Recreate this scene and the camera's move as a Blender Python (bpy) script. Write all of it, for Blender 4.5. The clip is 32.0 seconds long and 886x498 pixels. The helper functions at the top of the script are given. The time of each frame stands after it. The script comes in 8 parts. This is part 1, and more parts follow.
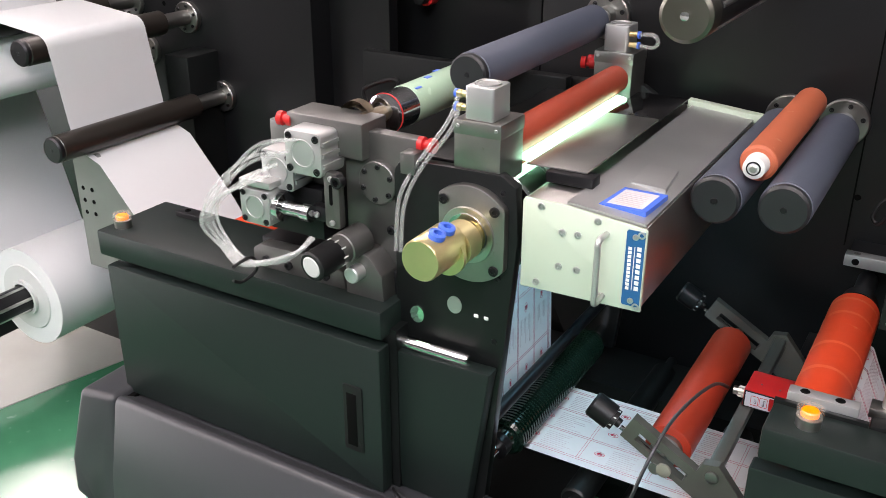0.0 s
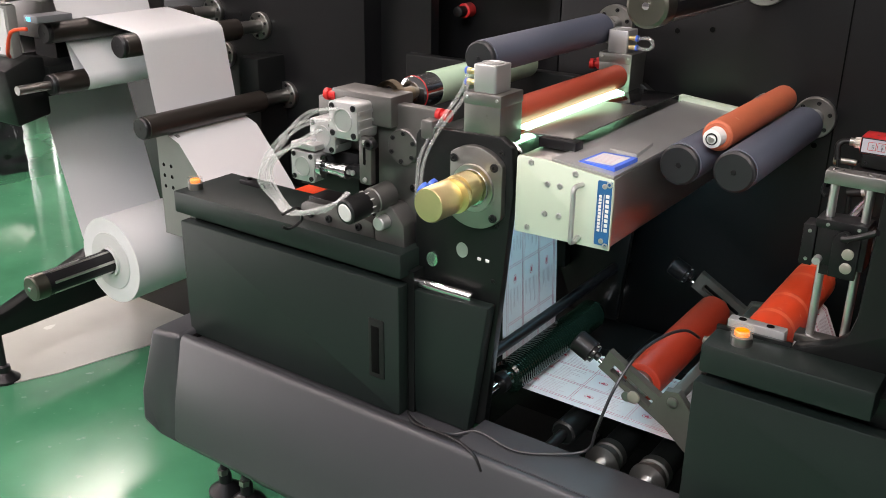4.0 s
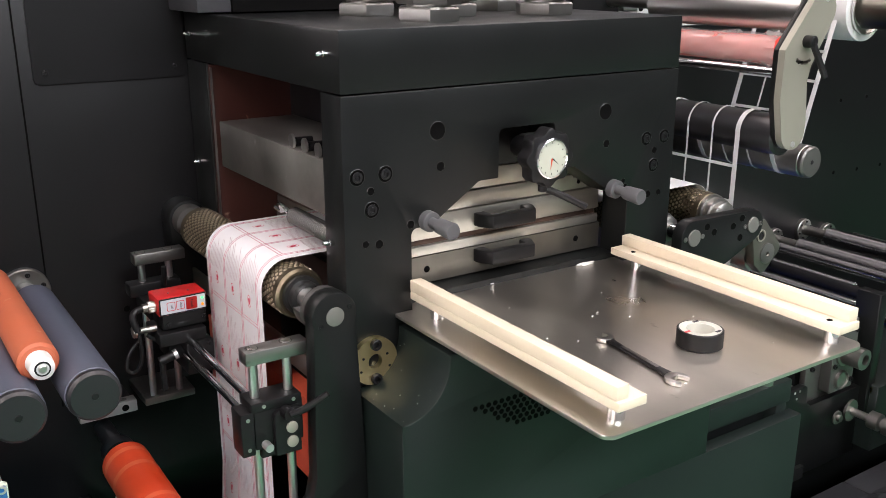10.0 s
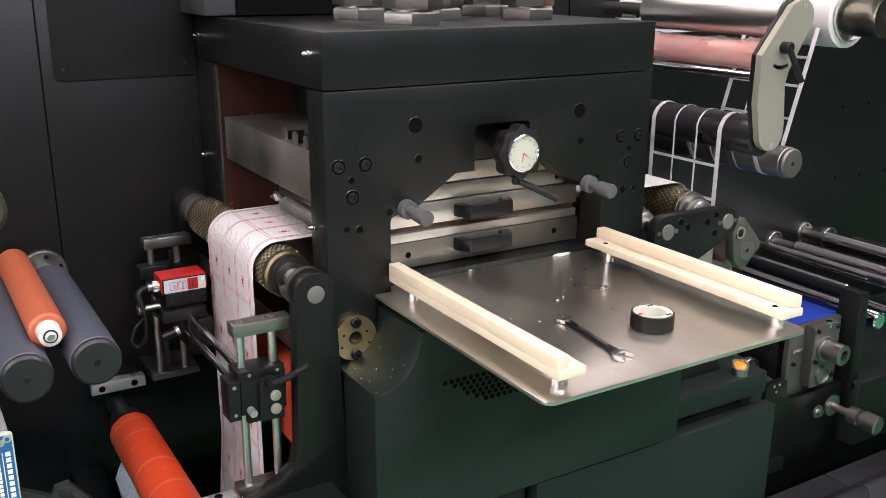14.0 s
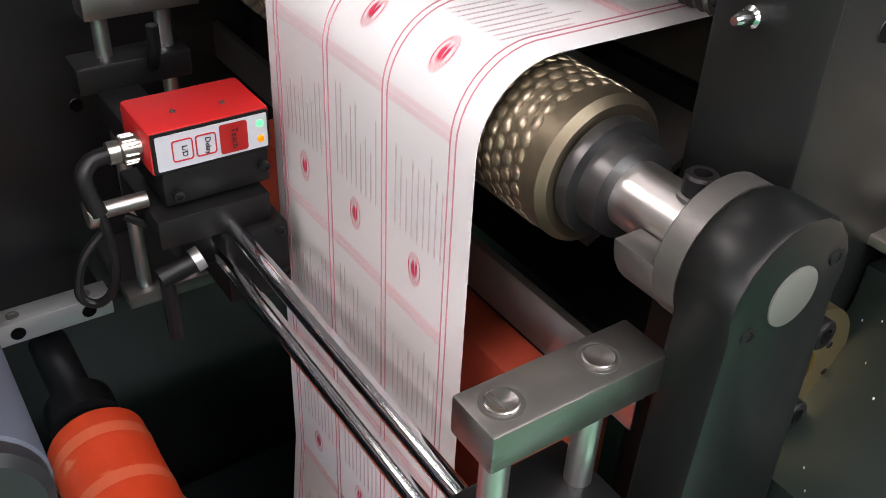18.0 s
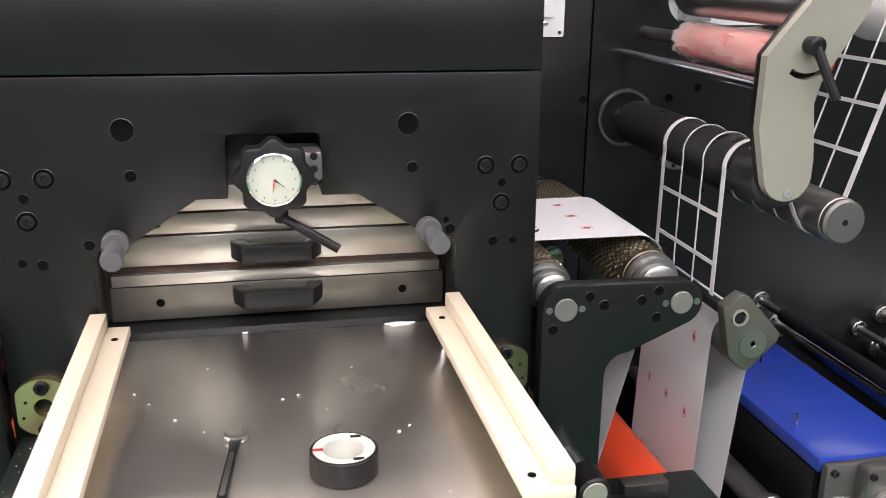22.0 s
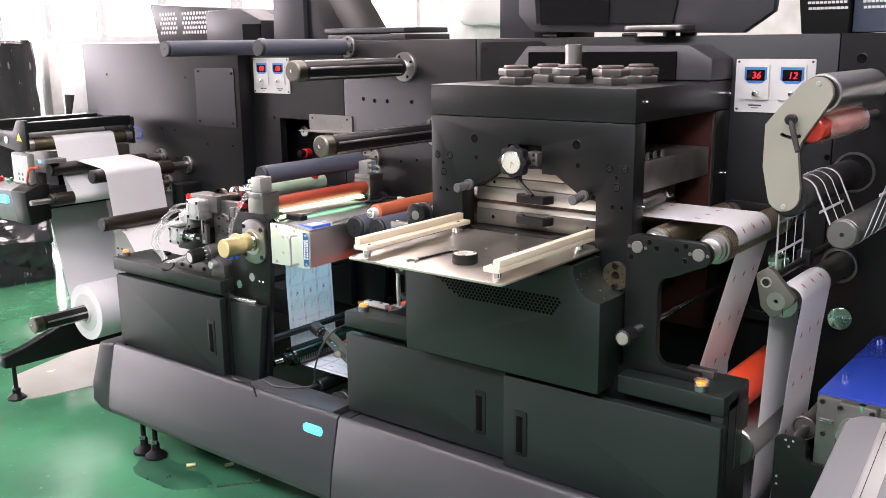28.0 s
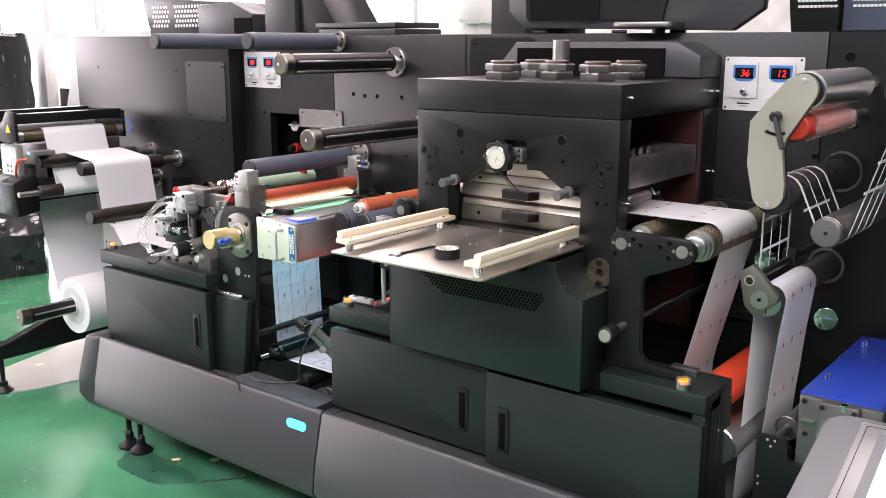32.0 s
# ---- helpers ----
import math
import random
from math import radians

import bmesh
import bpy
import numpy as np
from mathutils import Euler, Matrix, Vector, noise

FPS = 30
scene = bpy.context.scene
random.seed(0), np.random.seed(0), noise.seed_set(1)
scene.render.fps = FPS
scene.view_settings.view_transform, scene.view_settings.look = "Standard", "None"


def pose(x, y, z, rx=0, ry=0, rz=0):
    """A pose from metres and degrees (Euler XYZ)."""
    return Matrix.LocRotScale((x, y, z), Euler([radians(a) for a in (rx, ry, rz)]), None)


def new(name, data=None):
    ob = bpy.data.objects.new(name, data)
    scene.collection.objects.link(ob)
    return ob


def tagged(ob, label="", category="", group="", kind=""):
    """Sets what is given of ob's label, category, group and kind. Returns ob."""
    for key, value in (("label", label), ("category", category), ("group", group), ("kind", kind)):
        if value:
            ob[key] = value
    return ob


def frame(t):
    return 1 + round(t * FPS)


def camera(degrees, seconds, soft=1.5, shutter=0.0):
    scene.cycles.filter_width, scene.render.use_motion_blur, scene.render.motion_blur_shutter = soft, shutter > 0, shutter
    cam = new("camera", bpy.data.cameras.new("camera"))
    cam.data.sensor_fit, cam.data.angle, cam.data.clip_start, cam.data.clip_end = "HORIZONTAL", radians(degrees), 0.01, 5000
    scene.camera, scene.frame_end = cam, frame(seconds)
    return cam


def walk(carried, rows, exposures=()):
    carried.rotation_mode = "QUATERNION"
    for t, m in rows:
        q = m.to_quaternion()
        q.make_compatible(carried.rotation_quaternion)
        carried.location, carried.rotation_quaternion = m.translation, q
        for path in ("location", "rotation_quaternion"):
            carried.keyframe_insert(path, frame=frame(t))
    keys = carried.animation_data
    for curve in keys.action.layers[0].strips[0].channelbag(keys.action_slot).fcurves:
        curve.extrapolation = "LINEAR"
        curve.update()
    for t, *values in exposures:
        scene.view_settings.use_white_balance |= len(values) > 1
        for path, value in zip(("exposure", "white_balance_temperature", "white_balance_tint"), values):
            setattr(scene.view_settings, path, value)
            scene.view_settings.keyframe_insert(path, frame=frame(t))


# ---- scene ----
cam = camera(51.3, 32.0, soft=0.75, shutter=0.12)
METRES, EYE, TILT, LEAN, TURN = 8.0, 1.53, -24.4, 0.0, 30.8
ROWS = [
    (0.0, 0.0, 0.0, 0.0, 0.0, 0.0, -0.0),
    (0.5, 0.0046, -0.0227, -0.0063, 3.16, 1.64, -1.36),
    (1.0, 0.0148, -0.0444, -0.0146, 6.35, 3.92, -3.09),
    (1.5, 0.0167, -0.0646, -0.0216, 8.14, 5.54, -4.2),
    (2.0, 0.0141, -0.0789, -0.0277, 7.38, 6.39, -4.04),
    (2.5, 0.0124, -0.0845, -0.0301, 6.47, 6.5, -3.86),
    (4.5, 0.0113, 0.0023, -0.0135, 0.91, 0.34, -1.42),
    (5.0, 0.0083, 0.0449, -0.0056, -4.62, -3.57, 0.95),
    (5.5, 0.0132, 0.0713, -0.0059, -10.55, -11.94, 4.39),
    (6.0, 0.0243, 0.088, -0.003, -14.0, -18.56, 5.59),
    (6.5, 0.0258, 0.0966, 0.0009, -22.13, -22.58, 7.18),
    (7.0, 0.0216, 0.0956, 0.01, -38.13, -25.65, 12.19),
    (7.5, 0.0179, 0.0892, 0.0181, -48.16, -25.03, 17.04),
    (8.0, 0.0114, 0.078, 0.0235, -55.77, -21.63, 19.82),
    (8.5, 0.0001, 0.0593, 0.0246, -59.98, -15.86, 20.81),
    (9.0, -0.0151, 0.0431, 0.0238, -60.78, -10.45, 21.29),
    (9.5, -0.0303, 0.0357, 0.024, -61.24, -7.7, 21.49),
    (10.0, -0.0431, 0.0287, 0.0234, -62.2, -6.07, 21.84),
    (10.5, -0.0503, 0.0184, 0.0197, -61.76, -4.42, 21.86),
    (11.0, -0.0529, 0.0125, 0.0168, -60.28, -4.2, 21.56),
    (11.5, -0.0534, 0.0107, 0.0157, -59.3, -4.59, 21.34),
    (12.0, -0.0526, 0.0103, 0.0155, -59.04, -4.79, 21.25),
    (12.5, -0.0513, 0.0106, 0.0156, -59.08, -4.93, 21.25),
    (13.0, -0.0511, 0.0114, 0.016, -59.38, -4.89, 21.21),
    (13.5, -0.0506, 0.0121, 0.0161, -59.5, -4.91, 21.16),
    (14.0, -0.0502, 0.0134, 0.0167, -59.65, -4.74, 21.07),
    (14.5, -0.0463, 0.0258, 0.0196, -60.83, -5.49, 20.88),
    (15.0, -0.0292, 0.0441, 0.0219, -61.3, -7.87, 21.22),
    (15.5, 0.0016, 0.0702, 0.0257, -58.67, -11.11, 21.11),
    (18.0, 0.0424, 0.1161, 0.0289, -62.94, -24.04, 19.59),
    (18.5, 0.0417, 0.1151, 0.0293, -62.79, -23.61, 19.36),
    (19.0, 0.0349, 0.1024, 0.0297, -60.72, -20.56, 19.62),
    (19.5, 0.0228, 0.0754, 0.0263, -54.7, -13.56, 19.09),
    (20.0, 0.0119, 0.0543, 0.0217, -49.2, -7.13, 17.84),
    (20.5, 0.0003, 0.0277, 0.015, -45.68, -2.92, 17.45),
    (21.0, 0.0071, 0.0037, 0.0078, -44.0, -0.87, 17.72),
    (21.5, 0.025, -0.0159, -0.0008, -41.88, 1.12, 16.37),
    (22.0, 0.0507, -0.017, -0.0038, -40.3, 1.22, 15.68),
    (22.5, 0.078, -0.0181, -0.0031, -34.28, 2.47, 13.95),
    (23.0, 0.1011, -0.0337, -0.0112, -18.28, 5.32, 8.61),
    (23.5, 0.1109, -0.0554, -0.0195, -11.25, 6.23, 5.43),
    (24.0, 0.112, -0.0855, -0.0335, -9.28, 7.39, 4.02),
    (24.5, 0.1162, -0.1176, -0.0447, -6.82, 8.36, 3.11),
    (25.0, 0.1222, -0.1487, -0.057, -4.69, 9.54, 1.52),
    (25.5, 0.1209, -0.1713, -0.0656, -2.19, 12.14, 0.12),
    (26.0, 0.1193, -0.1896, -0.0729, -0.15, 12.42, -0.37),
    (26.5, 0.1228, -0.1975, -0.0754, 1.83, 12.21, -0.94),
    (28.5, 0.1383, -0.2013, -0.0764, 7.42, 11.63, -2.59),
    (29.0, 0.1396, -0.2004, -0.077, 7.35, 11.79, -2.66),
    (29.5, 0.1394, -0.2, -0.077, 7.01, 11.88, -2.63),
    (30.0, 0.1396, -0.2006, -0.0773, 6.74, 12.04, -2.63),
    (30.5, 0.1396, -0.2005, -0.0772, 6.78, 11.96, -2.72),
    (31.0, 0.1395, -0.2002, -0.0769, 6.83, 11.7, -2.86),
    (31.5, 0.1394, -0.2001, -0.0768, 6.8, 11.58, -2.91),
    (32.0, 0.1407, -0.1986, -0.0774, 6.74, 11.62, -3.05),
]
walk(cam, [(t, pose(0, 0, EYE, TILT, LEAN, TURN) @ pose(METRES * x, METRES * y, METRES * z, 90 + pitch, roll, yaw)) for t, x, y, z, yaw, pitch, roll in ROWS],
     exposures=[(0.0, 0.05, 7000, 24), (2.5, 0.12, 7000, 25), (4.8, -0.28, 7400, 22), (6.0, 0.04, 6600, 11), (7.0, -0.06, 6600, 11), (8.0, 0.2, 6700, 12), (9.0, 0.12, 6900, 18), (10.0, 0.08, 7000, 24), (12.0, 0.03, 7000, 25), (15.0, 0.0, 7000, 25), (18.0, 0.16, 6900, 22), (20.0, 0.0, 7000, 25), (22.0, 0.18, 7000, 26), (24.0, -0.02, 7000, 27), (25.0, 0.16, 7000, 28), (26.0, 0.22, 7000, 29), (32.0, 0.22, 7000, 29)])


# ---- helpers of this scene ----
def spec(m, *names):
    for n in names:
        if n in m.inputs:
            return m.inputs[n]


def mat(name, color, rough=0.5, metal=0.0, vary=0.15, scale=6.0, bump=0.0, bump_scale=300.0, worn=0.0, worn_color=(0.3, 0.3, 0.3), coat=0.0,
        stretch=(1, 1, 1), rough_vary=0.15, gloss=0.5):
    """A painted, metal or rubber surface: colour with large soft blotches, fine grain, uneven gloss, small scuffs."""
    m = bpy.data.materials.new(name)
    m.use_nodes = True
    nt = m.node_tree
    b = nt.nodes["Principled BSDF"]
    link = nt.links.new
    co = nt.nodes.new("ShaderNodeTexCoord")
    mp = nt.nodes.new("ShaderNodeMapping")
    mp.inputs["Scale"].default_value = stretch
    link(co.outputs["Object"], mp.inputs["Vector"])
    n1 = nt.nodes.new("ShaderNodeTexNoise")
    n1.inputs["Scale"].default_value, n1.inputs["Detail"].default_value = scale, 6
    link(mp.outputs["Vector"], n1.inputs["Vector"])
    n2 = nt.nodes.new("ShaderNodeTexNoise")
    n2.inputs["Scale"].default_value, n2.inputs["Detail"].default_value = bump_scale, 3
    link(mp.outputs["Vector"], n2.inputs["Vector"])
    ramp = nt.nodes.new("ShaderNodeValToRGB")
    c = color
    ramp.color_ramp.elements[0].position, ramp.color_ramp.elements[1].position = 0.3, 0.7
    ramp.color_ramp.elements[0].color = (*[v * (1 - vary) for v in c], 1)
    ramp.color_ramp.elements[1].color = (*[min(1, v * (1 + vary)) for v in c], 1)
    link(n1.outputs["Fac"], ramp.inputs["Fac"])
    out = ramp.outputs["Color"]
    if worn > 0:
        n3 = nt.nodes.new("ShaderNodeTexNoise")
        n3.inputs["Scale"].default_value, n3.inputs["Detail"].default_value = 28, 9
        link(mp.outputs["Vector"], n3.inputs["Vector"])
        r3 = nt.nodes.new("ShaderNodeValToRGB")
        r3.color_ramp.elements[0].position, r3.color_ramp.elements[1].position = 0.72 - worn * 0.2, 0.76
        link(n3.outputs["Fac"], r3.inputs["Fac"])
        mix = nt.nodes.new("ShaderNodeMix")
        mix.data_type = "RGBA"
        link(r3.outputs["Color"], mix.inputs[0])
        link(out, mix.inputs[6])
        mix.inputs[7].default_value = (*worn_color, 1)
        out = mix.outputs[2]
    link(out, b.inputs["Base Color"])
    mr = nt.nodes.new("ShaderNodeMapRange")
    mr.inputs["From Min"].default_value, mr.inputs["From Max"].default_value = 0.25, 0.75
    mr.inputs["To Min"].default_value, mr.inputs["To Max"].default_value = max(0.02, rough - rough_vary * rough), min(1, rough + rough_vary * rough)
    link(n1.outputs["Fac"], mr.inputs["Value"])
    link(mr.outputs["Result"], b.inputs["Roughness"])
    b.inputs["Metallic"].default_value = metal
    b.inputs["Specular IOR Level"].default_value = gloss
    if coat:
        b.inputs["Coat Weight"].default_value = coat
        b.inputs["Coat Roughness"].default_value = 0.15
    if bump:
        bp = nt.nodes.new("ShaderNodeBump")
        bp.inputs["Strength"].default_value, bp.inputs["Distance"].default_value = bump, 0.001
        link(n2.outputs["Fac"], bp.inputs["Height"])
        link(bp.outputs["Normal"], b.inputs["Normal"])
    return m


def glow(name, color, strength):
    m = bpy.data.materials.new(name)
    m.use_nodes = True
    b = m.node_tree.nodes["Principled BSDF"]
    b.inputs["Base Color"].default_value = (*color, 1)
    b.inputs["Emission Color"].default_value = (*color, 1)
    b.inputs["Emission Strength"].default_value = strength
    b.inputs["Roughness"].default_value = 0.3
    return m


def clear(name, color=(1, 1, 1), rough=0.05, alpha=0.35):
    """Thin clear plastic: mostly see-through, with a glossy skin."""
    m = bpy.data.materials.new(name)
    m.use_nodes = True
    b = m.node_tree.nodes["Principled BSDF"]
    b.inputs["Base Color"].default_value = (*color, 1)
    b.inputs["Roughness"].default_value = rough
    b.inputs["Alpha"].default_value = alpha
    b.inputs["Specular IOR Level"].default_value = 0.8
    return m


ORIGIN = {}


def thing(name, label, category, group="", kind="", at=(0, 0, 0)):
    ob = new(name)
    ob.empty_display_size = 0.05
    ob.location = at
    ORIGIN[ob] = Vector(at)
    return tagged(ob, label, category, group, kind)


def finish(bm, material, angle=35):
    me = bpy.data.meshes.new("mesh")
    bm.normal_update()
    bm.to_mesh(me)
    bm.free()
    for m in (material if isinstance(material, (list, tuple)) else [material]):
        me.materials.append(m)
    me.polygons.foreach_set("use_smooth", [True] * len(me.polygons))
    me.set_sharp_from_angle(angle=radians(angle))
    return me


def part(name, bm, material, parent, label="", at=None):
    """One mesh, drawn in world places, under a thing or a part. at: its own pivot, for parts that turn."""
    base = ORIGIN[parent]
    here = Vector(at) if at is not None else base
    bmesh.ops.translate(bm, verts=bm.verts, vec=-here)
    ob = new(name, finish(bm, material))
    ob.parent = parent
    ob.location = here - base
    ORIGIN[ob] = here
    return tagged(ob, label)


def solid(name, bm, material, label, category, group="", kind="", at=None):
    """A thing that is one mesh."""
    here = Vector(at) if at is not None else Vector((0, 0, 0))
    bmesh.ops.translate(bm, verts=bm.verts, vec=-here)
    ob = new(name, finish(bm, material))
    ob.location = here
    ORIGIN[ob] = here
    return tagged(ob, label, category, group, kind)


def box(x0, x1, y0, y1, z0, z1, bevel=0.0, segs=2, bm=None):
    bm = bm or bmesh.new()
    one = bmesh.new() if bevel and len(bm.verts) else bm
    vs = [one.verts.new((x, y, z)) for z in (z0, z1) for y in (y0, y1) for x in (x0, x1)]
    for f in ((0, 2, 3, 1), (4, 5, 7, 6), (0, 1, 5, 4), (2, 6, 7, 3), (0, 4, 6, 2), (1, 3, 7, 5)):
        one.faces.new([vs[i] for i in f])
    if bevel:
        bmesh.ops.bevel(one, geom=one.edges[:], offset=bevel, segments=segs, affect="EDGES", profile=0.5)
    if one is not bm:
        me = bpy.data.meshes.new("join")
        one.to_mesh(me)
        one.free()
        bm.from_mesh(me)
        bpy.data.meshes.remove(me)
    return bm


def prism(pts, axis, a0, a1, bevel=0.0, segs=2, bm=None, holes=()):
    """A polygon drawn across the axis and carried from a0 to a1. axis y: points are (x, z); x: (y, z); z: (x, y)."""
    def put(u, v, a):
        return {"y": (u, a, v), "x": (a, u, v), "z": (u, v, a)}[axis]
    one = bmesh.new()
    lo = [one.verts.new(put(u, v, a0)) for u, v in pts]
    hi = [one.verts.new(put(u, v, a1)) for u, v in pts]
    n = len(pts)
    if holes:
        for ring, a in ((lo, a0), (hi, a1)):
            edges = [one.edges.new((ring[i], ring[(i + 1) % n])) for i in range(n)]
            for hole in holes:
                hv = [one.verts.new(put(u, v, a)) for u, v in hole]
                edges += [one.edges.new((hv[i], hv[(i + 1) % len(hv)])) for i in range(len(hv))]
            bmesh.ops.triangle_fill(one, use_beauty=True, edges=edges)
        one.verts.ensure_lookup_table()
        for hole in holes:
            l = [one.verts.new(put(u, v, a0)) for u, v in hole]
            h = [one.verts.new(put(u, v, a1)) for u, v in hole]
            for i in range(len(hole)):
                j = (i + 1) % len(hole)
                one.faces.new((l[i], l[j], h[j], h[i]))
        for i in range(n):
            j = (i + 1) % n
            one.faces.new((lo[i], lo[j], hi[j], hi[i]))
        bmesh.ops.remove_doubles(one, verts=one.verts, dist=1e-5)
    else:
        one.faces.new(lo)
        one.faces.new(hi[::-1])
        for i in range(n):
            j = (i + 1) % n
            one.faces.new((lo[j], lo[i], hi[i], hi[j]))
    bmesh.ops.recalc_face_normals(one, faces=one.faces)
    if bevel:
        es = [e for e in one.edges if len(e.link_faces) == 2 and e.calc_face_angle(0) > 0.5]
        bmesh.ops.bevel(one, geom=es, offset=bevel, segments=segs, affect="EDGES", profile=0.5, clamp_overlap=True)
    if bm is None:
        return one
    me = bpy.data.meshes.new("join")
    one.to_mesh(me)
    one.free()
    bm.from_mesh(me)
    bpy.data.meshes.remove(me)
    return bm


def arc(cx, cy, r, a0, a1, n=8):
    return [(cx + r * math.cos(radians(a0 + (a1 - a0) * i / n)), cy + r * math.sin(radians(a0 + (a1 - a0) * i / n))) for i in range(n + 1)]


def round_rect(x0, x1, y0, y1, r, n=4):
    return (arc(x1 - r, y1 - r, r, 0, 90, n) + arc(x0 + r, y1 - r, r, 90, 180, n) + arc(x0 + r, y0 + r, r, 180, 270, n) + arc(x1 - r, y0 + r, r, 270, 360, n))


def lathe(profile, base, axis=(0, 1, 0), n=36, bm=None, cap=True):
    """Rings of (way along the axis, radius) round an axis from base."""
    bm = bm or bmesh.new()
    q = Vector(axis).normalized().to_track_quat("Z", "Y").to_matrix()
    base = Vector(base)
    rings = []
    for a, r in profile:
        rings.append([bm.verts.new(base + q @ Vector((r * math.cos(2 * math.pi * i / n), r * math.sin(2 * math.pi * i / n), a))) for i in range(n)])
    for lo, hi in zip(rings, rings[1:]):
        for i in range(n):
            j = (i + 1) % n
            bm.faces.new((lo[i], lo[j], hi[j], hi[i]))
    if cap:
        bm.faces.new(rings[0][::-1])
        bm.faces.new(rings[-1])
    return bm


def rod(a, b, r, n=16, bm=None, ch=0.0):
    a, b = Vector(a), Vector(b)
    l = (b - a).length
    prof = [(0, r - ch), (ch, r), (l - ch, r), (l, r - ch)] if ch else [(0, r), (l, r)]
    return lathe(prof, a, b - a, n, bm)


def roll(x, z, y0, y1, r, ch=0.004, n=40, bm=None):
    """A roller along y, with broken edges."""
    return lathe([(0, r - ch), (ch, r), (y1 - y0 - ch, r), (y1 - y0, r - ch)], (x, y0, z), (0, 1, 0), n, bm)


def tube(pts, r, n=8, bm=None, steps=8):
    """A hose or cable through the points."""
    bm = bm or bmesh.new()
    P = [Vector(p) for p in pts]
    path = []
    for i in range(len(P) - 1):
        p0, p1, p2, p3 = P[max(i - 1, 0)], P[i], P[i + 1], P[min(i + 2, len(P) - 1)]
        for s in range(steps):
            t = s / steps
            path.append(0.5 * (2 * p1 + (p2 - p0) * t + (2 * p0 - 5 * p1 + 4 * p2 - p3) * t * t + (3 * p1 - p0 - 3 * p2 + p3) * t ** 3))
    path.append(P[-1])
    rings, up = [], Vector((0.13, 0.31, 1)).normalized()
    for i, p in enumerate(path):
        d = (path[min(i + 1, len(path) - 1)] - path[max(i - 1, 0)]).normalized()
        u = (up - d * up.dot(d)).normalized()
        v = d.cross(u)
        up = u
        rings.append([bm.verts.new(p + r * (math.cos(2 * math.pi * k / n) * u + math.sin(2 * math.pi * k / n) * v)) for k in range(n)])
    for lo, hi in zip(rings, rings[1:]):
        for k in range(n):
            j = (k + 1) % n
            bm.faces.new((lo[k], lo[j], hi[j], hi[k]))
    bm.faces.new(rings[0][::-1])
    bm.faces.new(rings[-1])
    return bm


def strip(path, y0, y1, thick=0.0006, bm=None):
    """A sheet along a line in the xz plane, as wide as y0 to y1."""
    bm = bm or bmesh.new()
    rows = []
    for i, (x, z) in enumerate(path):
        a, b = path[max(i - 1, 0)], path[min(i + 1, len(path) - 1)]
        d = Vector((b[0] - a[0], 0, b[1] - a[1])).normalized()
        nrm = Vector((-d.z, 0, d.x)) * thick
        p = Vector((x, 0, z))
        rows.append([bm.verts.new(v) for v in ((p.x, y0, p.z), (p.x, y1, p.z), (p.x + nrm.x, y1, p.z + nrm.z), (p.x + nrm.x, y0, p.z + nrm.z))])
    for a, b in zip(rows, rows[1:]):
        for k in range(4):
            j = (k + 1) % 4
            bm.faces.new((a[k], a[j], b[j], b[k]))
    bm.faces.new(rows[0])
    bm.faces.new(rows[-1][::-1])
    bmesh.ops.recalc_face_normals(bm, faces=bm.faces)
    return bm


def bolt(x, y, z, r, parent, material, axis=(0, -1, 0), h=None, name="bolt", label=""):
    """A hex-socket screw head that stands out along the axis."""
    h = h or r * 0.9
    bm = lathe([(-0.002, r), (h * 0.85, r), (h, r * 0.86), (h, r * 0.52)], (x, y, z), axis, 16, cap=False)
    lathe([(h, r * 0.52), (h * 0.3, r * 0.52), (h * 0.3, 0.0001)], (x, y, z), axis, 6, bm, cap=False)
    return part(name, bm, material, parent, label)


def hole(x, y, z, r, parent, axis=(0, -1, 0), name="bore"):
    """A drilled hole with a bright chamfer: a near-black disc on the uncut plate stands for its shade."""
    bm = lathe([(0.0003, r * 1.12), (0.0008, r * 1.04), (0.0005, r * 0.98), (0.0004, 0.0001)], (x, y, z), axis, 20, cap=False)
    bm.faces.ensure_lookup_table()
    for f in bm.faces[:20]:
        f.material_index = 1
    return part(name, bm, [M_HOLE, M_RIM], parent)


def flange(x, z, r, parent, material, y=1.795, h=0.014, bolts=6, name="flange", screw=None):
    bm = lathe([(0, r), (h - 0.002, r), (h, r - 0.002), (h, r * 0.45), (h + 0.03, r * 0.45), (h + 0.03, 0.001)], (x, y, z), (0, -1, 0), 32, cap=False)
    ob = part(name, bm, material, parent)
    for i in range(bolts):
        a = 2 * math.pi * (i + 0.3) / bolts
        bolt(x + r * 0.75 * math.cos(a), y - h, z + r * 0.75 * math.sin(a), r * 0.1, ob, screw or M_DARK, h=0.003)
    return ob


# ---- light ----
world = bpy.data.worlds.new("hall_air")
scene.world = world
world.use_nodes = True
sky = world.node_tree.nodes.new("ShaderNodeTexSky")
sky.sky_type, sky.sun_disc, sky.sun_elevation, sky.sun_rotation = "NISHITA", False, radians(40), radians(200)
world.node_tree.links.new(sky.outputs["Color"], world.node_tree.nodes["Background"].inputs["Color"])
world.node_tree.nodes["Background"].inputs["Strength"].default_value = 0.12


def hall_lamp(x, y, z, sx, sy, watts, color=(1, 0.985, 0.96)):
    d = bpy.data.lights.new("ceiling_lamp", "AREA")
    d.shape, d.size, d.size_y, d.energy, d.color = "RECTANGLE", sx, sy, watts, color
    ob = new("ceiling_lamp_light", d)
    ob.location = (x, y, z)
    return ob


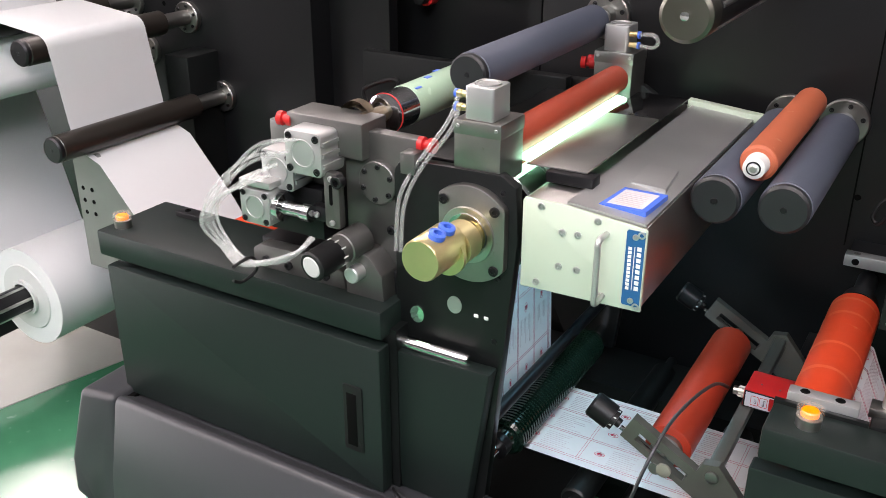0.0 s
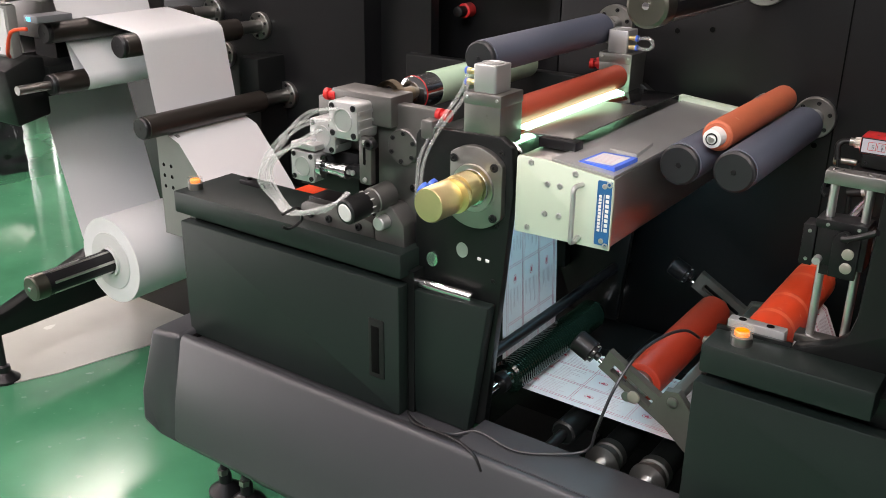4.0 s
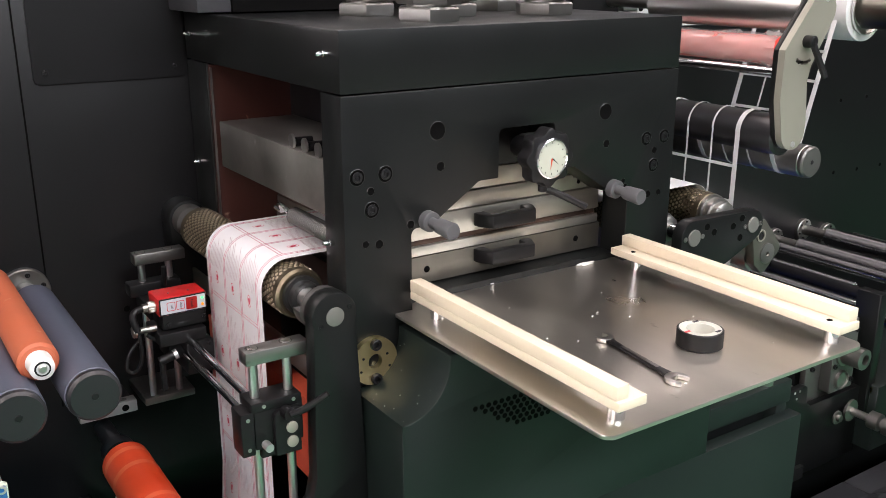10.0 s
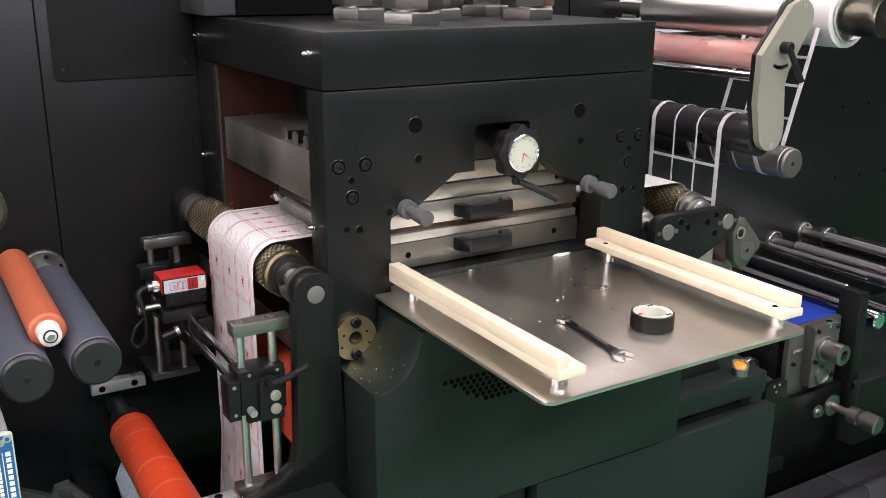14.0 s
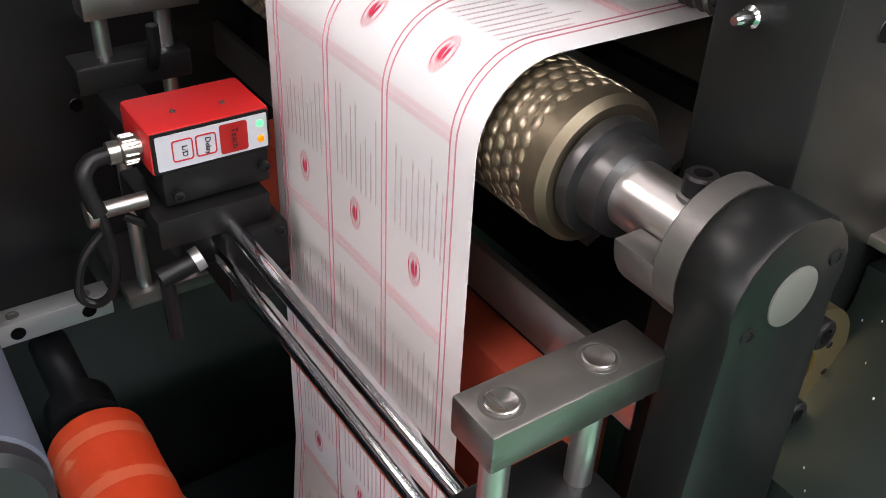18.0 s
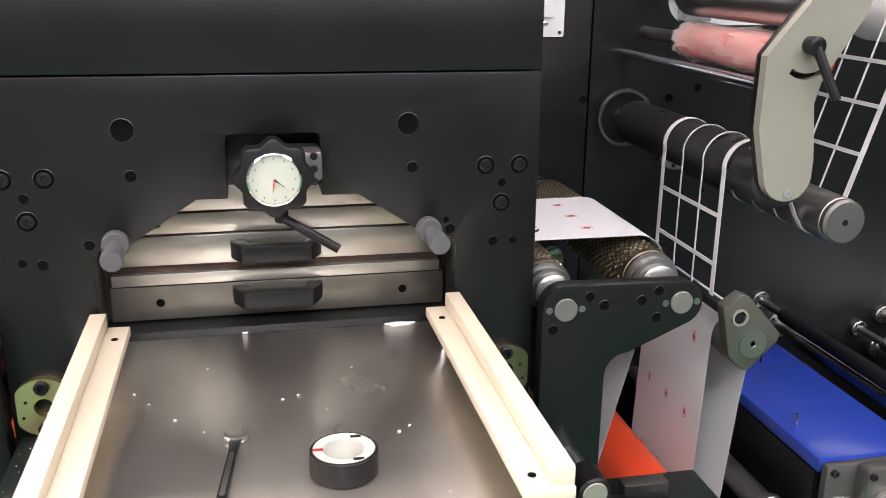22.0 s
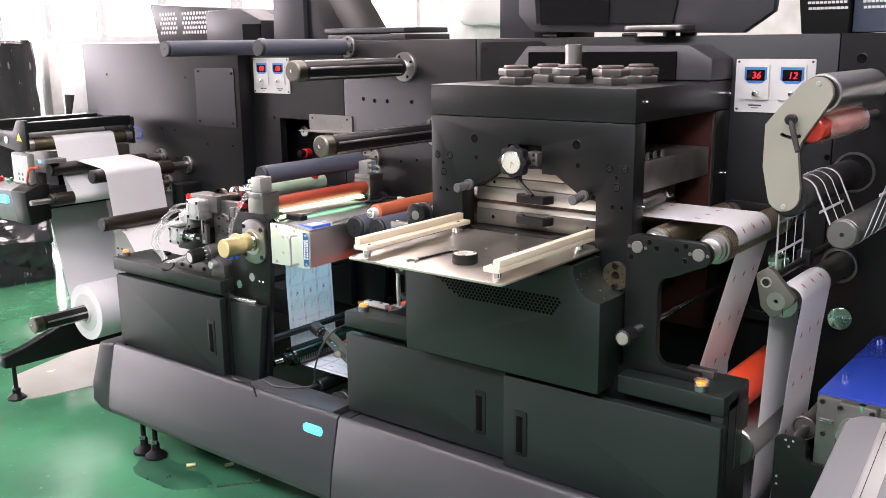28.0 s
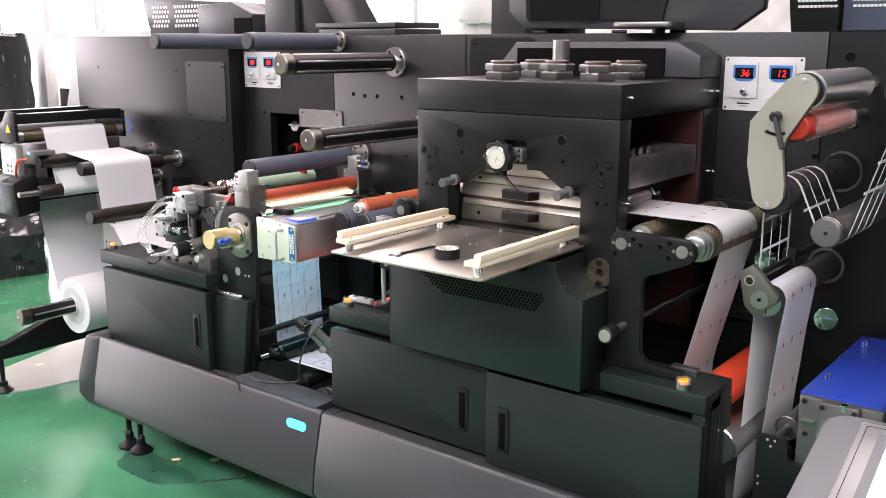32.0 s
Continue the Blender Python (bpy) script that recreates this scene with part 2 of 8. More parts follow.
LAMPS = [(lx, ly) for lx in (-6.5, -3.2, 0.2, 3.6) for ly in (-3.6, -0.4, 4.2)]
WATTS = {-6.5: 150, -3.2: 110, 0.2: 85, 3.6: 105}
FRONT = {(0.2, -3.6): 380, (3.6, -3.6): 275}
REAR = {(0.2, 4.2): 66, (3.6, 4.2): 48}
for lx, ly in LAMPS:
    hall_lamp(lx, ly, 4.6, 2.4, 1.1, FRONT.get((lx, ly), REAR.get((lx, ly), WATTS[lx])), (0.8, 0.94, 1) if (lx, ly) in FRONT else (1, 0.965, 0.955))

# ---- materials ----
M_BLACK = mat("black_powder_coat", (0.0065, 0.0075, 0.0075), 0.34, 0, 0.25, 3.5, 0.07, 1400, 0.0, gloss=0.28, rough_vary=0.25)
M_PANEL = mat("charcoal_powder_coat", (0.005, 0.0052, 0.0058), 0.36, 0, 0.18, 2.2, 0.07, 1400, gloss=0.36)
M_CAB = mat("dark_green_grey_paint", (0.0065, 0.012, 0.0105), 0.47, 0, 0.12, 3, 0.07, 1400, gloss=0.36)
M_PED = mat("graphite_paint", (0.034, 0.035, 0.039), 0.42, 0, 0.12, 2.5, 0.07, 1400)
# near-black that stands for the shade inside holes, slots and gaps
M_HOLE = mat("opening_shade_black", (0.003, 0.003, 0.003), 0.6, gloss=0.04)
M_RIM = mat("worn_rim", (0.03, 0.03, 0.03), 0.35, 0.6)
M_DARK = mat("black_oxide_steel", (0.014, 0.014, 0.0155), 0.38, 0.5)
M_PLASTIC = mat("black_plastic", (0.006, 0.006, 0.0065), 0.42, gloss=0.3)
M_KEYPAD = mat("silver_keypad_film", (0.5, 0.52, 0.56), 0.4, 0, 0.04)
M_LETTER = mat("black_ink", (0.01, 0.01, 0.012), 0.5)
M_WINDOW = mat("red_window", (0.36, 0.012, 0.01), 0.3)
M_STEEL = mat("brushed_steel", (0.55, 0.54, 0.52), 0.3, 1.0, 0.12, 5, 0.08, 400, stretch=(1, 0.08, 1))
M_CHROME = mat("ground_chrome", (0.72, 0.73, 0.74), 0.12, 1.0, 0.06, 8)
M_ROD = mat("polished_rod", (0.62, 0.62, 0.61), 0.34, 1.0, 0.06, 8)
M_GREY = mat("nickel_grey_steel", (0.30, 0.295, 0.28), 0.38, 1.0, 0.15, 12, 0.1, 500, 0.12, (0.18, 0.17, 0.15))
M_ALU = mat("anodised_aluminium", (0.5, 0.505, 0.5), 0.42, 0.8, 0.06, 10, 0.05, 600)
M_RUBBER = mat("blue_grey_rubber", (0.075, 0.085, 0.115), 0.55, 0, 0.08, 5, 0.1, 500)
M_RUBCAP = mat("dark_rubber_cap", (0.013, 0.014, 0.016), 0.42, 0, 0.1, 5)
M_ORANGE = mat("orange_rubber", (0.68, 0.06, 0.018), 0.42, 0, 0.08, 8, 0.1, 400, 0.15, (0.75, 0.2, 0.1))
M_REDRUB = mat("red_rubber", (0.46, 0.07, 0.035), 0.5, 0, 0.12, 6, 0.1, 400)
M_BRASS = mat("turned_brass", (0.78, 0.64, 0.34), 0.36, 1.0, 0.1, 10, 0.05, 600)
M_OLDBRASS = mat("old_brass", (0.24, 0.2, 0.13), 0.4, 1.0, 0.25, 25, 0.1, 400)
M_MINT = mat("pale_green_enamel", (0.50, 0.58, 0.47), 0.35, 0, 0.04, 5, 0.05, 500)
M_PAPER = mat("white_label_paper", (0.66, 0.66, 0.665), 0.55, 0, 0.02, 3, 0.03, 900)
M_LINER = mat("grey_backing_paper", (0.52, 0.53, 0.52), 0.5, 0, 0.04, 3)
M_CARD = mat("pale_card", (0.52, 0.52, 0.46), 0.6, 0, 0.1, 30)
M_CREAM = mat("cream_nylon", (0.66, 0.575, 0.44), 0.42, 0, 0.04, 9, 0.05, 200)
M_TABLE = mat("smeared_steel_sheet", (0.54, 0.51, 0.46), 0.34, 0.95, 0.25, 5, 0.04, 60, 0.16, (0.3, 0.28, 0.245), stretch=(1, 0.45, 1), rough_vary=0.4)
M_RED = mat("red_enamel", (0.55, 0.02, 0.02), 0.35)
M_WHITE = mat("white_plate", (0.72, 0.72, 0.7), 0.4)
M_BLUE = mat("blue_enamel", (0.014, 0.04, 0.27), 0.22, 0, 0.08, 4)
M_BLUEPL = mat("blue_plastic", (0.05, 0.14, 0.62), 0.35)
M_AMBER = glow("amber_lens", (1.0, 0.24, 0.0), 0.5)
M_RING = clear("clear_ring", (1, 0.9, 0.75), 0.05, 0.1)
M_CYAN = glow("cyan_led", (0.03, 0.62, 1.0), 1.5)
M_CLEAR = clear("clear_hose", (0.75, 0.76, 0.74), 0.1, 0.2)
M_GREENF = mat("green_epoxy_floor", (0.042, 0.19, 0.1), 0.12, 0, 0.3, 1.7, 0.1, 40, 0.34, (0.12, 0.26, 0.18), rough_vary=0.5)
M_FLOOR2 = mat("pale_concrete_floor", (0.36, 0.36, 0.33), 0.25, 0, 0.15, 1.6, 0.1, 40, 0.05, (0.3, 0.3, 0.26))
M_REFLFLOOR = mat("neutral_reflection_grey", (0.2, 0.2, 0.19), 0.3, 0, 0.15, 1.6, 0.1, 40)
M_GREYWALL = mat("reflection_dimming_grey", (0.09, 0.09, 0.09), 0.7)
M_HALL = mat("white_hall_paint", (0.6, 0.6, 0.58), 0.7)
M_CEIL = mat("grey_steel_roof", (0.3, 0.3, 0.3), 0.7)
M_BROWN = mat("brown_black_anodised", (0.028, 0.023, 0.019), 0.3, 0.3, 0.12, 6, gloss=0.6)
M_GUN = mat("gunmetal_plate", (0.15, 0.147, 0.14), 0.42, 0.8, 0.15, 12, 0.1, 500, 0.1, (0.09, 0.088, 0.085))
M_WEBGREEN = mat("printed_green_film", (0.42, 0.58, 0.42), 0.25)

BACK = 1.795          # face of the press's back plate
BACKL = 1.727         # its face at the unwinding end
W0, W1 = 1.287, 1.52  # the printed web lies between these depths

M_BEAM = mat("smeared_beam_steel", (0.23, 0.225, 0.21), 0.42, 0.85, 0.35, 9, 0.1, 120, 0.22, (0.36, 0.35, 0.33))
M_BOLSTER = mat("tarnished_bolster_steel", (0.5, 0.48, 0.425), 0.36, 0.85, 0.3, 11, 0.06, 90, 0.32, (0.22, 0.19, 0.145), stretch=(0.4, 1, 1.6), rough_vary=0.3)
M_BEDST = mat("oily_bed_steel", (0.15, 0.138, 0.115), 0.42, 0.75, 0.3, 9, 0.06, 90, 0.2, (0.11, 0.095, 0.075))
M_RUST = mat("rusty_brown", (0.05, 0.024, 0.015), 0.5, 0, 0.7, 14)
M_STAINED = mat("stained_plate_steel", (0.5, 0.475, 0.41), 0.4, 0.75, 0.3, 7, 0.08, 120, 0.62, (0.17, 0.14, 0.09), stretch=(0.35, 1, 0.9), rough_vary=0.4)
M_DIAL = mat("cream_dial", (0.42, 0.45, 0.37), 0.35)
M_PIN = mat("matte_grey_pin", (0.08, 0.082, 0.086), 0.48, 0, 0.08, 20)
M_PIT = mat("worn_bronze_pad", (0.5, 0.43, 0.32), 0.3, 1.0)
M_PLATE = mat("grey_zinc_plate", (0.24, 0.24, 0.23), 0.45, 0.4, 0.08, 8)
M_PRIMER = mat("red_brown_primer", (0.052, 0.016, 0.012), 0.45, 0, 0.2, 6, 0.15, 200, 0.1, (0.3, 0.2, 0.15))
M_CAP = mat("ground_steel_cap", (0.17, 0.17, 0.155), 0.5, 0.5, 0.08, 8)
M_SALMON = mat("dull_salmon_rubber", (0.5, 0.12, 0.055), 0.55, 0, 0.1, 9, 0.1, 400, 0.2, (0.6, 0.3, 0.2))
M_DKOLIVE = mat("dark_olive_steel", (0.1, 0.102, 0.085), 0.42, 0.5, 0.1, 9, 0.08, 500)
M_METER = mat("pale_grey_face", (0.5, 0.5, 0.49), 0.45)
M_OLIVE = mat("olive_grey_plate", (0.285, 0.28, 0.23), 0.42, 0.35, 0.06, 6, 0.08, 500)
M_INK = mat("crimson_ink", (0.55, 0.025, 0.07), 0.5)
M_TEXT = mat("grey_ink", (0.5, 0.42, 0.44), 0.6)
M_NOSE = mat("worn_shaft_nose", (0.15, 0.142, 0.12), 0.36, 1.0, 0.1, 12)
M_FILM = clear("crumpled_film", (0.85, 0.83, 0.8), 0.1, 0.34)
# the worn colour here paints pale vertical highlights of the film, not scuffs
M_WRAP = mat("black_wrap_painted_glints", (0.02, 0.021, 0.023), 0.14, 0, 0.3, 9, 1.0, 22, 0.42, (0.3, 0.3, 0.32), stretch=(1, 1, 0.25))
M_GLOSSBLACK = mat("gloss_black_plate", (0.004, 0.004, 0.0045), 0.1, 0, 0.2, 8, 0.05, 300)
M_SHUT = mat("satin_shutter_steel", (0.34, 0.34, 0.32), 0.3, 0.85, 0.15, 10, 0.08, 300)
M_NAME = mat("deep_blue_nameplate", (0.008, 0.1, 0.26), 0.4, 0, 0.05, 9)
M_ARM = mat("satin_zinc_arm", (0.125, 0.125, 0.11), 0.4, 0.6, 0.12, 12, 0.1, 500, 0.1, (0.14, 0.135, 0.12))
M_UVGLOW = glow("uv_light", (0.42, 1.0, 0.66), 5.5)
M_UVSPILL = glow("uv_spill", (0.34, 0.8, 1.0), 8.5)
M_GREENLED = glow("green_led", (0.04, 0.9, 0.2), 1.6)
M_REDDIGIT = glow("red_digits", (1.0, 0.02, 0.03), 1.4)
M_SKYGLOW = glow("bright_sky", (0.93, 0.96, 1.0), 5.0)
M_WESTGLOW = glow("west_sky", (0.93, 0.96, 1.0), 9.0)
M_RULE = mat("crimson_rule_ink", (0.53, 0.21, 0.25), 0.5)
M_DISPLAY = glow("lit_screen", (0.75, 0.72, 0.85), 0.8)
M_FRAME = mat("grey_window_frame", (0.35, 0.34, 0.33), 0.5)
M_BLUEWIN = mat("blue_sticker", (0.04, 0.15, 0.4), 0.3)
M_YELLOW = mat("yellow_paint", (0.75, 0.55, 0.03), 0.45)
M_SLATE = mat("slate_blue_paint", (0.035, 0.05, 0.075), 0.45, 0, 0.1, 4, 0.2, 900)
M_BOXGREY = mat("filmed_grey_case", (0.22, 0.22, 0.22), 0.3, 0, 0.15, 8, 0.1, 60, coat=0.5)
M_COPPER = mat("dull_bronze", (0.16, 0.125, 0.085), 0.4, 0.8, 0.15, 10, 0.15, 300)
M_HUB = mat("dark_turned_hub", (0.1, 0.1, 0.1), 0.34, 0.9, 0.1, 12, 0.05, 500)
M_KNURL = mat("bronze_sleeve", (0.15, 0.125, 0.085), 0.4, 0.9, 0.2, 14, 0.2, 300)
M_SILVERGREY = mat("console_grey", (0.17, 0.175, 0.185), 0.4, 0.3, 0.08, 5, 0.15, 700)
M_BOARD = mat("print_mirror", (0.4, 0.75, 0.55), 0.1, 0.85)
# white paper with the lamp's bluish light put into its colour
M_BLUELIT = mat("blue_lit_paper", (0.66, 0.72, 0.76), 0.45, 0, 0.03, 3)

# ---- the hall ----
solid("floor", box(-16, 14, -9, 14, -0.1, 0), M_GREENF, "glossy green epoxy factory floor, scuffed and dusty", "floor", kind="structure")
solid("floor_strip", prism([(-2.68, 1.24), (-2.5, 1.12), (-2.34, 1.05), (-2.27, 1.2), (-2.22, 1.4), (-2.12, 1.8), (-2.05, 2.3), (-3.0, 2.3)], "z", 0, 0.004), M_FLOOR2, "pale worn concrete strip in the green floor", "floor", kind="structure")
# out of view; added so steel parts reflect grey instead of green
solid("floor_reflector", box(-16, 14, -9, -1.7, 0, 0.004), M_REFLFLOOR, "unseen grey floor added for neutral reflections in the steel", "floor", kind="structure")
solid("ceiling", box(-16, 14, -9, 14, 8.4, 8.5), M_CEIL, "grey factory roof", "ceiling", kind="structure")
# south and east walls are unseen; their dark grey keeps panel reflections dim
solid("wall_south", box(-16, 14, -9.2, -9, 0, 8.4), M_GREYWALL, "unseen hall wall, dark grey to dim reflections", "wall", kind="structure")
solid("wall_east", box(14, 14.2, -9, 14, 0, 8.4), M_GREYWALL, "unseen hall wall, dark grey to dim reflections", "wall", kind="structure")
solid("wall_west", box(-16.2, -16, -9, 14, 0, 1.0), M_HALL, "white hall wall under the west windows", "wall", kind="structure")
solid("wall_west_top", box(-16.2, -16, -9, 14, 4.2, 8.4), M_HALL, "white hall wall over the west windows", "wall", kind="structure")
solid("backdrop_west", box(-19.1, -19, -14, 16, -2, 9), M_WESTGLOW, "overcast bright sky outside the windows", "sky", kind="structure")
NY = 6.5
solid("wall_north", box(-16, 14, NY, NY + 0.2, 0, 1.7), M_HALL, "white hall wall under the windows", "wall", kind="structure")
solid("wall_north_top", prism([(-16, 4.2), (14, 4.2), (14, 8.4), (-16, 8.4)], "y", NY, NY + 0.2, holes=[[(-12.9, 4.6), (-9.4, 4.6), (-9.4, 8.0), (-12.9, 8.0)]]), M_HALL, "white hall wall over the windows", "wall", kind="structure")
solid("wall_north_pier", box(-4.3, 14, NY, NY + 0.2, 1.7, 4.2), M_HALL, "white hall wall beside the windows", "wall", kind="structure")
solid("backdrop_sky", box(-24, 2, NY + 4, NY + 4.1, -2, 14), M_SKYGLOW, "overcast bright sky outside the windows", "sky", kind="structure")
for k in range(8):
    x0 = -15.9 + 1.45 * k
    win = thing("window_%d" % (k + 1), "grey framed factory window, bright with daylight", "window", kind="structure", at=(x0, NY, 1.7))
    for a, b, c, d in ((x0, x0 + 0.07, 1.7, 4.2), (x0 + 1.38, x0 + 1.45, 1.7, 4.2), (x0 + 0.07, x0 + 1.38, 1.7, 1.78), (x0 + 0.07, x0 + 1.38, 4.12, 4.2), (x0 + 0.07, x0 + 1.38, 2.9, 2.95)):
        part("frame", box(a, b, NY + 0.02, NY + 0.1, c, d), M_FRAME, win)
for lx, ly in LAMPS:
        lamp = thing("ceiling_lamp", "white flat ceiling lamp housing", "lamp", "hall lamps", at=(lx, ly, 4.65))
        part("hanger", rod((lx, ly, 4.9), (lx, ly, 8.4), 0.012), M_FRAME, lamp)
        part("housing", box(lx - 1.25, lx + 1.25, ly - 0.6, ly + 0.6, 4.64, 4.9, 0.01), M_WHITE, lamp)

up = thing("window_9", "grey framed upper factory window, bright with daylight", "window", kind="structure", at=(-11, NY, 4.6))
for a, b, c, d in ((-12.9, -12.82, 4.6, 8.0), (-9.48, -9.4, 4.6, 8.0), (-11.2, -11.1, 4.68, 7.92), (-12.82, -9.48, 4.6, 4.68), (-12.82, -9.48, 7.92, 8.0)):
    part("frame", box(a, b, NY + 0.02, NY + 0.1, c, d), M_FRAME, up)
rng = random.Random(8)
wet = [(-1.11 + 0.2 * math.cos(a) * (1 + 0.12 * math.sin(3 * a) + rng.uniform(-0.05, 0.05)), 1.03 + 0.1 * math.sin(a) * (1 + 0.2 * math.cos(2 * a))) for a in [2 * math.pi * k / 40 for k in range(40)]]
solid("floor_stain", prism(wet, "z", 0, 0.0015), mat("dark_green_wet_floor", (0.022, 0.105, 0.06), 0.3, 0, 0.4, 6, 0.1, 60, 0.5, (0.05, 0.16, 0.09)), "dark wet stain on the green floor", "floor stain", kind="structure")

# ---- the press: back plate ----
press = thing("press_back_plate", "charcoal powder-coated press back plate with drilled holes", "machine frame", at=(0, 2.0, 0))
part("edge_strip", box(-2.68, -2.604, 1.81, 2.25, 0.0, 1.652, 0.003), M_PANEL, press)
for a, b in ((-2.598, -1.39), (-1.387, -0.83), (-0.827, 1.07), (1.073, 3.4)):
    if a == -1.387:
        rec = [(-1.215, 0.9), (-0.86, 0.9), (-0.86, 1.33), (-1.215, 1.33)]
        part("panel", prism([(a, 0.0), (b, 0.0), (b, 1.652), (a, 1.652)], "y", BACK, 1.83, holes=[rec]), M_PANEL, press)
        part("panel_back", box(a, b, 1.92, 2.25, 0, 1.652), M_PANEL, press)
        part("recess_roof", box(a, b, 1.83, 1.92, 1.335, 1.652), M_PANEL, press)
    elif a == 1.073:
        port = arc(1.274, 1.502, 0.052, 90, 270, 14) + [(1.60, 1.45), (1.60, 1.554)]
        part("panel", prism([(a, 0.0), (b, 0.0), (b, 1.652), (a, 1.652)], "y", BACK, 1.815, holes=[port]), M_PANEL, press)
        part("panel_back", box(a, 1.18, 1.815, 2.25, 0, 1.652), M_PANEL, press)
        part("panel_back", box(1.18, 1.78, 1.815, 2.25, 0, 1.36), M_PANEL, press)
        part("panel_back", box(1.78, b, 1.815, 2.25, 0, 1.652), M_PANEL, press)
    else:
        part("panel", box(a, b, BACKL if a < -2 else BACK, 2.25, 0.0, 1.652, 0.003), M_PANEL, press)
part("cover_plate", prism(round_rect(-1.69, -1.418, 1.283, 1.542, 0.012), "y", BACKL - 0.004, BACKL), M_PANEL, press, "screwed charcoal cover plate")
part("cover_plate", prism(round_rect(-0.145, 0.122, 1.405, 1.64, 0.012), "y", BACK - 0.004, BACK), M_PANEL, press, "screwed charcoal cover plate")
for x, z in ((-1.673, 1.304), (-1.439, 1.302), (-1.661, 1.526), (-1.433, 1.519)):
    bolt(x, BACKL - 0.004, z, 0.005, press, M_DARK, h=0.004)
for x, z in ((-0.125, 1.425), (0.102, 1.425), (-0.125, 1.62), (0.102, 1.62)):
    bolt(x, BACK - 0.004, z, 0.005, press, M_DARK, h=0.004)
part("plate_seam", box(-0.1685, -0.1655, BACK - 0.0012, BACK, 0.8, 1.65), M_HOLE, press)
for x, z in ((-1.457, 1.201), (-1.631, 1.201), (-1.871, 1.254), (-1.972, 1.257), (-1.978, 1.125), (-1.871, 1.122), (-1.764, 1.498), (-2.397, 1.504)):
    hole(x, BACKL, z, 0.006, press)
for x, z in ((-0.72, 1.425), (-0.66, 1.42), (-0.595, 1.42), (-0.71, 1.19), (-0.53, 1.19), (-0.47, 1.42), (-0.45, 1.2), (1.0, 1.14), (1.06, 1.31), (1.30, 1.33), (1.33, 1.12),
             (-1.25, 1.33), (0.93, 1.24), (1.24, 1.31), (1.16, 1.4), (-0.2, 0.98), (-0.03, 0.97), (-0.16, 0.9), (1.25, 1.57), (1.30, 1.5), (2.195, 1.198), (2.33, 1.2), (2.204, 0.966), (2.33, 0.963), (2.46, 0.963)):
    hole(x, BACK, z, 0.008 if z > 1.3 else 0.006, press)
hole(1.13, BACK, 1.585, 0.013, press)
# recess with its gauge and valve
gz = thing("pressure_gauge", "round white air pressure gauge in the recess", "gauge", at=(-1.167, 1.9, 1.268))
part("case", lathe([(0, 0.026), (0.03, 0.026), (0.032, 0.023)], (-1.167, 1.92, 1.268), (0, -1, 0), 28), M_CHROME, gz)
part("dial", lathe([(0.0325, 0.022), (0.033, 0.0001)], (-1.167, 1.92, 1.268), (0, -1, 0), 28, cap=False), M_WHITE, gz)
part("needle", box(-1.169, -1.165, 1.884, 1.886, 1.263, 1.286), M_DARK, gz)
vl = thing("regulator_valve", "black air regulator knob with a red collar", "valve", at=(-1.175, 1.9, 1.172))
part("collar", lathe([(0, 0.02), (0.03, 0.02), (0.032, 0.017)], (-1.175, 1.92, 1.172), (0, -1, 0), 24), M_RED, vl)
part("knob", lathe([(0.03, 0.014), (0.06, 0.014), (0.062, 0.011)], (-1.175, 1.92, 1.172), (0, -1, 0), 24), M_PLASTIC, vl)
br = thing("shelf_bracket", "folded grey steel bracket on the back plate", "bracket", at=(-0.9, BACK, 1.3))
part("back", prism(round_rect(-1.03, -0.785, 1.29, 1.355, 0.006), "y", BACK - 0.004, BACK), M_GREY, br)
part("lip", box(-1.05, -0.795, BACK - 0.05, BACK - 0.004, 1.286, 1.291, 0.001), M_GREY, br)
for x in (-1.01, -0.81):
    bolt(x, BACK - 0.004, 1.34, 0.004, br, M_DARK, h=0.003)


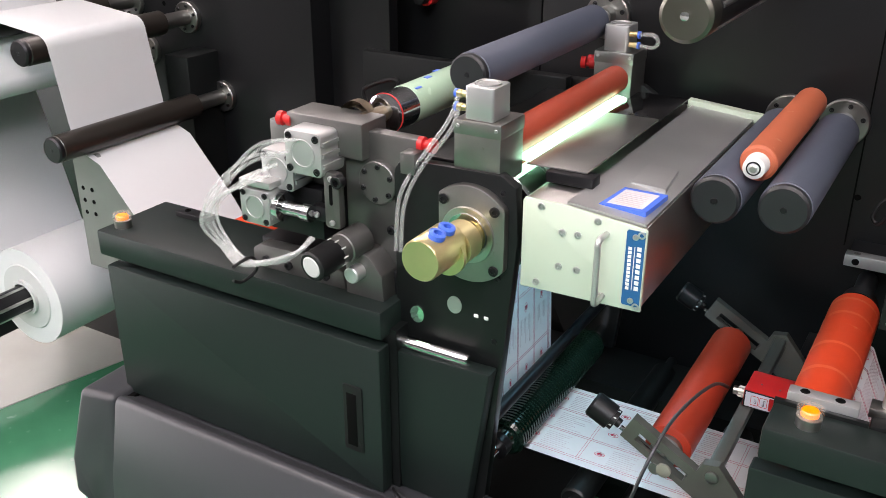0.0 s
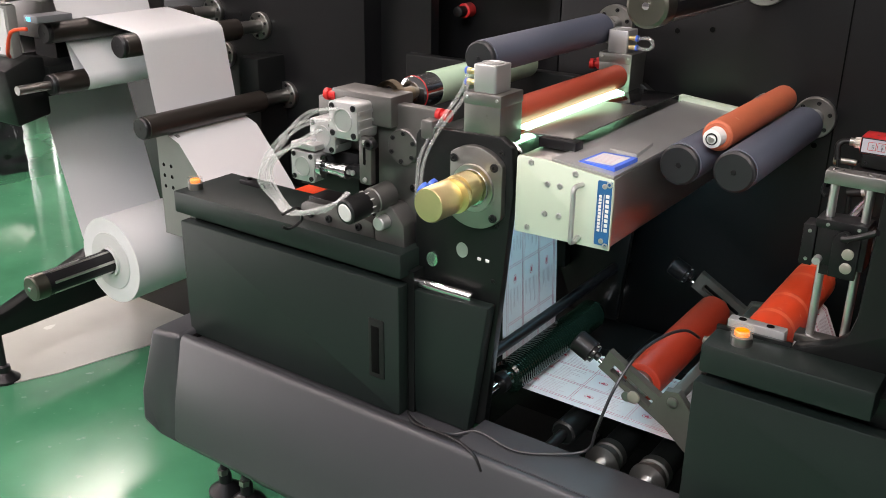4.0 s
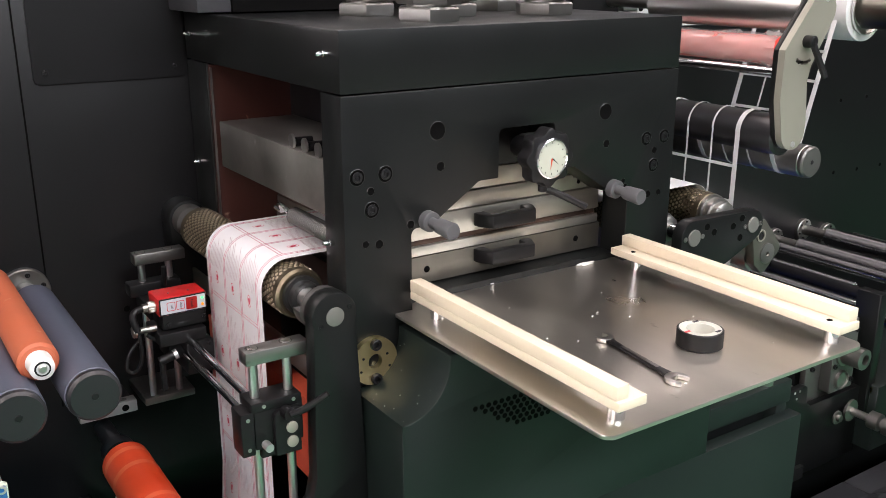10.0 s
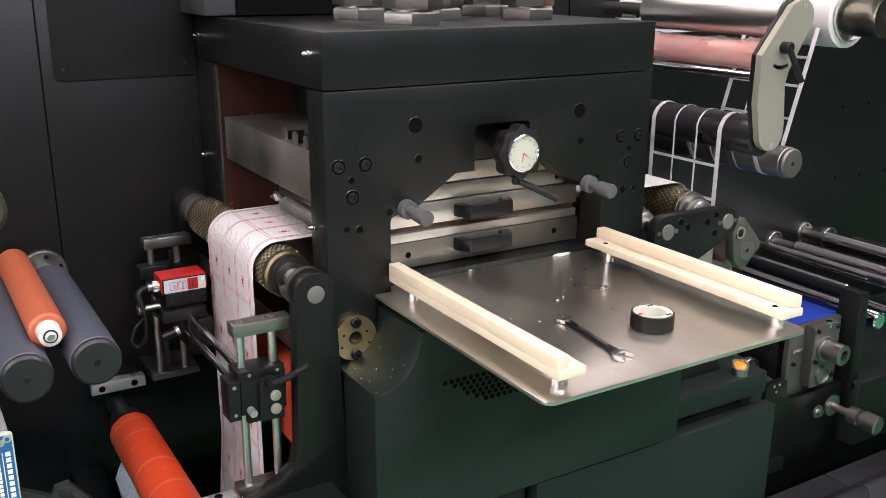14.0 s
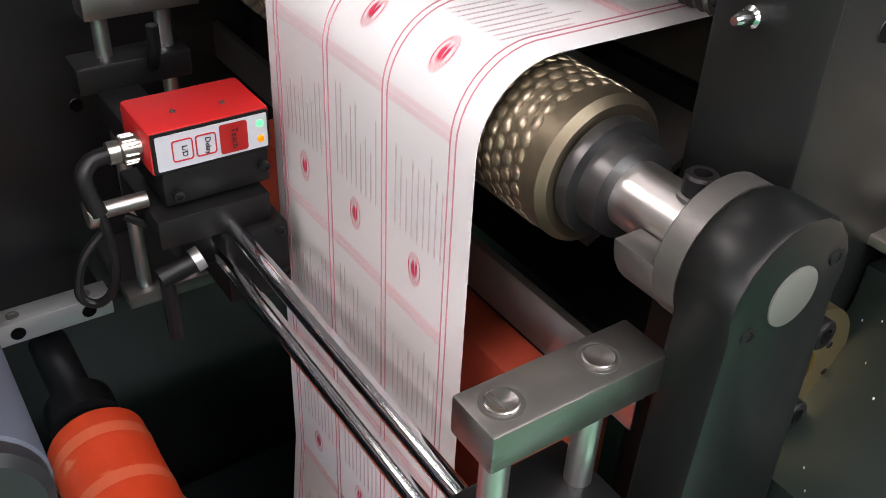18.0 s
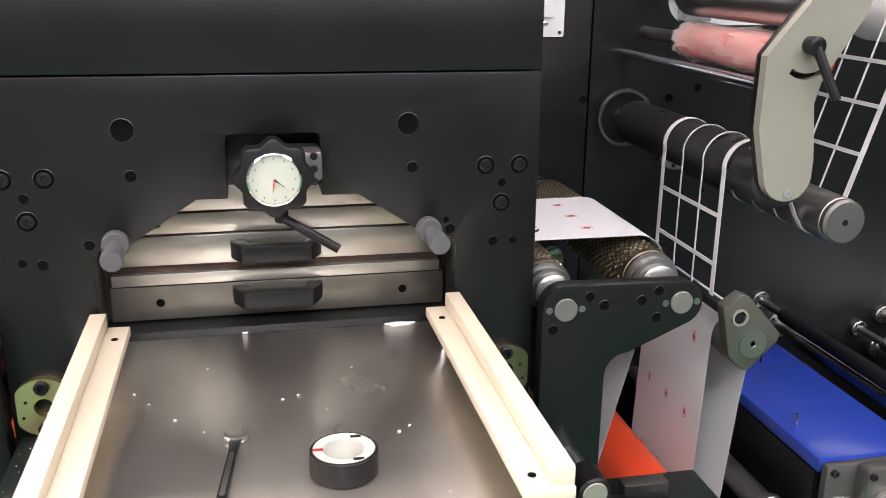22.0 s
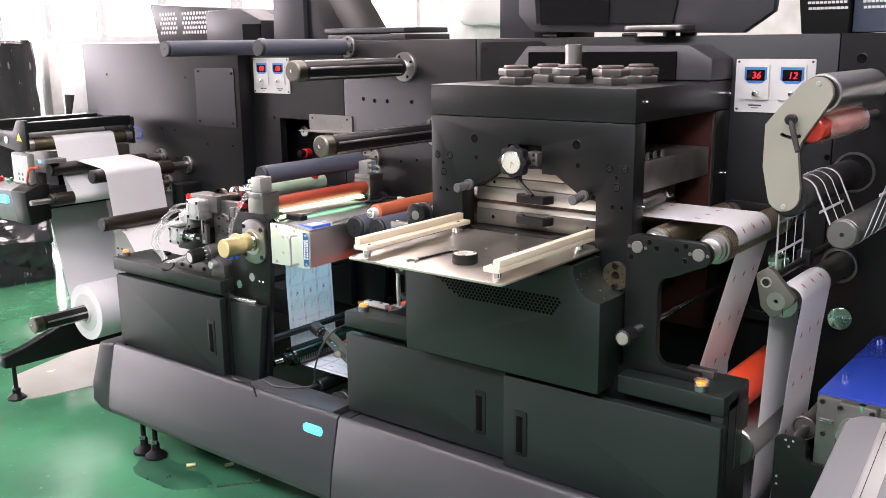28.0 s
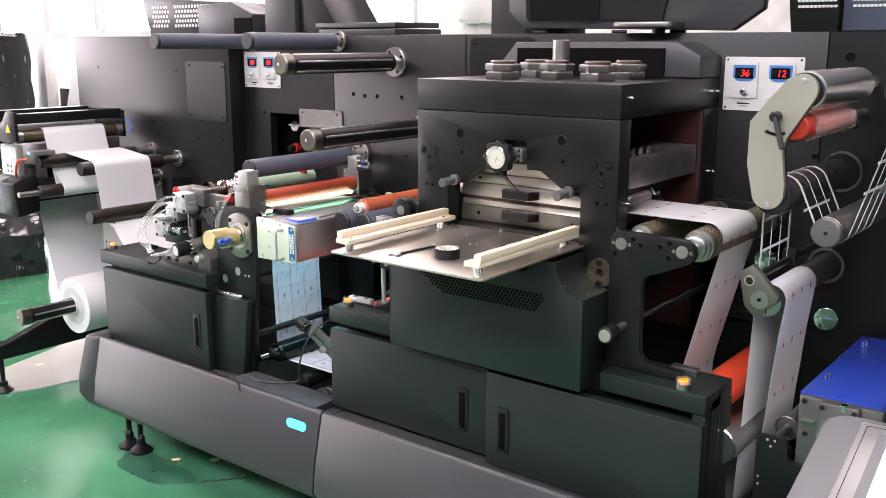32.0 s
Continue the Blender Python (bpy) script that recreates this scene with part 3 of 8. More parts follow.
def meter(x0, x1, z0, z1, left, right):
    """A white twin controller panel: two blue displays with red digits and a knob each."""
    m = thing("tension_meter", "white twin tension controller with red digits on blue", "control panel", "controllers", at=(x0, BACK, z0))
    part("plate", prism(round_rect(x0, x1, z0, z1, 0.004), "y", BACK - 0.005, BACK), M_METER, m)
    w = x1 - x0
    for k, txt in ((0, left), (1, right)):
        a = x0 + w * (0.1 + 0.46 * k)
        b = a + w * 0.34
        mod = part("module", prism(round_rect(a, b, z0 + 0.24 * (z1 - z0), z1 - 0.1 * (z1 - z0), 0.003), "y", BACK - 0.011, BACK - 0.005), M_METER, m)
        h = z1 - z0
        part("display", prism([(a + 0.006, z1 - 0.15 * h), (a + 0.006, z1 - 0.38 * h), (a + 0.02, z1 - 0.45 * h), (b - 0.02, z1 - 0.45 * h), (b - 0.006, z1 - 0.38 * h), (b - 0.006, z1 - 0.15 * h)], "y", BACK - 0.0125, BACK - 0.011), M_BLUEWIN, mod, "blue display window")
        part("digit_window", box(a + 0.012, b - 0.012, BACK - 0.0133, BACK - 0.0125, z1 - 0.40 * h, z1 - 0.20 * h), M_GLOSSBLACK, mod, "black digit window")
        cu = bpy.data.curves.new("digits", "FONT")
        cu.body, cu.size, cu.align_x, cu.extrude, cu.shear = txt, 0.027, "CENTER", 0.0003, 0.15
        tx = new("digits", cu)
        tx.data.materials.append(M_REDDIGIT)
        tx.rotation_euler = (radians(90), 0, 0)
        tx.parent = mod
        tx.location = Vector(((a + b) / 2 + 0.002, BACK - 0.0140, z1 - 0.36 * h)) - ORIGIN[mod]
        part("knob", lathe([(0, 0.009), (0.016, 0.0075), (0.017, 0.006)], ((a + b) / 2 + 0.004, BACK - 0.011, z0 + 0.36 * h), (0, -1, 0), 18), M_CHROME, mod)
        part("caption", box(a + 0.02, b - 0.02, BACK - 0.0056, BACK - 0.005, z0 + 0.12 * h, z0 + 0.145 * h), M_DARK, m)
        part("caption", box(a + 0.028, b - 0.028, BACK - 0.0056, BACK - 0.005, z0 + 0.075 * h, z0 + 0.09 * h), M_DARK, m)
    for x in (x0 + 0.008, x1 - 0.008):
        for z in (z0 + 0.008, z1 - 0.008):
            bolt(x, BACK - 0.005, z, 0.0035, m, M_DARK, h=0.002)


meter(0.785, 1.012, 1.43, 1.583, "36", "12")
meter(-1.365, -1.14, 1.435, 1.585, "00", "00")

# ---- base and cabinets ----
base = thing("base_plinth", "long graphite painted press plinth with rounded end", "machine base", at=(0, 1.1, 0))
prof = [(0.952, 0.24), (0.963, 0.33), (0.998, 0.487), (1.005, 0.4965), (1.016, 0.4965), (1.05, 0.474), (1.115, 0.474), (1.115, 0.19), (1.03, 0.19), (0.968, 0.214)]
for a, b in ((-1.36, -0.132), (-0.127, 1.35), (1.353, 3.2)):
    part("section", prism(prof, "x", a, b, 0.004), M_PED, base)
bm = prism([(-1.367, 0.19), (-1.44, 0.205), (-1.485, 0.25), (-1.496, 0.32), (-1.468, 0.485), (-1.367, 0.4955)], "y", 1.0, 1.5, 0.014, 4)
for v in bm.verts:
    if v.co.y < 1.1:
        v.co.y += 0.18 * (max(v.co.z, 0.235) - 0.49) + max(0, 0.235 - v.co.z) * 0.8
part("end_cap", bm, M_PED, base, "rounded graphite end cap")
part("seam", box(-1.372, -1.355, 1.012, 1.1, 0.21, 0.48), M_HOLE, base)
part("deck", box(-0.585, -0.17, 1.018, 1.122, 0.46, 0.497, 0.003), M_PED, base, "flat graphite deck before the open well")
part("status_light", prism(round_rect(-0.272, -0.186, 0.419, 0.448, 0.013), "y", 0.982, 1.03), M_CYAN, base, "glowing cyan status light")
part("rear_beam", box(-1.46, 3.2, 1.62, 1.78, 0.2, 0.45), M_BLACK, base)
for x in (-1.36, -1.28, 0.4, 1.3):
    ft = part("foot", lathe([(0, 0.045), (0.01, 0.045), (0.034, 0.017), (0.06, 0.016), (0.068, 0.011), (0.2, 0.011)], (x, 1.095, 0), (0, 0, 1), 20), M_DARK, base, "black levelling foot")
    part("nut", lathe([(0.06, 0.015), (0.075, 0.015)], (x, 1.09, 0), (0, 0, 1), 6), M_GREY, ft)


def door(x0, x1, z0, z1, y, parent, hx, hz):
    d = part("door", prism(round_rect(x0, x1, z0, z1, 0.004), "y", y, y + 0.03, 0.003, holes=()), M_CAB, parent)
    h = part("handle", prism(round_rect(hx - 0.02, hx + 0.02, hz - 0.066, hz + 0.066, 0.004), "y", y - 0.0025, y + 0.004, 0.0015), M_PLASTIC, d, "recessed black pull handle")
    # near-black sheet on the handle face for the shaded finger recess
    part("grip", box(hx - 0.012, hx + 0.008, y - 0.0035, y - 0.002, hz - 0.055, hz + 0.05, 0.0005), M_HOLE, h)
    return d


def button(x, y, z):
    b = thing("push_button", "amber illuminated push button on the cabinet lid", "button", "amber buttons", at=(x, y, z))
    part("collar", lathe([(0, 0.0165), (0.015, 0.0165), (0.016, 0.013)], (x, y, z), (0, 0, 1), 24), M_GREY, b)
    part("lens", lathe([(0.0, 0.012), (0.02, 0.012), (0.022, 0.010)], (x, y, z + 0.002), (0, 0, 1), 24), M_AMBER, b, "glowing amber lens")
    part("shroud", lathe([(0.014, 0.0175), (0.027, 0.0175), (0.027, 0.0145), (0.014, 0.0145)], (x, y, z), (0, 0, 1), 24, cap=False), M_RING, b, "clear plastic ring")
    return b


cl = thing("print_cabinet", "dark green-grey cabinet with a recessed handle", "cabinet", "press cabinets", at=(-1.05, 1.2, 0.5))
part("body", box(-1.37, -0.735, 1.085, 1.22, 0.475, 0.79), M_BLACK, cl)
door(-1.385, -0.748, 0.478, 0.765, 1.053, cl, -0.805, 0.615)
part("lid", box(-1.41, -0.748, 1.06, 1.24, 0.778, 0.83, 0.005), M_CAB, cl)
part("side_box", prism([(-0.742, 0.752), (-0.565, 0.758), (-0.605, 0.476), (-0.735, 0.476)], "y", 1.088, 1.118, 0.005), M_CAB, cl)
part("hinge_bar", box(-1.33, -1.25, 1.19, 1.22, 0.828, 0.84, 0.002), M_DARK, cl)
for x in (-1.31, -1.27):
    bolt(x, 1.205, 0.84, 0.006, cl, M_HOLE, axis=(0, 0, 1), h=0.002)
button(-1.378, 1.1, 0.83)

cm = thing("die_cabinet", "dark green-grey double-door cabinet under the die head", "cabinet", "press cabinets", at=(0.45, 1.3, 0.5))
part("body", box(-0.12, 1.07, 1.12, 1.165, 0.475, 0.79), M_BLACK, cm)
part("side_panel", box(1.035, 1.068, 1.092, 1.26, 0.48, 0.764, 0.003), M_CAB, cm)
door(-0.165, 0.452, 0.485, 0.745, 1.085, cm, 0.36, 0.605)
door(0.458, 1.075, 0.478, 0.748, 1.06, cm, 0.515, 0.59)
part("lid", box(-0.155, 0.105, 1.07, 1.15, 0.772, 0.822, 0.005), M_CAB, cm)
part("lid", box(0.79, 1.07, 1.085, 1.25, 0.765, 0.815, 0.005), M_CAB, cm)
part("lid_back", box(0.105, 0.79, 1.14, 1.17, 0.772, 0.82), M_BLACK, cm)
button(-0.104, 1.106, 0.822)
button(1.004, 1.103, 0.815)


# ---- unwinding end: reel, guide rollers, web guide, control box ----
def plain_roller(x, z, y0, y1, r, material, label, cap=None, shaft=0.019, fl=0.04, name="guide_roller", group="guide rollers", back=BACK, fmat=None, bolts=6):
    """A roller along y on a shaft that runs into a flange on the back plate."""
    t = thing(name, label, "roller", group, at=(x, (y0 + back) / 2, z))
    part("sleeve", roll(x, z, y0 + 0.004, y1, r), material, t, at=(x, (y0 + y1) / 2, z))
    part("end_cap", lathe([(-0.006, r * 0.86), (-0.002, r * 0.97), (0.006, r * 0.97)], (x, y0, z), (0, 1, 0), 36), cap or M_RUBCAP, t)
    part("centre_screw", lathe([(0, r * 0.14), (0.001, r * 0.12), (0.0012, 0.0001)], (x, y0 - 0.006, z), (0, -1, 0), 14, cap=False), M_DARK, t)
    part("shaft", rod((x, y1 - 0.002, z), (x, back, z), shaft), M_GREY, t)
    flange(x, z, fl, t, fmat or M_GREY, back, 0.014, bolts)
    return t


reel = thing("paper_reel", "large reel of white label paper, part used", "paper reel", at=(-1.95, 1.4, 0.465))
reel_turn = part("paper", lathe([(0, 0.045), (0, 0.128), (0.335, 0.128), (0.335, 0.045)], (-1.95, 1.235, 0.465), (0, 1, 0), 64, cap=False), M_PAPER, reel, at=(-1.95, 1.4, 0.465))
part("wound_edge", lathe([(-0.003, 0.046), (-0.003, 0.085), (0.0, 0.087)], (-1.95, 1.235, 0.465), (0, 1, 0), 48, cap=False), M_LINER, reel_turn)
part("core", lathe([(-0.012, 0.038), (-0.012, 0.046), (0.3, 0.046), (0.3, 0.038)], (-1.95, 1.235, 0.465), (0, 1, 0), 40, cap=False), M_LINER, reel_turn)


def air_shaft(x, z, y0, r, label, fl=0.055):
    t = thing("air_shaft", label, "air shaft", "air shafts", at=(x, 1.5, z))
    b = part("barrel", lathe([(0, r - 0.006), (0.004, r), (0.035, r), (0.037, r - 0.002), (BACK - y0 - 0.04, r - 0.002)], (x, y0, z), (0, 1, 0), 40), M_DARK, t, at=(x, 1.5, z))
    part("nose", lathe([(-0.004, r * 0.85), (0, r), (0.034, r + 0.0005)], (x, y0, z), (0, 1, 0), 40), M_NOSE, b)
    part("valve", lathe([(0, 0.006), (0.004, 0.006), (0.0045, 0.003), (0.0045, 0.0001)], (x, y0 - 0.004, z), (0, -1, 0), 14, cap=False), M_CHROME, b)
    for k in range(6):
        a = 2 * math.pi * (k + 0.25) / 6
        u, v = math.cos(a), math.sin(a)
        part("bar", rod((x + (r - 0.004) * u, y0 + 0.05, z + (r - 0.004) * v), (x + (r - 0.004) * u, BACK - 0.06, z + (r - 0.004) * v), 0.0045, 8), M_STEEL, b)
    flange(x, z, fl, t, M_STEEL, BACK, 0.016, 4, screw=M_DARK)
    return t


air_shaft(-1.95, 0.465, 0.985, 0.036, "black air shaft through the paper reel")
air_shaft(-0.495, 1.552, 1.216, 0.036, "black air shaft with bright strips on the back plate")
air_shaft(-0.345, 1.315, 1.185, 0.036, "black air shaft with bright strips on the back plate")

plain_roller(-1.785, 1.096, 1.23, 1.63, 0.03, M_BROWN, "glossy black guide roller under the white web", M_DARK, back=BACKL)
plain_roller(-1.985, 1.12, 1.155, 1.63, 0.028, M_BROWN, "glossy black guide roller under the white web", M_DARK, back=BACKL)
plain_roller(-1.69, 0.903, 1.2, 1.62, 0.03, M_BROWN, "glossy black guide roller behind the white web", M_DARK, back=BACKL)
plain_roller(-1.945, 0.995, 1.125, 1.62, 0.028, M_BROWN, "short black guide roller with a grey journal", M_DARK, back=BACKL)
plain_roller(-0.79, 1.628, 1.33, 1.76, 0.031, M_RUBBER, "blue-grey rubber roller at the top of the plate")
plain_roller(-1.3, 1.628, 1.30, 1.76, 0.031, M_RUBBER, "blue-grey rubber roller at the top of the plate")
plain_roller(-0.68, 1.191, 1.217, 1.715, 0.033, M_RUBBER, "blue-grey rubber roller above the print unit", fl=0.046)
plain_roller(-0.206, 1.041, 1.29, 1.71, 0.0375, M_RUBBER, "blue-grey rubber nip roller", fl=0.044)
plain_roller(-0.304, 1.036, 1.29, 1.71, 0.0375, M_RUBBER, "blue-grey rubber nip roller", fl=0.044)
jn = part("journal", rod((-1.945, 1.03, 0.995), (-1.945, 1.13, 0.995), 0.012), M_GREY, [o for o in bpy.data.objects if o.name.startswith("guide_roller")][3])
nip = thing("squeeze_roller", "loose orange rubber roller resting between nip rollers", "roller", at=(-0.262, 1.5, 1.08))
part("sleeve", roll(-0.262, 1.083, 1.345, 1.74, 0.0275), M_SALMON, nip)
part("bearing", lathe([(-0.026, 0.012), (-0.024, 0.0165), (0.002, 0.018)], (-0.262, 1.345, 1.083), (0, 1, 0), 24), M_WHITE, nip, "white nylon bearing")
part("bearing_ring", lathe([(-0.027, 0.0085), (-0.0272, 0.0105), (-0.0255, 0.011)], (-0.262, 1.345, 1.083), (0, 1, 0), 22, cap=False), M_DARK, nip)
part("pin", lathe([(-0.0295, 0.0045), (-0.028, 0.006), (-0.008, 0.006)], (-0.262, 1.345, 1.083), (0, 1, 0), 14), M_STEEL, nip)

# white web from the reel to the print unit
wp = thing("blank_web", "wide strip of blank white label paper over rollers", "paper web", at=(-1.8, 1.4, 0.9))
A0, A1 = 1.275, 1.55
part("run", strip([(-2.082, 0.50), (-2.2, 0.92), (-2.325, 1.25)], 1.24, 1.535), M_PAPER, wp)
part("run", strip(arc(-2.075, 1.226, 0.0318, 110, 0, 8) + [(-1.995, 1.06)] + arc(-1.945, 0.995, 0.0295, 180, 395, 12) + arc(-1.985, 1.12, 0.029, 215, 130, 4), 1.22, 1.515), M_PAPER, wp)
part("run", strip(arc(-1.985, 1.12, 0.0295, 130, 92, 4) + arc(-1.785, 1.096, 0.031, 88, 0, 8) + [(-1.722, 0.91)]
                  + arc(-1.69, 0.903, 0.031, 180, 225, 5) + [(-1.645, 0.855), (-1.52, 0.71), (-1.42, 0.56)], A0, A1), M_PAPER, wp)

# web guide frame
gd = thing("web_guide", "black web guide frame with steel rollers and warning marks", "web guide", at=(-2.15, 1.3, 1.2))
part("side_plate", prism([(-2.40, 1.33), (-2.36, 1.335), (-2.33, 1.285), (-2.14, 1.285), (-2.10, 1.335), (-2.03, 1.335), (-2.03, 1.21), (-2.1, 1.195), (-2.36, 1.23), (-2.40, 1.28)], "y", 1.085, 1.1, 0.003), M_BLACK, gd)
part("side_plate", box(-2.34, -2.05, 1.615, 1.63, 1.19, 1.315, 0.003), M_BLACK, gd)
part("top_bar", box(-2.12, -2.055, 1.1, 1.615, 1.28, 1.322, 0.002), M_BLACK, gd)
part("top_bar", box(-2.395, -2.33, 1.1, 1.615, 1.28, 1.322, 0.002), M_BLACK, gd)
rr = part("roller", roll(-2.075, 1.226, 1.1, 1.615, 0.03), M_KNURL, gd)
for y in (1.1, 1.583):
    part("steel_band", lathe([(0, 0.031), (0.03, 0.031)], (-2.075, y, 1.226), (0, 1, 0), 32), M_STEEL, rr)
part("roller", roll(-2.30, 1.25, 1.1, 1.615, 0.024), M_ALU, gd)
for x in (-2.345, -2.09):
    part("warning_mark", prism([(x - 0.02, 1.245), (x + 0.02, 1.245), (x, 1.28)], "y", 1.0835, 1.085), M_YELLOW, gd, "yellow warning triangle")
for x in (-2.27, -2.20):
    part("plug", lathe([(0, 0.016), (0.003, 0.016)], (x, 1.085, 1.245), (0, -1, 0), 20), M_ALU, gd)
part("air_line", tube([(-2.05, 1.625, 1.27), (-2.03, 1.645, 1.25), (-2.03, 1.65, 1.22), (-2.06, 1.64, 1.21)], 0.004), M_BLUEPL, gd, "light blue air line")
part("support", box(-2.27, -2.06, 1.2, 1.6, 1.09, 1.19, 0.004), M_GUN, gd)
part("lower_support", box(-2.25, -2.0, 1.16, BACKL, 0.98, 1.03, 0.004), M_BLACK, gd)
part("support_post", box(-2.2, -2.1, 1.25, 1.45, 1.03, 1.09), M_BLACK, gd)
gm = thing("guide_controller", "pale web guide controller with a small screen", "controller", at=(-2.1, 1.1, 1.1))
part("case", box(-2.21, -2.06, 1.1, 1.13, 1.05, 1.19, 0.008), M_PLATE, gm)
part("face", box(-2.2, -2.07, 1.0985, 1.1, 1.06, 1.18), M_METER, gm)
part("screen", box(-2.19, -2.11, 1.097, 1.0985, 1.12, 1.175), M_DISPLAY, gm, "lit display")
for k in range(3):
    for j in range(2):
        part("key", lathe([(0, 0.008), (0.002, 0.007)], (-2.18 + 0.03 * k, 1.1, 1.075 + 0.022 * j), (0, -1, 0), 14), M_GREENF if k else M_WHITE, gm)
part("lead", tube([(-2.06, 1.09, 1.06), (-2.03, 1.07, 1.08), (-2.0, 1.07, 1.13), (-1.96, 1.09, 1.14)], 0.005), M_ORANGE, gm, "orange lead")
eye = thing("edge_sensor", "small ultrasonic web edge sensor with blue light", "sensor", at=(-1.95, 1.12, 1.14))
part("case", box(-1.985, -1.925, 1.1, 1.2, 1.155, 1.172, 0.002), M_SILVERGREY, eye)
part("light", box(-1.97, -1.955, 1.098, 1.1, 1.158, 1.168), M_CYAN, eye, "blue light")

cb = thing("control_box", "sloped control box with red lettering bars and buttons", "control box", at=(-2.35, 1.1, 0.98))
part("case", prism([(1.05, 1.03), (1.125, 1.058), (1.16, 1.055), (1.16, 0.9), (1.065, 0.885)], "x", -2.59, -2.145, 0.006), M_BOXGREY, cb)
part("side_case", prism([(1.046, 1.032), (1.125, 1.06), (1.162, 1.055), (1.162, 0.9), (1.062, 0.882)], "x", -2.145, -2.02, 0.008), M_BLACK, cb)
part("cyan_light", prism(round_rect(-2.26, -2.175, 0.968, 1.005, 0.014), "y", 1.046, 1.056), M_CYAN, cb, "glowing cyan light")
part("red_disc", lathe([(0, 0.032), (0.002, 0.032)], (-2.545, 1.056, 0.975), (0, -1, 0.05), 24), M_RED, cb)
for k in range(4):
    part("red_bar", box(-2.49 + 0.047 * k, -2.455 + 0.047 * k, 1.05, 1.058, 0.965, 1.01), M_RED, cb)
part("red_bar", box(-2.49, -2.32, 1.05, 1.06, 0.925, 0.945), M_RED, cb)
for k, (m, r) in enumerate(((M_RED, 0.024), (M_YELLOW, 0.015), (M_RED, 0.015), (M_BOARD, 0.015))):
    part("button", lathe([(0, r * 0.8), (0.012, r * 0.8), (0.014, r), (0.024, r), (0.026, r * 0.8)], (-2.5 + 0.085 * k, 1.105, 1.045), (0, -0.28, 1), 20), m, cb)
part("bracket", box(-2.4, -2.1, 1.16, BACKL, 0.93, 0.97), M_BLACK, cb)
def crumple(bm, amount, scale, cuts):
    bmesh.ops.subdivide_edges(bm, edges=bm.edges[:], cuts=cuts, use_grid_fill=True)
    for v in bm.verts:
        if v.co.z > 0.03:
            v.co += amount * noise.noise_vector(v.co * scale) + amount * 0.6 * noise.noise_vector(v.co * scale * 2.7)
    return bm


pk = thing("wrapped_package", "flat black package in crumpled clear film", "package", at=(-4.55, 2.25, 0))
slab = [(-4.78, 2.12), (-4.5, 2.04), (-4.41, 2.42), (-4.66, 2.5)]
bm = prism(slab, "z", 0.0, 0.5)
for v in bm.verts:
    if v.co.z > 0.4 and v.co.x > -4.6:
        v.co.z = 0.29
bm2 = bm.copy()
part("bundle", bm, M_BLACK, pk)
bmesh.ops.scale(bm2, verts=bm2.verts, vec=(1.04, 1.04, 1.03), space=Matrix.Translation((4.6, -2.27, 0)))
part("film", crumple(bm2, 0.016, 12, 14), M_WRAP, pk, "crumpled glossy film")
wm = thing("wrapped_machine", "tall dark machine cabinet wrapped in stretch film", "machine", at=(-6.0, 2.0, 0))
part("wrap", crumple(box(-7.2, -5.22, 0.8, 2.9, 0.08, 1.7, 0.03), 0.012, 5, 22), M_WRAP, wm)
part("base", box(-7.1, -5.3, 0.9, 2.85, 0.0, 0.08), M_BLACK, wm)
pnl = part("button_panel", box(-5.22, -5.19, 2.17, 2.30, 1.18, 1.36, 0.004), M_WHITE, wm, "white plate with push buttons")
for y, z, m in ((2.25, 1.22, M_RED), (2.24, 1.30, M_YELLOW)):
    part("button", lathe([(0, 0.022), (0.02, 0.022), (0.022, 0.018)], (-5.19, y, z), (1, 0, 0), 16), m, pnl)
bm = bmesh.new()
for j_ in range(6):
    for i_ in range(9):
        lathe([(0.0, 0.006), (0.003, 0.006), (0.003, 0.0001)], (-5.2, 2.17 + 0.02 * i_ + 0.01 * (j_ % 2), 0.23 + 0.018 * j_), (1, 0, 0), 6, bm, cap=False)
vh = part("vent_dots", bm, M_LINER, wm)
vh["kind"] = "stuff"
gb = thing("machine_arch", "pale grey machine side frame with a round opening", "machine frame", at=(-5.1, 3.2, 0))
part("frame", prism([(-5.3, 0.0), (-5.3, 1.1), (-5.16, 1.42), (-4.68, 1.42), (-4.68, 0.0), (-4.78, 0.0), (-4.8, 0.95)] + arc(-5.0, 0.95, 0.2, 0, 180, 10) + [(-5.22, 0)], "y", 3.2, 3.28, 0.004), M_WHITE, gb)
part("slot", prism(round_rect(-4.98, -4.93, 1.27, 1.34, 0.005), "y", 3.196, 3.2), M_HOLE, gb)
part("screw", lathe([(0, 0.02), (0.004, 0.02)], (-4.78, 3.2, 1.3), (0, -1, 0), 16), M_DARK, gb)
part("post", box(-5.72, -5.58, 3.2, 3.3, 0.0, 1.7, 0.005), M_WHITE, gb)
part("dark_panel", box(-5.56, -5.32, 3.3, 3.34, 0.0, 1.25, 0.004), M_BLACK, gb)

fa = thing("unwinder_leg", "low black unwinder arm on a levelling foot", "machine leg", at=(-2.2, 1.4, 0))
part("arm", prism([(1.03, 0.165), (1.03, 0.225), (1.12, 0.24), (1.5, 0.36), (1.72, 0.37), (1.72, 0.12), (1.5, 0.16), (1.12, 0.16)], "x", -2.4, -2.345, 0.008), M_BLACK, fa)
part("foot", lathe([(0, 0.045), (0.008, 0.045), (0.03, 0.02), (0.05, 0.02), (0.055, 0.011), (0.17, 0.011)], (-2.37, 1.08, 0), (0, 0, 1), 20), M_DARK, fa)
part("upright", box(-1.78, -1.70, 1.62, BACK, 0.1, 1.02, 0.004), M_BLACK, fa)
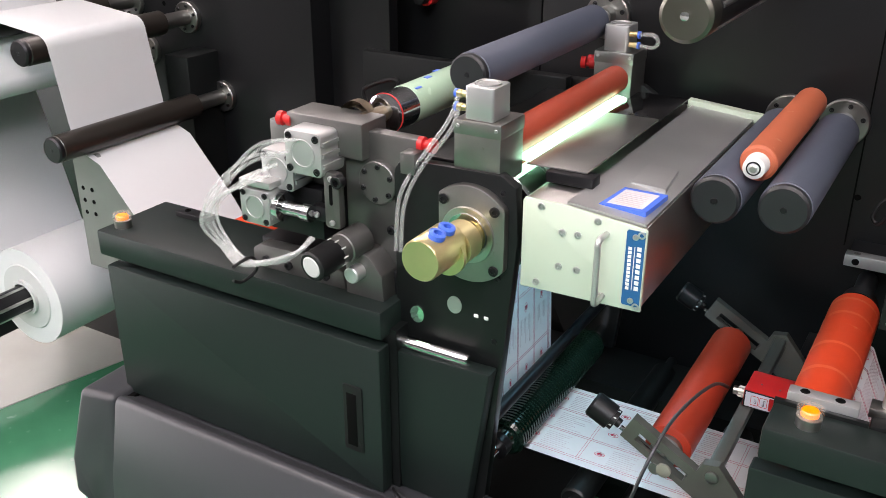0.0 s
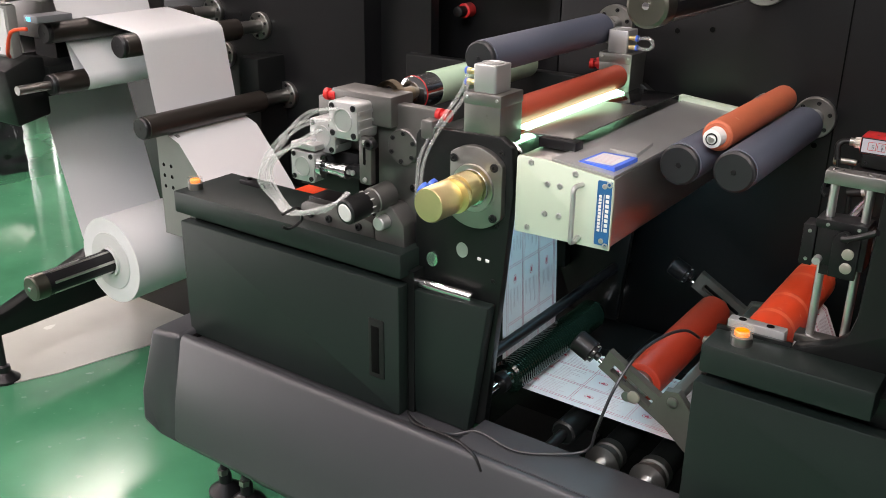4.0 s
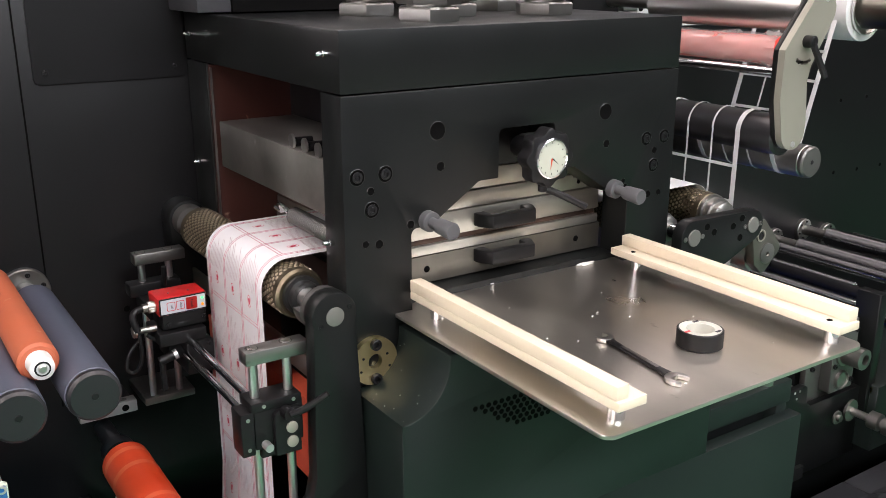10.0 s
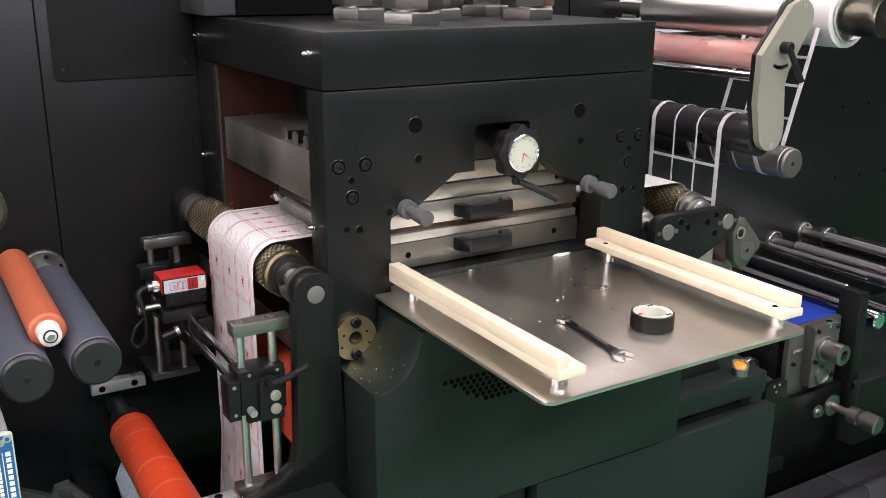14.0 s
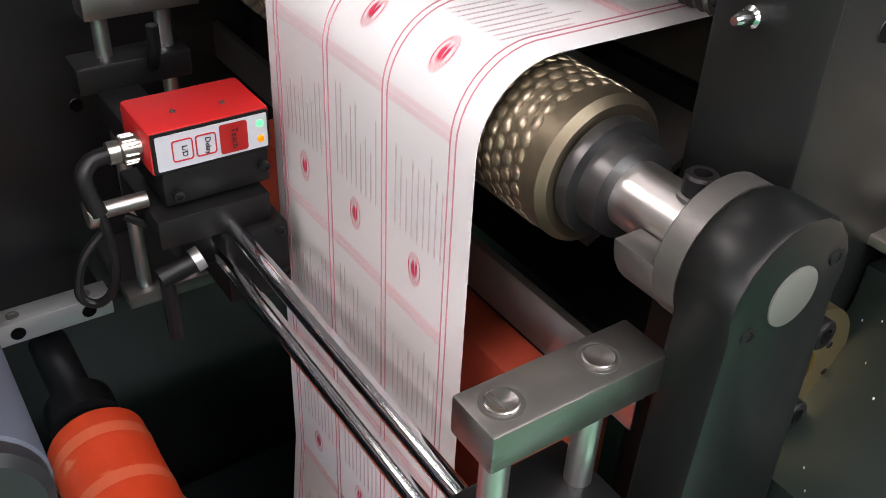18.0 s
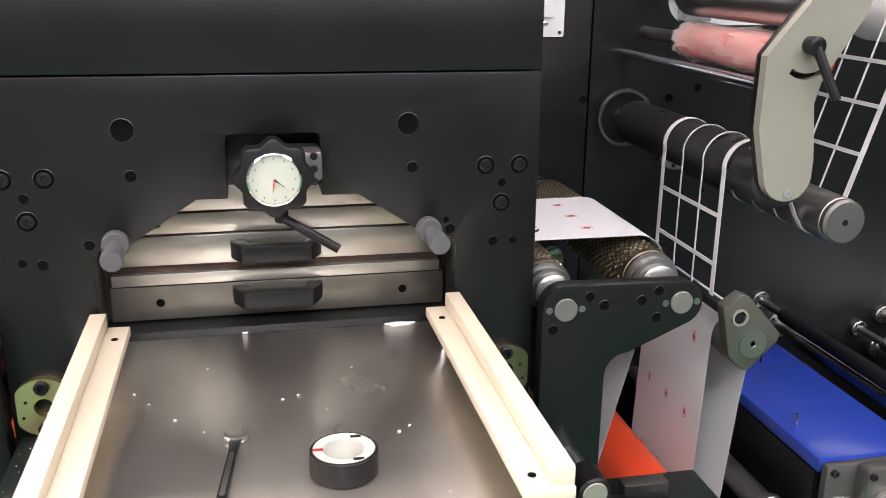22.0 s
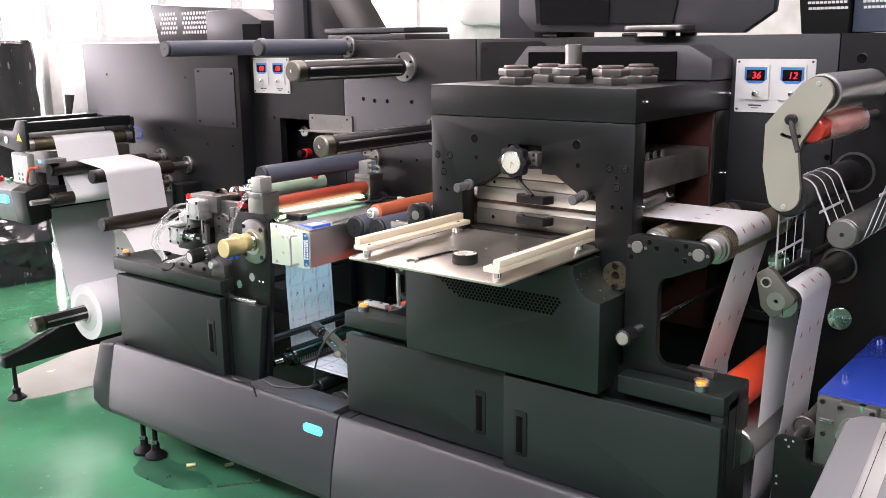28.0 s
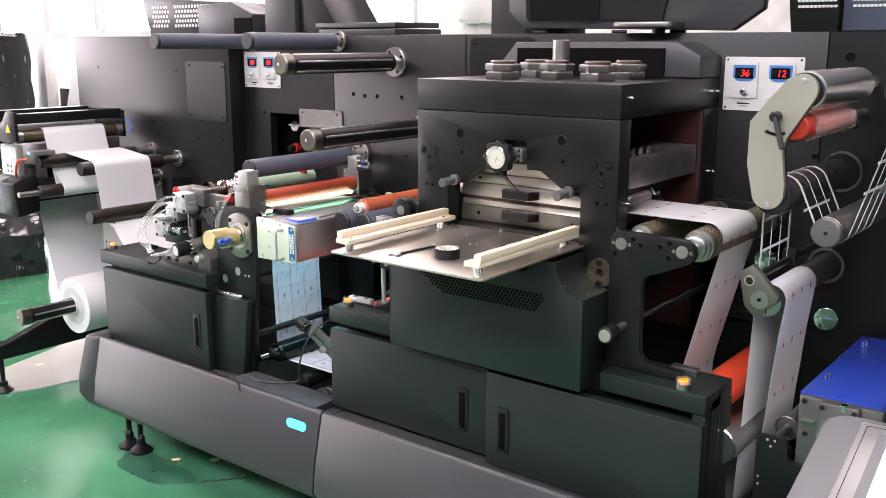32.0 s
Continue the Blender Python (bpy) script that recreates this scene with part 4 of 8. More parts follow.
sd = thing("inner_side_plate", "grey drilled inner plate beside the print unit", "machine plate", at=(-1.5, 1.7, 0.6))
part("plate", prism([(-1.755, 0.87), (-1.672, 0.87), (-1.545, 0.72), (-1.545, 0.58), (-1.755, 0.58)], "y", 1.29, 1.30), M_PLATE, sd)
for k in range(3):
    for j in range(2):
        hole(-1.735 + 0.03 * j, 1.29, 0.72 + 0.03 * k, 0.005, sd)
part("stay", box(-1.74, -1.6, 1.30, BACK, 0.585, 0.62), M_BLACK, sd)

# ---- print unit ----
pu = thing("print_unit", "grey steel print unit with air cylinders on the cabinet", "print unit", at=(-0.95, 1.15, 0.828))
part("bed_plate", box(-1.05, -0.755, 1.13, 1.24, 0.828, 0.872, 0.003), M_DARK, pu)
part("side_plate", prism([(-0.865, 0.85), (-0.865, 1.085), (-0.85, 1.10), (-0.725, 1.10), (-0.715, 1.08), (-0.73, 1.03), (-0.72, 0.85)], "y", 1.14, 1.165, 0.003), M_GUN, pu)
part("cam_block", box(-0.965, -0.815, 1.12, 1.19, 1.055, 1.115, 0.003), M_GUN, pu)
part("rear_block", box(-1.02, -0.90, 1.14, 1.21, 0.99, 1.09, 0.003), M_GUN, pu)
part("low_block", box(-1.06, -0.90, 1.12, 1.2, 0.90, 0.99, 0.003), M_DARK, pu)
dsc = part("round_cover", lathe([(0, 0.036), (0.01, 0.036), (0.012, 0.034)], (-0.795, 1.14, 1.02), (0, -1, 0), 36), M_GUN, pu)
for k in range(6):
    a = 2 * math.pi * (k + 0.4) / 6
    bolt(-0.795 + 0.028 * math.cos(a), 1.128, 1.02 + 0.028 * math.sin(a), 0.0045, dsc, M_DARK, h=0.003)


def air_cylinder(name, x, y, z, s, d, axis_x=False):
    """A compact square air cylinder with its bore cap, ribs and four corner screws."""
    c = part(name, prism(round_rect(x - s / 2, x + s / 2, z - s / 2, z + s / 2, s * 0.12), "y", y, y + d, 0.002), M_ALU, pu, "silver compact air cylinder")
    part("bore_cap", lathe([(0, s * 0.33), (0.002, s * 0.33), (0.002, s * 0.29), (0.0005, s * 0.28), (0.0005, 0.0001)], (x, y, z), (0, -1, 0), 28, cap=False), M_ALU, c)
    for u in (-1, 1):
        for v in (-1, 1):
            bolt(x + u * s * 0.37, y, z + v * s * 0.37, s * 0.085, c, M_DARK, h=0.002)
    for v in (-0.25, 0.0, 0.25):
        part("rib", box(x + s / 2 - 0.001, x + s / 2 + 0.003, y + 0.004, y + d - 0.004, z + v * s - 0.003, z + v * s + 0.003), M_ALU, c)
    return c


air_cylinder("upper_cylinder", -0.898, 1.075, 1.067, 0.072, 0.06)
air_cylinder("middle_cylinder", -0.962, 1.085, 1.025, 0.066, 0.05)
low = air_cylinder("lower_cylinder", -0.99, 1.055, 0.965, 0.062, 0.05)
part("upper_rib_block", box(-1.02, -0.955, 1.055, 1.105, 1.0, 1.012, 0.002), M_ALU, low)
part("nose", lathe([(0, 0.024), (0.012, 0.024), (0.014, 0.012), (0.05, 0.012), (0.052, 0.015), (0.068, 0.015)], (-0.958, 1.08, 0.965), (1, 0, 0), 24), M_CHROME, low, "chrome piston rod")
part("lever", prism(round_rect(-0.868, -0.838, 0.945, 1.04, 0.006), "y", 1.085, 1.1, 0.002), M_GUN, pu)
part("slot", prism(round_rect(-0.857, -0.851, 0.985, 1.02, 0.003), "y", 1.084, 1.0852), M_HOLE, pu)
part("link", box(-0.9, -0.86, 1.09, 1.11, 0.95, 0.975, 0.002), M_DARK, pu)
for x, z in ((-0.885, 0.963), (-0.853, 0.955), (-0.853, 1.03)):
    bolt(x, 1.085, z, 0.005, pu, M_ALU, h=0.003)
bolt(-0.835, 1.085, 1.03, 0.011, pu, M_DARK, h=0.012)
hw = part("hand_knob", lathe([(0, 0.026), (0.045, 0.026), (0.047, 0.024), (0.065, 0.024)], (-0.822, 1.12, 0.925), (-0.12, -1, -0.1), 32), M_GUN, pu, "ribbed grey adjuster drum")
part("grip", lathe([(0.065, 0.0235), (0.068, 0.025), (0.115, 0.025), (0.118, 0.022)], (-0.822, 1.12, 0.925), (-0.12, -1, -0.1), 32), M_PLASTIC, hw, "black adjuster knob")
part("cap", lathe([(0.118, 0.018), (0.1195, 0.016)], (-0.822, 1.12, 0.925), (-0.12, -1, -0.1), 24), M_METER, hw, "pale cap")
for k in range(10):
    a = 2 * math.pi * k / 10
    d = Vector((-0.12, -1, -0.1)).normalized()
    c = Vector((-0.822, 1.12, 0.925)) + d * 0.066 + Vector((math.cos(a), 0, math.sin(a))) * 0.0243
    part("scale_mark", box(c.x - 0.001, c.x + 0.001, c.y - 0.006, c.y + 0.004, c.z - 0.001, c.z + 0.001), M_WHITE, hw)
kb = part("small_block", prism([(-0.84, 0.828), (-0.84, 0.878)] + arc(-0.808, 0.878, 0.03, 170, 60, 6) + [(-0.768, 0.875), (-0.765, 0.828)], "y", 1.095, 1.16, 0.003), M_GUN, pu)
part("pin", lathe([(0, 0.014), (0.022, 0.014), (0.024, 0.012)], (-0.812, 1.095, 0.876), (0, -1, 0), 24), M_ALU, kb, "pale round pin")
for x, z in ((-0.78, 0.845), (-0.93, 0.86), (-0.96, 0.855), (-0.775, 0.94), (-0.735, 0.98), (-0.735, 0.92)):
    bolt(x, 1.13 if z < 0.9 else 1.14, z, 0.008, pu, M_DARK, h=0.006)
part("front_rail", prism([(-1.045, 0.828), (-1.045, 0.862), (-1.03, 0.872), (-0.93, 0.875), (-0.85, 0.862), (-0.845, 0.828)], "y", 1.10, 1.13, 0.003), M_GUN, pu)
for x in (-1.015, -0.965, -0.885):
    bolt(x, 1.10, 0.846, 0.008, pu, M_DARK, h=0.005)
part("top_clip", box(-0.742, -0.715, 1.115, 1.15, 1.05, 1.085, 0.003), M_GUN, pu)
for x, y, z, ax in ((-0.945, 1.13, 1.1, (-1, -0.1, 0)), (-0.74, 1.15, 1.091, (1, 0, 0)), (-0.66, 1.72, 1.11, (-1, -0.2, 0)), (-0.69, 1.73, 1.115, (1, -0.2, 0)), (-0.8, 1.6, 1.13, (-1, 0, 0.2))):
    part("valve", lathe([(0, 0.008), (0.012, 0.008), (0.013, 0.012), (0.022, 0.012), (0.023, 0.008), (0.03, 0.008), (0.031, 0.012), (0.04, 0.012)], (x, y, z), ax, 16), M_RED, pu, "red flow valve")
part("ink_roller", roll(-1.27, 0.73, 1.26, 1.62, 0.06), M_ORANGE, pu, "orange impression roller")
part("bearing_ring", lathe([(0, 0.031), (0.018, 0.031), (0.018, 0.021), (0, 0.021)], (-0.871, 1.18, 1.10), (0, 1, 0), 32, cap=False), M_COPPER, pu)
part("journal", rod((-0.85, 1.17, 1.102), (-0.846, 1.225, 1.103), 0.014), M_COPPER, pu)
pc = part("print_cylinder", lathe([(0, 0.027), (0.003, 0.034), (0.06, 0.034)], (-0.842, 1.222, 1.103), (0, 1, 0), 44), M_CHROME, pu, "chrome print cylinder rim", at=(-0.842, 1.4, 1.103))
part("printed_sleeve", lathe([(0.06, 0.0345), (0.44, 0.0345)], (-0.842, 1.222, 1.103), (0, 1, 0), 44), M_WEBGREEN, pc, "pale green printed sleeve")
part("red_line", lathe([(0.004, 0.0346), (0.007, 0.0346)], (-0.842, 1.222, 1.103), (0, 1, 0), 44), M_RED, pc)
for k in range(5):
    a = radians(60 + 25 * (k % 3))
    c = Vector((-0.842 + 0.0348 * math.cos(a), 1.30 + 0.055 * k, 1.103 + 0.0348 * math.sin(a)))
    part("blue_print", box(c.x - 0.004, c.x + 0.004, c.y - 0.008, c.y + 0.008, c.z - 0.001, c.z + 0.0006), M_BLUEPL, pc)
part("bearer_bar", box(-0.76, -0.66, 1.2, 1.7, 1.035, 1.055, 0.003), M_PLASTIC, pu)
part("rear_plate", box(-1.22, -0.72, 1.69, 1.72, 0.6, 1.08, 0.004), M_BLACK, pu)
part("rear_mount", box(-1.0, -0.72, 1.72, BACK, 0.6, 0.7), M_BLACK, pu)
part("latch_loop", tube([(-1.2, 1.67, 0.97), (-1.2, 1.67, 1.0), (-1.12, 1.67, 1.03), (-1.11, 1.67, 1.0)], 0.005), M_PLASTIC, pu)
for k in range(8):
    o, up_, wob = 0.006 * (k % 4), 0.024 * (k // 2), 0.004 * math.sin(2.3 * k)
    part("hose", tube([(-0.9 - 0.022 * (k // 2), 1.068, 1.092 - up_), (-0.965 - o, 1.055 - o, 1.072 - up_ * 0.8 + wob), (-1.04 - o, 1.045 - o, 0.995 - up_ * 0.3), (-1.064 - o + wob, 1.04 - o, 0.945 - o),
                       (-1.045 - o, 1.04, 0.902 - o), (-0.995, 1.035 - o, 0.874 + wob), (-0.925 + o, 1.045, 0.886 + o), (-0.888 + wob, 1.075, 0.925)], 0.003, 8), M_CLEAR, pu, "clear air hose")
part("hose_tie", tube([(-1.0, 1.0, 0.875), (-0.985, 1.03, 0.885), (-0.99, 1.045, 0.855), (-1.0, 1.02, 0.84), (-1.0, 1.0, 0.85)], 0.003), M_PLASTIC, pu)

# ---- chill drum and UV lamp ----
cd = thing("chill_drum", "black side plates with a steel chill drum and brass union", "chill drum", at=(-0.62, 1.3, 0.9))
plate_a = [(-0.756, 0.60), (-0.756, 1.036)] + arc(-0.729, 1.046, 0.027, 180, 90, 4) + [(-0.571, 1.077), (-0.545, 1.061), (-0.54, 0.98), (-0.586, 0.48), (-0.70, 0.48)]
part("side_plate", prism(plate_a, "y", 1.12, 1.14, 0.002), M_BLACK, cd)
part("side_plate", prism(plate_a, "y", 1.72, 1.74, 0.002), M_BLACK, cd)
for x, z in ((-0.60, 0.52), (-0.70, 0.7)):
    part("stay", rod((x, 1.14, z + 0.1), (x, BACK, z + 0.1), 0.012), M_DARK, cd)
fp = [(-0.616 + 0.0775 * math.cos(radians(a)), 0.98 + 0.0775 * math.sin(radians(a))) for a in range(0, 360, 6)]
fp = [(max(-0.667, min(-0.555, x)), z) for x, z in fp]
part("bearing_flange", prism(fp, "y", 1.105, 1.12, 0.002), M_GREY, cd)
for u, v in ((-0.042, 0.05), (0.045, 0.045), (-0.04, -0.05), (0.045, -0.05)):
    bolt(-0.616 + u, 1.105, 0.98 + v, 0.008, cd, M_DARK, h=0.003)
part("bearing", lathe([(0, 0.045), (0.004, 0.044), (0.004, 0.035), (0.001, 0.034), (0.001, 0.0001)], (-0.616, 1.105, 0.98), (0, -1, 0), 36, cap=False), M_STEEL, cd)
UX, UZ = -0.616, 0.982
bm = lathe([(0, 0.02), (0.016, 0.02), (0.0165, 0.0315), (0.05, 0.0315), (0.0505, 0.0305)], (UX + 0.004, 1.103, UZ), (0, -1, 0), 40)
lathe([(0.049, 0.0305), (0.05, 0.0315), (0.124, 0.0315), (0.127, 0.0295)], (UX - 0.005, 1.103, UZ + 0.003), (0, -1, 0), 40, bm)
lathe([(0.06, 0.0), (0.06, 0.0312), (0.068, 0.0312), (0.0685, 0.0)], (UX + 0.006, 1.103, UZ - 0.006), (0, -1, 0), 40, bm, cap=False)
TURN_UN = part("union", bm, M_BRASS, cd, "turned brass rotary water union", at=(UX, 1.05, UZ))
for y in (1.028, 1.002):
    fit_ = part("port", lathe([(0.028, 0.0095), (0.034, 0.0095), (0.0345, 0.0125), (0.042, 0.0125), (0.043, 0.0095), (0.043, 0.006), (0.036, 0.006)], (UX - 0.003, y, UZ), (-0.12, 0, 1), 20, cap=False), M_BLUEPL, TURN_UN, "blue push-in fitting")
part("seal_ring", lathe([(0.002, 0.034), (0.006, 0.033), (0.006, 0.022), (0.012, 0.021)], (UX, 1.105, UZ), (0, -1, 0), 30, cap=False), M_CHROME, TURN_UN, "bright shaft collar")
part("drum", roll(-0.61, 0.982, 1.17, 1.70, 0.083), M_CHROME, cd)
for x, z in ((-0.646, 0.847), (-0.716, 0.811)):
    part("sight_hole", prism([(x + 0.013 * math.cos(k * 0.3), z + 0.015 * math.sin(k * 0.3)) for k in range(21)], "y", 1.1185, 1.12), M_BOARD if x < -0.68 else M_ALU, cd, "pale plugged hole")
for x, z in ((-0.607, 0.838), (-0.589, 0.838)):
    part("chip", box(x - 0.004, x + 0.004, 1.1185, 1.12, z - 0.003, z + 0.003, 0.001), M_WHITE, cd)
for x, z in ((-0.566, 1.05), (-0.739, 0.91), (-0.575, 0.8), (-0.571, 0.91)):
    bolt(x, 1.12, z, 0.005, cd, M_DARK, h=0.002)
for y0, y1, sy in ((1.125, 1.2, 1.13), (1.66, 1.735, 1.665)):
    blk = part("bearing_block", box(-0.652, -0.575, y0, y1, 1.055, 1.148, 0.002), M_GREY, cd)
    part("block_lid", box(-0.653, -0.574, y0 - 0.001, y1 + 0.001, 1.127, 1.149, 0.002), M_GREY, blk)
    cyl = part("air_cylinder", prism(round_rect(-0.638, -0.59, sy, sy + 0.055, 0.006), "z", 1.149, 1.198, 0.002), M_ALU, cd, "silver compact air cylinder")
    part("cap", lathe([(0, 0.02), (0.002, 0.02), (0.002, 0.017), (0.0005, 0.016), (0.0005, 0.0001)], (-0.614, sy + 0.028, 1.198), (0, 0, 1), 24, cap=False), M_ALU, cyl)
    for z in (1.163, 1.183):
        sx = -1 if y0 < 1.3 else 1
        part("fitting", lathe([(0, 0.005), (0.008, 0.005), (0.009, 0.006), (0.016, 0.006)], (-0.614 + sx * 0.024, sy + 0.01, z), (sx, 0, 0), 14), M_BRASS, cyl)
        part("collet", lathe([(0.016, 0.007), (0.02, 0.007)], (-0.614 + sx * 0.024, sy + 0.01, z), (sx, 0, 0), 14), M_BLUEPL, cyl)
    for x in (-0.645, -0.582):
        bolt(x, y0 - 0.001, 1.14, 0.003, blk, M_ALU, h=0.002)
part("hose", tube([(-0.65, 1.135, 1.183), (-0.665, 1.128, 1.14), (-0.715, 1.12, 1.067), (-0.742, 1.112, 1.01), (-0.75, 1.112, 0.92)], 0.0036), M_CLEAR, cd, "clear air hose")
part("hose", tube([(-0.65, 1.135, 1.163), (-0.658, 1.126, 1.13), (-0.706, 1.116, 1.062), (-0.733, 1.112, 1.0), (-0.741, 1.112, 0.92)], 0.0036), M_CLEAR, cd, "clear air hose")
part("hose", tube([(-0.57, 1.675, 1.183), (-0.545, 1.675, 1.185), (-0.535, 1.675, 1.173), (-0.545, 1.675, 1.162), (-0.57, 1.675, 1.163)], 0.004), M_CLEAR, cd, "clear air hose")
pr = part("press_roller", roll(-0.607, 1.098, 1.2, 1.665, 0.026), M_REDRUB, cd, "red rubber press roller")
part("film", strip(arc(-0.61, 0.982, 0.085, 120, 5, 16), 1.25, 1.62), M_BLUELIT, cd, "white web on the drum, tinted blue for lamp light")
part("toggle_bar", rod((-0.757, 1.105, 0.762), (-0.61, 1.105, 0.762), 0.011, 20, ch=0.002), M_CHROME, cd, "bright steel handle bar")
part("bar_mount", box(-0.745, -0.63, 1.105, 1.12, 0.745, 0.76), M_BLACK, cd)

uv = thing("uv_dryer", "pale green and steel UV curing lamp housing", "UV dryer", at=(-0.44, 1.4, 0.92))
part("front", prism([(-0.531, 0.914), (-0.531, 1.05), (-0.528, 1.055), (-0.475, 1.055), (-0.35, 1.043), (-0.345, 1.04), (-0.345, 0.918)], "y", 1.114, 1.12, 0.0015), M_MINT, uv, "pale green enamel front")
part("body", prism([(-0.529, 0.918), (-0.529, 1.053), (-0.475, 1.053), (-0.349, 1.041), (-0.347, 0.922)], "y", 1.12, 1.72, 0.002), M_STEEL, uv)
part("lid", prism([(-0.466, 1.0535), (-0.35, 1.0425), (-0.35, 1.0465), (-0.466, 1.0575)], "y", 1.122, 1.70), M_ALU, uv, "grey steel lid")
part("end_trim", prism([(-0.475, 1.05), (-0.33, 1.035), (-0.33, 1.055), (-0.475, 1.068)], "y", 1.70, 1.72, 0.002), M_MINT, uv)
part("shutter", prism([(-0.569, 1.0705), (-0.47, 1.0725), (-0.47, 1.0755), (-0.569, 1.0735)], "y", 1.2, 1.52, 0.001), M_SHUT, uv, "satin steel shutter plate beside the lamp slit")
part("rear_shutter", prism([(-0.569, 1.0695), (-0.47, 1.0695), (-0.47, 1.0725), (-0.569, 1.0725)], "y", 1.524, 1.69, 0.001), M_GLOSSBLACK, uv, "glossy black shutter plate")
part("shutter_step", box(-0.53, -0.455, 1.185, 1.215, 1.055, 1.072, 0.002), M_DARK, uv)
part("light_slit", prism([(-0.590, 1.073), (-0.566, 1.073), (-0.570, 1.0765), (-0.586, 1.0795)], "y", 1.21, 1.62), M_UVGLOW, uv, "glowing greenish lamp slit")
for x, z in ((-0.502, 1.046), (-0.416, 1.041), (-0.444, 1.014), (-0.468, 1.013), (-0.471, 0.959), (-0.443, 0.96), (-0.404, 0.929), (-0.505, 0.926), (-0.352, 1.034), (-0.352, 0.926)):
    bolt(x, 1.114, z, 0.0055, uv, M_ALU, h=0.002)
part("handle", tube([(-0.402, 1.115, 1.025), (-0.402, 1.085, 1.025), (-0.402, 1.083, 1.0), (-0.402, 1.083, 0.95), (-0.402, 1.085, 0.93), (-0.402, 1.115, 0.93)], 0.0045, 10), M_ALU, uv, "bent steel bar handle")
tag = part("nameplate", prism(round_rect(-0.373, -0.347, 0.926, 1.039, 0.003), "y", 1.1125, 1.114), M_NAME, uv, "blue nameplate")
for z in (0.934, 1.03):
    bolt(-0.36, 1.1125, z, 0.0045, tag, M_ALU, h=0.0015)
for k in range(11):
    part("letter_bar", box(-0.369, -0.364, 1.1118, 1.1125, 0.95 + 0.006 * k, 0.9545 + 0.006 * k), M_WHITE, tag)
part("line", box(-0.3605, -0.3595, 1.1118, 1.1125, 0.95, 1.016), M_WHITE, tag)
for k in range(8):
    part("letter_bar", box(-0.3565, -0.3505, 1.1118, 1.1125, 0.951 + 0.0085 * k, 0.957 + 0.0085 * k), M_WHITE, tag)
st = part("sticker", prism([(-0.428, 1.145), (-0.36, 1.145), (-0.355, 1.225), (-0.42, 1.225)], "z", 1.0475, 1.0548), M_BLUEPL, uv, "blue bordered instruction plate")
part("sticker_field", prism([(-0.420, 1.153), (-0.368, 1.153), (-0.364, 1.216), (-0.415, 1.216)], "z", 1.0546, 1.0552), M_METER, st)
for k in range(7):
    part("text_bar", box(-0.412, -0.374, 1.160 + 0.007 * k, 1.163 + 0.007 * k, 1.0552, 1.0555), M_TEXT, st)
part("metal_label", prism([(-0.42, 1.25), (-0.365, 1.245), (-0.375, 1.335), (-0.425, 1.34)], "z", 1.048, 1.055), M_ALU, uv, "engraved steel label")
# hidden emitter added under the housing to cast blue light on the web
part("spill_emitter", prism([(-0.524, 0.9135), (-0.452, 0.9145), (-0.452, 0.9165), (-0.524, 0.9155)], "y", 1.16, 1.68), M_UVSPILL, uv, "added hidden pale blue emitter under the dryer")
part("wall_mount", box(-0.50, -0.38, 1.72, BACK, 0.94, 1.0), M_DARK, uv)


# ---- die-cutting head ----
head = thing("die_cutting_head", "black die-cutting head with an arched steel opening", "machine", at=(0.45, 1.3, 0.8))
top = part("top_block", box(0.125, 0.772, 1.174, 1.79, 1.438, 1.523, 0.002), M_BLACK, head)
arch = [(0.125, 0.78), (0.125, 1.436), (0.772, 1.436), (0.772, 0.78), (0.668, 0.78), (0.668, 1.226)] + arc(0.659, 1.226, 0.009, 0, 90, 3) + [
    (0.632, 1.236), (0.545, 1.292), (0.502, 1.292), (0.502, 1.36)] + arc(0.494, 1.36, 0.008, 0, 90, 3) + arc(0.40, 1.36, 0.008, 90, 180, 3) + [
    (0.392, 1.292), (0.356, 1.292), (0.27, 1.236)] + arc(0.244, 1.226, 0.009, 90, 180, 3) + [(0.235, 0.78)]
part("front_plate", prism(arch, "y", 1.174, 1.234, 0.0015), M_BLACK, head)
part("rear_plate", box(0.125, 0.772, 1.69, 1.79, 0.78, 1.436, 0.002), M_BLACK, head)
part("rear_lining", box(0.129, 0.768, 1.678, 1.69, 0.78, 1.434), M_PRIMER, head, "red-brown primed inner face")
for x in (0.1265, 0.7665):
    part("bright_edge", box(x, x + 0.004, 1.675, 1.678, 1.0, 1.43), M_GREY, head)
for x in (0.15, 0.60):
    part("upper_beam", box(x - 0.017 if x < 0.3 else x, x + 0.13 if x < 0.3 else 0.765, 1.236, 1.664, 1.254, 1.336, 0.002), M_BEAM, head, "smeared ground steel cross beam")
part("ram", box(0.28, 0.60, 1.236, 1.695, 1.296, 1.43, 0.002), M_DARK, head)
part("ram_plate", box(0.238, 0.665, 1.24, 1.69, 1.262, 1.294, 0.0015), M_STAINED, head)
part("rust_strip", box(0.245, 0.658, 1.246, 1.69, 1.183, 1.194), M_RUST, head, "rusty brown strip")
part("wedge_plate", box(0.238, 0.665, 1.238, 1.69, 1.234, 1.26, 0.0015), M_STAINED, head)
ub = part("upper_bolster", box(0.243, 0.66, 1.236, 1.69, 1.194, 1.232, 0.0015), M_BOLSTER, head, "bright upper die bolster")
lb = part("lower_bolster", box(0.243, 0.66, 1.236, 1.69, 1.168, 1.183, 0.0015), M_BOLSTER, head, "bright lower die bolster")
part("bed", box(0.24, 0.665, 1.236, 1.69, 1.122, 1.167, 0.0015), M_BEDST, head, "oily dark steel die bed")
